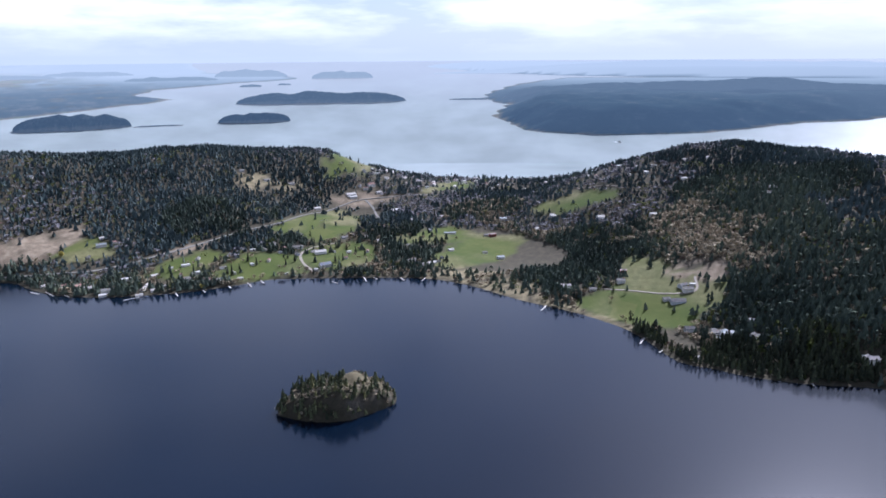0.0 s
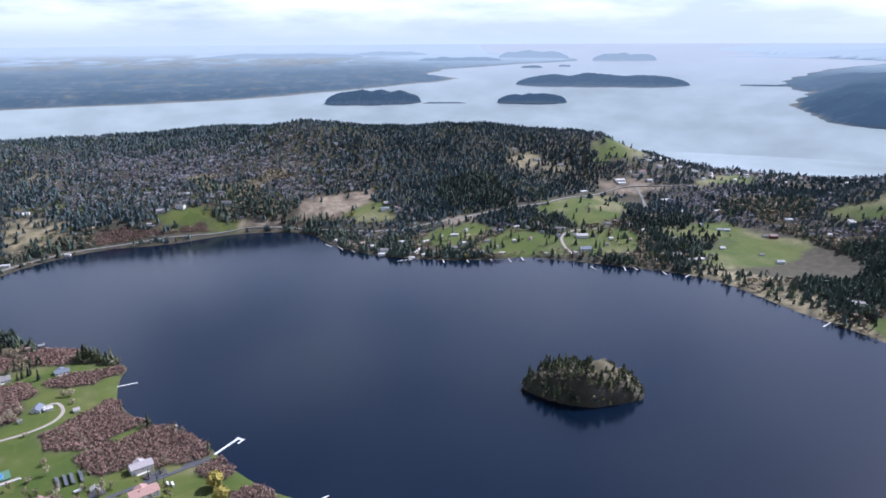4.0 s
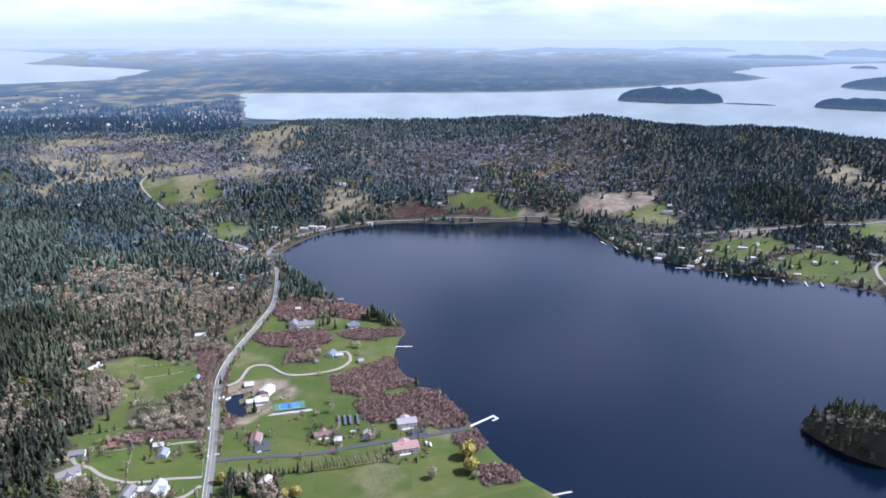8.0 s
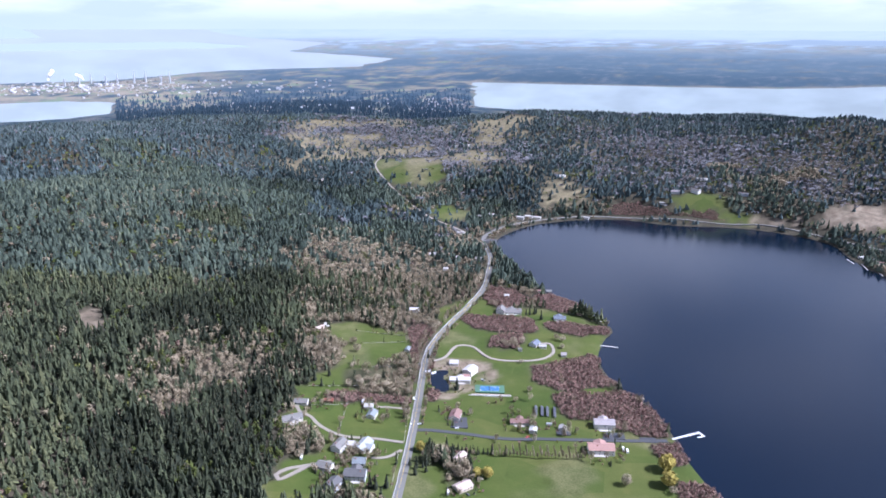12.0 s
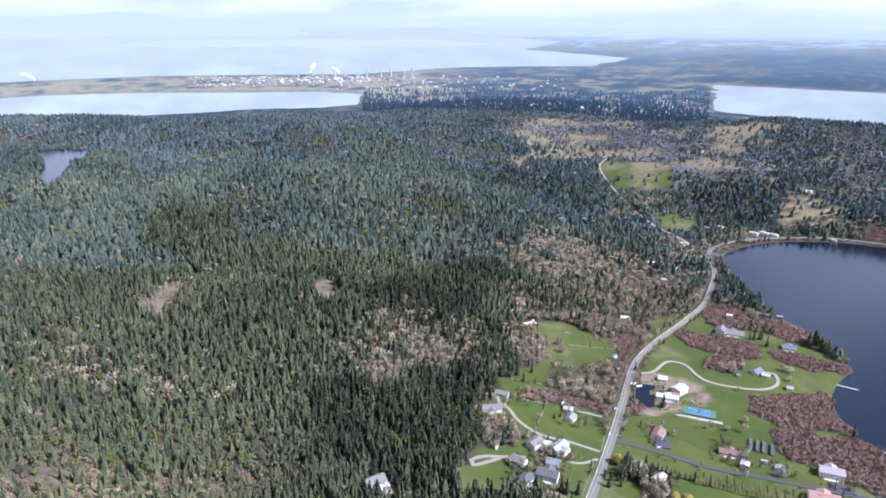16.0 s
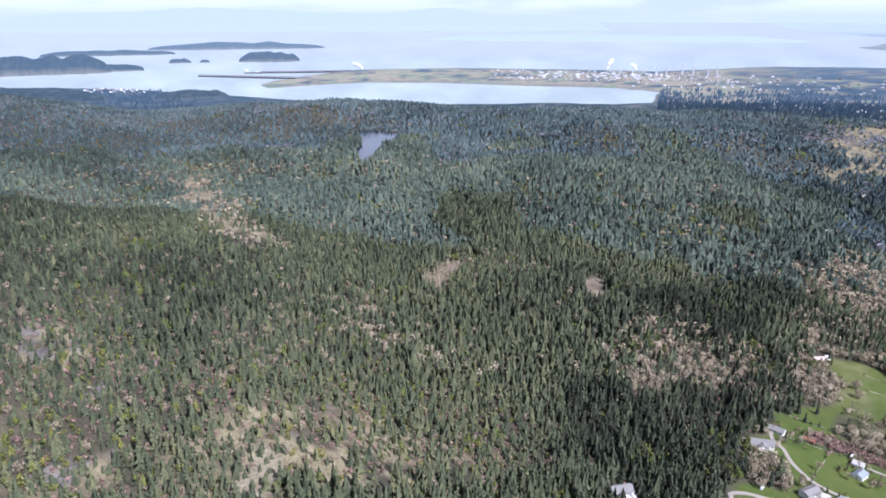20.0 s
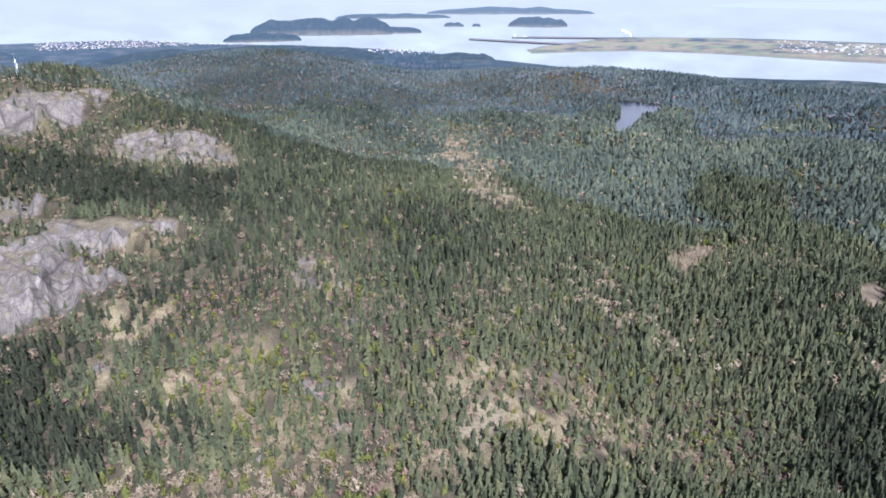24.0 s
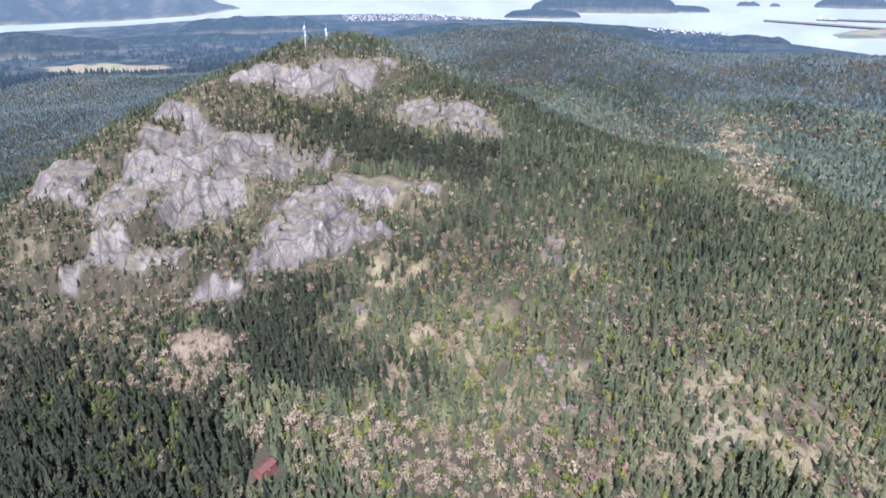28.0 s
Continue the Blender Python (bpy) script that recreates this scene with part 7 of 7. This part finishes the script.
for lo, hi, shapes, h, w, mat, word, label in ((-1, 0.32, FIR_MID, 9, 4.8, M_FIR, "young_firs", "small olive-green firs on the dry slope"), (0.32, 0.44, TWIG_MID, 6.5, 5.0, M_BARE, "leafless_scrub", "grey leafless scrub on the dry slope"),
                                               (0.44, 0.92, LEAF_FAR, 4.5, 5, M_BRUSH, "red_scrub", "red-brown scrub on the dry slope"), (0.92, 2, LEAF_FAR, 6, 5, M_LEAF, "green_scrub", "yellow-green scrub on the dry slope")):
    i = (what >= lo) & (what < hi)
    wood(word, shapes, x[i], y[i], h * (0.6 + 0.7 * g.rand(i.sum())), w * (0.7 + 0.5 * g.rand(i.sum())), 0.2 + 0.4 * tint[i] if mat is M_FIR else 0.5 * tint[i] if mat is M_BARE else tint[i], mat, label, "scrub")
# plants in the gullies and on the ledges of the crags
g = np.random.RandomState(75)
for outline in [closed(p, 3) for p in CLIFFS]:
    lo, hi = outline.min(0) - 10, outline.max(0) + 10
    x, y = [a.ravel() for a in np.meshgrid(np.arange(lo[0], hi[0], 4.6), np.arange(lo[1], hi[1], 4.6))]
    x, y = x + g.randn(len(x)) * 1.4, y + g.randn(len(x)) * 1.4
    i = (inside(outline, x, y) > -6) & (g.rand(len(x)) > 0.25 + 0.71 * crags(x, y)) & (np.hypot(x, y) > 200)
    x, y = x[i], y[i]
    what = g.rand(len(x))
    for a, b, shapes, h, w, mat, word, label in ((0, 0.35, FIR_MID, 8, 5, M_FIR, "ledge_firs", "small firs rooted in the gullies of the crags"), (0.35, 0.6, LEAF_FAR, 4, 5, M_BRUSH, "ledge_scrub", "brown scrub on the ledges of the crags"), (0.6, 0.82, TWIG_MID, 6, 5, M_BARE, "ledge_twigs", "grey leafless scrub below the crags"),
                                                 (0.82, 1, LEAF_FAR, 4, 5, M_LEAF, "ledge_bushes", "olive bushes on the ledges of the crags")):
        i = (what >= a) & (what < b)
        wood(word, shapes, x[i], y[i], h * (0.5 + 0.8 * g.rand(i.sum())), w * (0.7 + 0.5 * g.rand(i.sum())), 0.2 + 0.5 * g.rand(i.sum()), mat, label, "scrub")
# the wooded island in the lake
g = np.random.RandomState(72)
x, y = 772 + (g.rand(1500) - 0.5) * 200, 372 + (g.rand(1500) - 0.5) * 200
e = (x - 776) * 0.5 - (y - 368) * 0.866, (x - 776) * 0.866 + (y - 368) * 0.5
bald = np.hypot((e[0] - 24) / 40, (e[1] - 6) / 22)
k = (ground_z(x, y) > 2.0) & (bald + 0.3 * rough(x, y, 14, 51) > 0.36)
x, y = x[k], y[k]
tint = np.clip(0.5 + 0.25 * g.randn(len(x)), 0, 1)
i = g.rand(len(x)) < 0.6
wood("island_wood", FIR_NEAR, x[i], y[i], (7 + 8 * g.rand(i.sum()) ** 2) * (1 + 0.35 * ease(-e[0][k][i], 0, 50)), 5.5 + 2.5 * g.rand(i.sum()), tint[i], M_FIR, "dark evergreen trees and scrub on the lake island")
i = ~i
wood("island_scrub", LEAF_NEAR, x[i], y[i], 3 + 3 * g.rand(i.sum()), 4 + 2 * g.rand(i.sum()), tint[i], M_BARE, "brown scrub on the lake island", "scrub")
# woods of the far valleys, past three kilometres
g = np.random.RandomState(74)
n = 9000
az = np.where(g.rand(n) < 0.45, -13 + 27 * g.rand(n), 50 + 57 * g.rand(n))
dp = 8.6 - 3.2 * g.rand(n) ** 1.3
r = HOVER / np.tan(np.radians(dp))
x, y = -r * np.sin(np.radians(az)), r * np.cos(np.radians(az))
z = np.maximum(ground_z(x, y), far_ground(az, r))
i = (z > 6) & (rough(az, dp * 8, 1.1, 16) + 0.5 * g.randn(n) < 0.25) & (np.hypot((az - 98.3) / 5.2, (dp - 7.4 + 0.06 * (az - 98.3)) / 0.7) > 1)
x, y, z, r = x[i], y[i], z[i], r[i]
vs, fs, ts, k = [], [], [], 0
for v, f in FIR_FAR:
    j = np.arange(k, len(x), len(FIR_FAR))
    h, w = (17 + 14 * g.rand(len(j)))[:, None], (14 + 12 * g.rand(len(j)))[:, None]
    out = np.stack(drawn_in(x[j][:, None] + v[None, :, 0] * w, y[j][:, None] + v[None, :, 1] * w, z[j][:, None] + v[None, :, 2] * h), 2)
    fs.append((f[None] + (np.arange(len(j)) * len(v))[:, None, None] + sum(len(q) for q in vs)).reshape(-1, 3))
    vs.append(out.reshape(-1, 3))
    # the trees glow with the same painted haze as the land there
    ts.append(np.repeat(HAZE_GLOW(-dip_of(r[j])), len(v)))
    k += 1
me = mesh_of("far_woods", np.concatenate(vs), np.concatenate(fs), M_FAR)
value(me, "haze_glow", np.concatenate(ts))
value(me, "open", np.zeros(len(me.vertices)))
value(me, "patch", np.repeat(g.rand(len(me.vertices) // 8 + 1), 8)[:len(me.vertices)] * 0.5)
tagged(new("far_woods", me), "hazy blue woods of the far valleys", "forest", kind="stuff")

# ---- far shores: refinery, piers, towns ----
def far_place(bearing, dip_deg, up=0.0):
    """A place on the far land by bearing and dip, drawn in like the land, and the scale there."""
    r = HOVER / math.tan(radians(dip_deg))
    x, y, z = -r * math.sin(radians(bearing)), r * math.cos(radians(bearing)), up
    a, b, c = drawn_in(np.array(x), np.array(y), np.array(z))
    return (float(a), float(b), float(c)), math.hypot(float(a), float(b)) / r


M_TANK = plain("white_tank_paint", (0.42, 0.415, 0.41), 0.5)
M_STEAM = plain("white_steam", (0.9, 0.9, 0.9), 1.0, spec=0.0)
g = random.Random(31)
first = None
for i in range(64):
    u = g.random()
    p, k = far_place(13.5 + 11.5 * u, g.uniform(4.25, 4.75) + 0.25 * abs(u - 0.5), 8.0)
    if first is None:
        t = thing("storage_tank", 0, 0, 0, 0, "white round oil storage tank on the far flats", "tank", "tanks of the refinery")
        part("shell", tube(bmesh.new(), (0, 0, -6), (0, 0, 22), 32, 32, 18), M_TANK, t)
        part("tank_roof", tube(bmesh.new(), (0, 0, 22.1), (0, 0, 27), 31.5, 4, 18), M_TANK, t)
        part("stair_rail", block(31.5, 33.5, -14, 14, 0, 22), M_STEEL, t)
        first = t
    s = k * g.uniform(0.26, 0.58)
    copy_thing(first, pose(*p, 0, 0, g.uniform(0, 360)) @ Matrix.Diagonal((s, s, s * g.uniform(0.7, 1.1), 1)))
for q in list(first.children_recursive) + [first]:
    bpy.data.objects.remove(q)
for i in range(9):
    p, k = far_place(10.0 + 0.85 * i + g.uniform(-0.3, 0.3), g.uniform(4.25, 4.45), 5)
    t = thing("refinery_stack", *p, 0, "thin grey refinery stack", "chimney", "stacks of the refinery")
    t["label"] = "thin grey steel stack at the refinery"
    part("chimney_shaft", tube(bmesh.new(), (0, 0, -5 * k), (0, 0, g.uniform(55, 95) * k), 7 * k, 4 * k, 8), M_STEEL, t)
    part("platform", tube(bmesh.new(), (0, 0, 38 * k), (0, 0, 41 * k), 11 * k, 11 * k, 8), M_STEEL, t)


def plume(bearing, dip_deg, high, blow):
    p, k = far_place(bearing, dip_deg, 40)
    bm = bmesh.new()
    for i in range(16):
        u = i / 15
        c = Vector((blow * u * u * high * k, 0, u * high * k))
        m = Matrix.Translation(c) @ Matrix.Diagonal(((0.09 + 0.16 * u) * high * k * g.uniform(0.7, 1.2),) * 3 + (1,)) @ pose(0, 0, 0, g.uniform(0, 90), g.uniform(0, 90), 0)
        bmesh.ops.create_icosphere(bm, subdivisions=2, radius=1, matrix=m)
    for v in bm.verts:
        v.co += Vector((noise.noise(v.co * 0.06), noise.noise(v.co * 0.06 + Vector((9, 0, 0))), noise.noise(v.co * 0.06 + Vector((0, 9, 0))))) * high * k * 0.08
    t = thing("steam_plume", *p, bearing, "white steam drifting from a far stack", "steam")
    o = part("steam", bm, M_STEAM, t)
    o["kind"] = "stuff"


plume(18.0, 4.25, 60, 0.5)
plume(15.8, 4.3, 38, -1.1)
plume(37.2, 4.35, 42, -1.6)


def pier(b0, d0, b1, d1, label):
    (x0, y0, z0), k = far_place(b0, d0)
    (x1, y1, z1), k1 = far_place(b1, d1)
    t = thing("pier", x0, y0, z0, 0, label, "pier", "long piers in the bay")
    d = Vector((x1 - x0, y1 - y0, z1 - z0))
    bm = bmesh.new()
    tube(bm, (0, 0, 7 * k), d + Vector((0, 0, 7 * k)), 9 * k, 9 * k1, 4)
    part("deck", bm, M_DARKWOOD, t)
    for i in range(16):
        c = d * (i / 15)
        part("piling", tube(bmesh.new(), c + Vector((0, 0, -8 * k)), c + Vector((0, 0, 6 * k)), 4 * k, 4 * k, 5), M_DARKWOOD, t)


M_DARKWOOD = plain("dark_wet_timber", (0.11, 0.11, 0.12), 0.9)
pier(41.2, 4.72, 49.6, 4.35, "long dark timber pier out into the bay")
pier(38.2, 4.2, 45.0, 4.2, "long dark timber pier with a white ship")
p, k = far_place(45.6, 4.2)
t = thing("ship", *p, 40, "white cargo ship moored at a pier", "ship")
part("hull", prism([(-9 * k, -3 * k), (9 * k, -3 * k), (12 * k, 9 * k), (-12 * k, 9 * k)], -70 * k, 70 * k), M_DARKWOOD, t)
part("superstructure", block(-60 * k, -38 * k, -9 * k, 9 * k, 9 * k, 34 * k), M_TANK, t)
part("deck_house", block(20 * k, 48 * k, -7 * k, 7 * k, 9 * k, 18 * k), M_TANK, t)


def town(name, n, b0, b1, d0, d1, label, big=1.0, seed=3):
    """Roofs of a far town, too many to count."""
    g = np.random.RandomState(seed)
    az, dp = b0 + (b1 - b0) * g.rand(n), d0 + (d1 - d0) * g.rand(n)
    r = HOVER / np.tan(np.radians(dp))
    x, y = -r * np.sin(np.radians(az)), r * np.cos(np.radians(az))
    z = np.maximum(np.maximum(ground_z(x, y), far_ground(az, r)), 0)
    keep = z > 2
    x, y, z, r = x[keep], y[keep], z[keep], r[keep]
    n = len(x)
    L, W, H = (12 + 18 * g.rand(n)) * big, (9 + 9 * g.rand(n)) * big, (5 + 4 * g.rand(n)) * big
    a = g.rand(n) * 3.14
    vs = []
    for sx, sy, sz in ((-1, -1, -1), (1, -1, -1), (1, 1, -1), (-1, 1, -1), (-1, -1, 1), (1, -1, 1), (1, 1, 1), (-1, 1, 1), (-1, 0, 1.7), (1, 0, 1.7)):
        px, py = sx * L / 2, sy * W / 2
        vs.append(np.stack(drawn_in(x + px * np.cos(a) - py * np.sin(a), y + px * np.sin(a) + py * np.cos(a), z + sz * H), 1))
    v = np.stack(vs, 1).reshape(-1, 3)
    quads = np.array([(0, 1, 5, 4), (1, 2, 6, 5), (2, 3, 7, 6), (3, 0, 4, 7), (4, 5, 9, 8), (6, 7, 8, 9)])
    f = (quads[None] + (np.arange(n) * 10)[:, None, None]).reshape(-1, 4)
    me = mesh_of(name, v, f, [ROOF["gb"][0], ROOF["gw"][0], WALL["g"], ROOF["cw"][0]] if big < 0.65 else [M_TANK, ROOF["gw"][0], WALL["g"], ROOF["cw"][0]], np.repeat(g.randint(0, 4, n), 6))
    tagged(new(name, me), label, "town", kind="stuff")


town("refinery_buildings", 420, 9.0, 27.0, 4.15, 4.95, "white and grey refinery buildings on the flats", 0.5, 3)
town("port_town", 900, 66.0, 81.0, 3.95, 4.55, "pale roofs of a port town by the water", 0.42, 4)
town("shore_houses", 90, 53.0, 60.0, 5.05, 5.5, "pale roofs of shore houses behind trees", 0.6, 5)
town("valley_houses", 170, -12.5, 8.0, 5.9, 8.0, "scattered pale roofs of a wooded valley town", 0.6, 6)
town("bay_village", 110, -13.2, -9.0, 6.0, 6.8, "houses of a village at the head of the bay", 0.55, 7)
town("flats_sheds", 120, -2.0, 16.0, 4.3, 5.4, "pale industrial sheds on the flats", 0.8, 8)

# a motor boat and its wake
p, k = far_place(-88.2, 6.75)
t = thing("motor_boat", *p, 82, "white motor boat with a long foaming wake", "boat")
part("hull", prism([(-2 * k, -0.5), (2 * k, -0.5), (3 * k, 3 * k), (-3 * k, 3 * k)], -9 * k, 9 * k), M_TANK, t)
part("cabin", block(-4 * k, 3 * k, -2 * k, 2 * k, 3 * k, 6 * k), M_GLASS, t)
part("wake", block(9 * k, 190 * k, -4 * k, 4 * k, -1, 0.9 * k), M_STEAM, t)
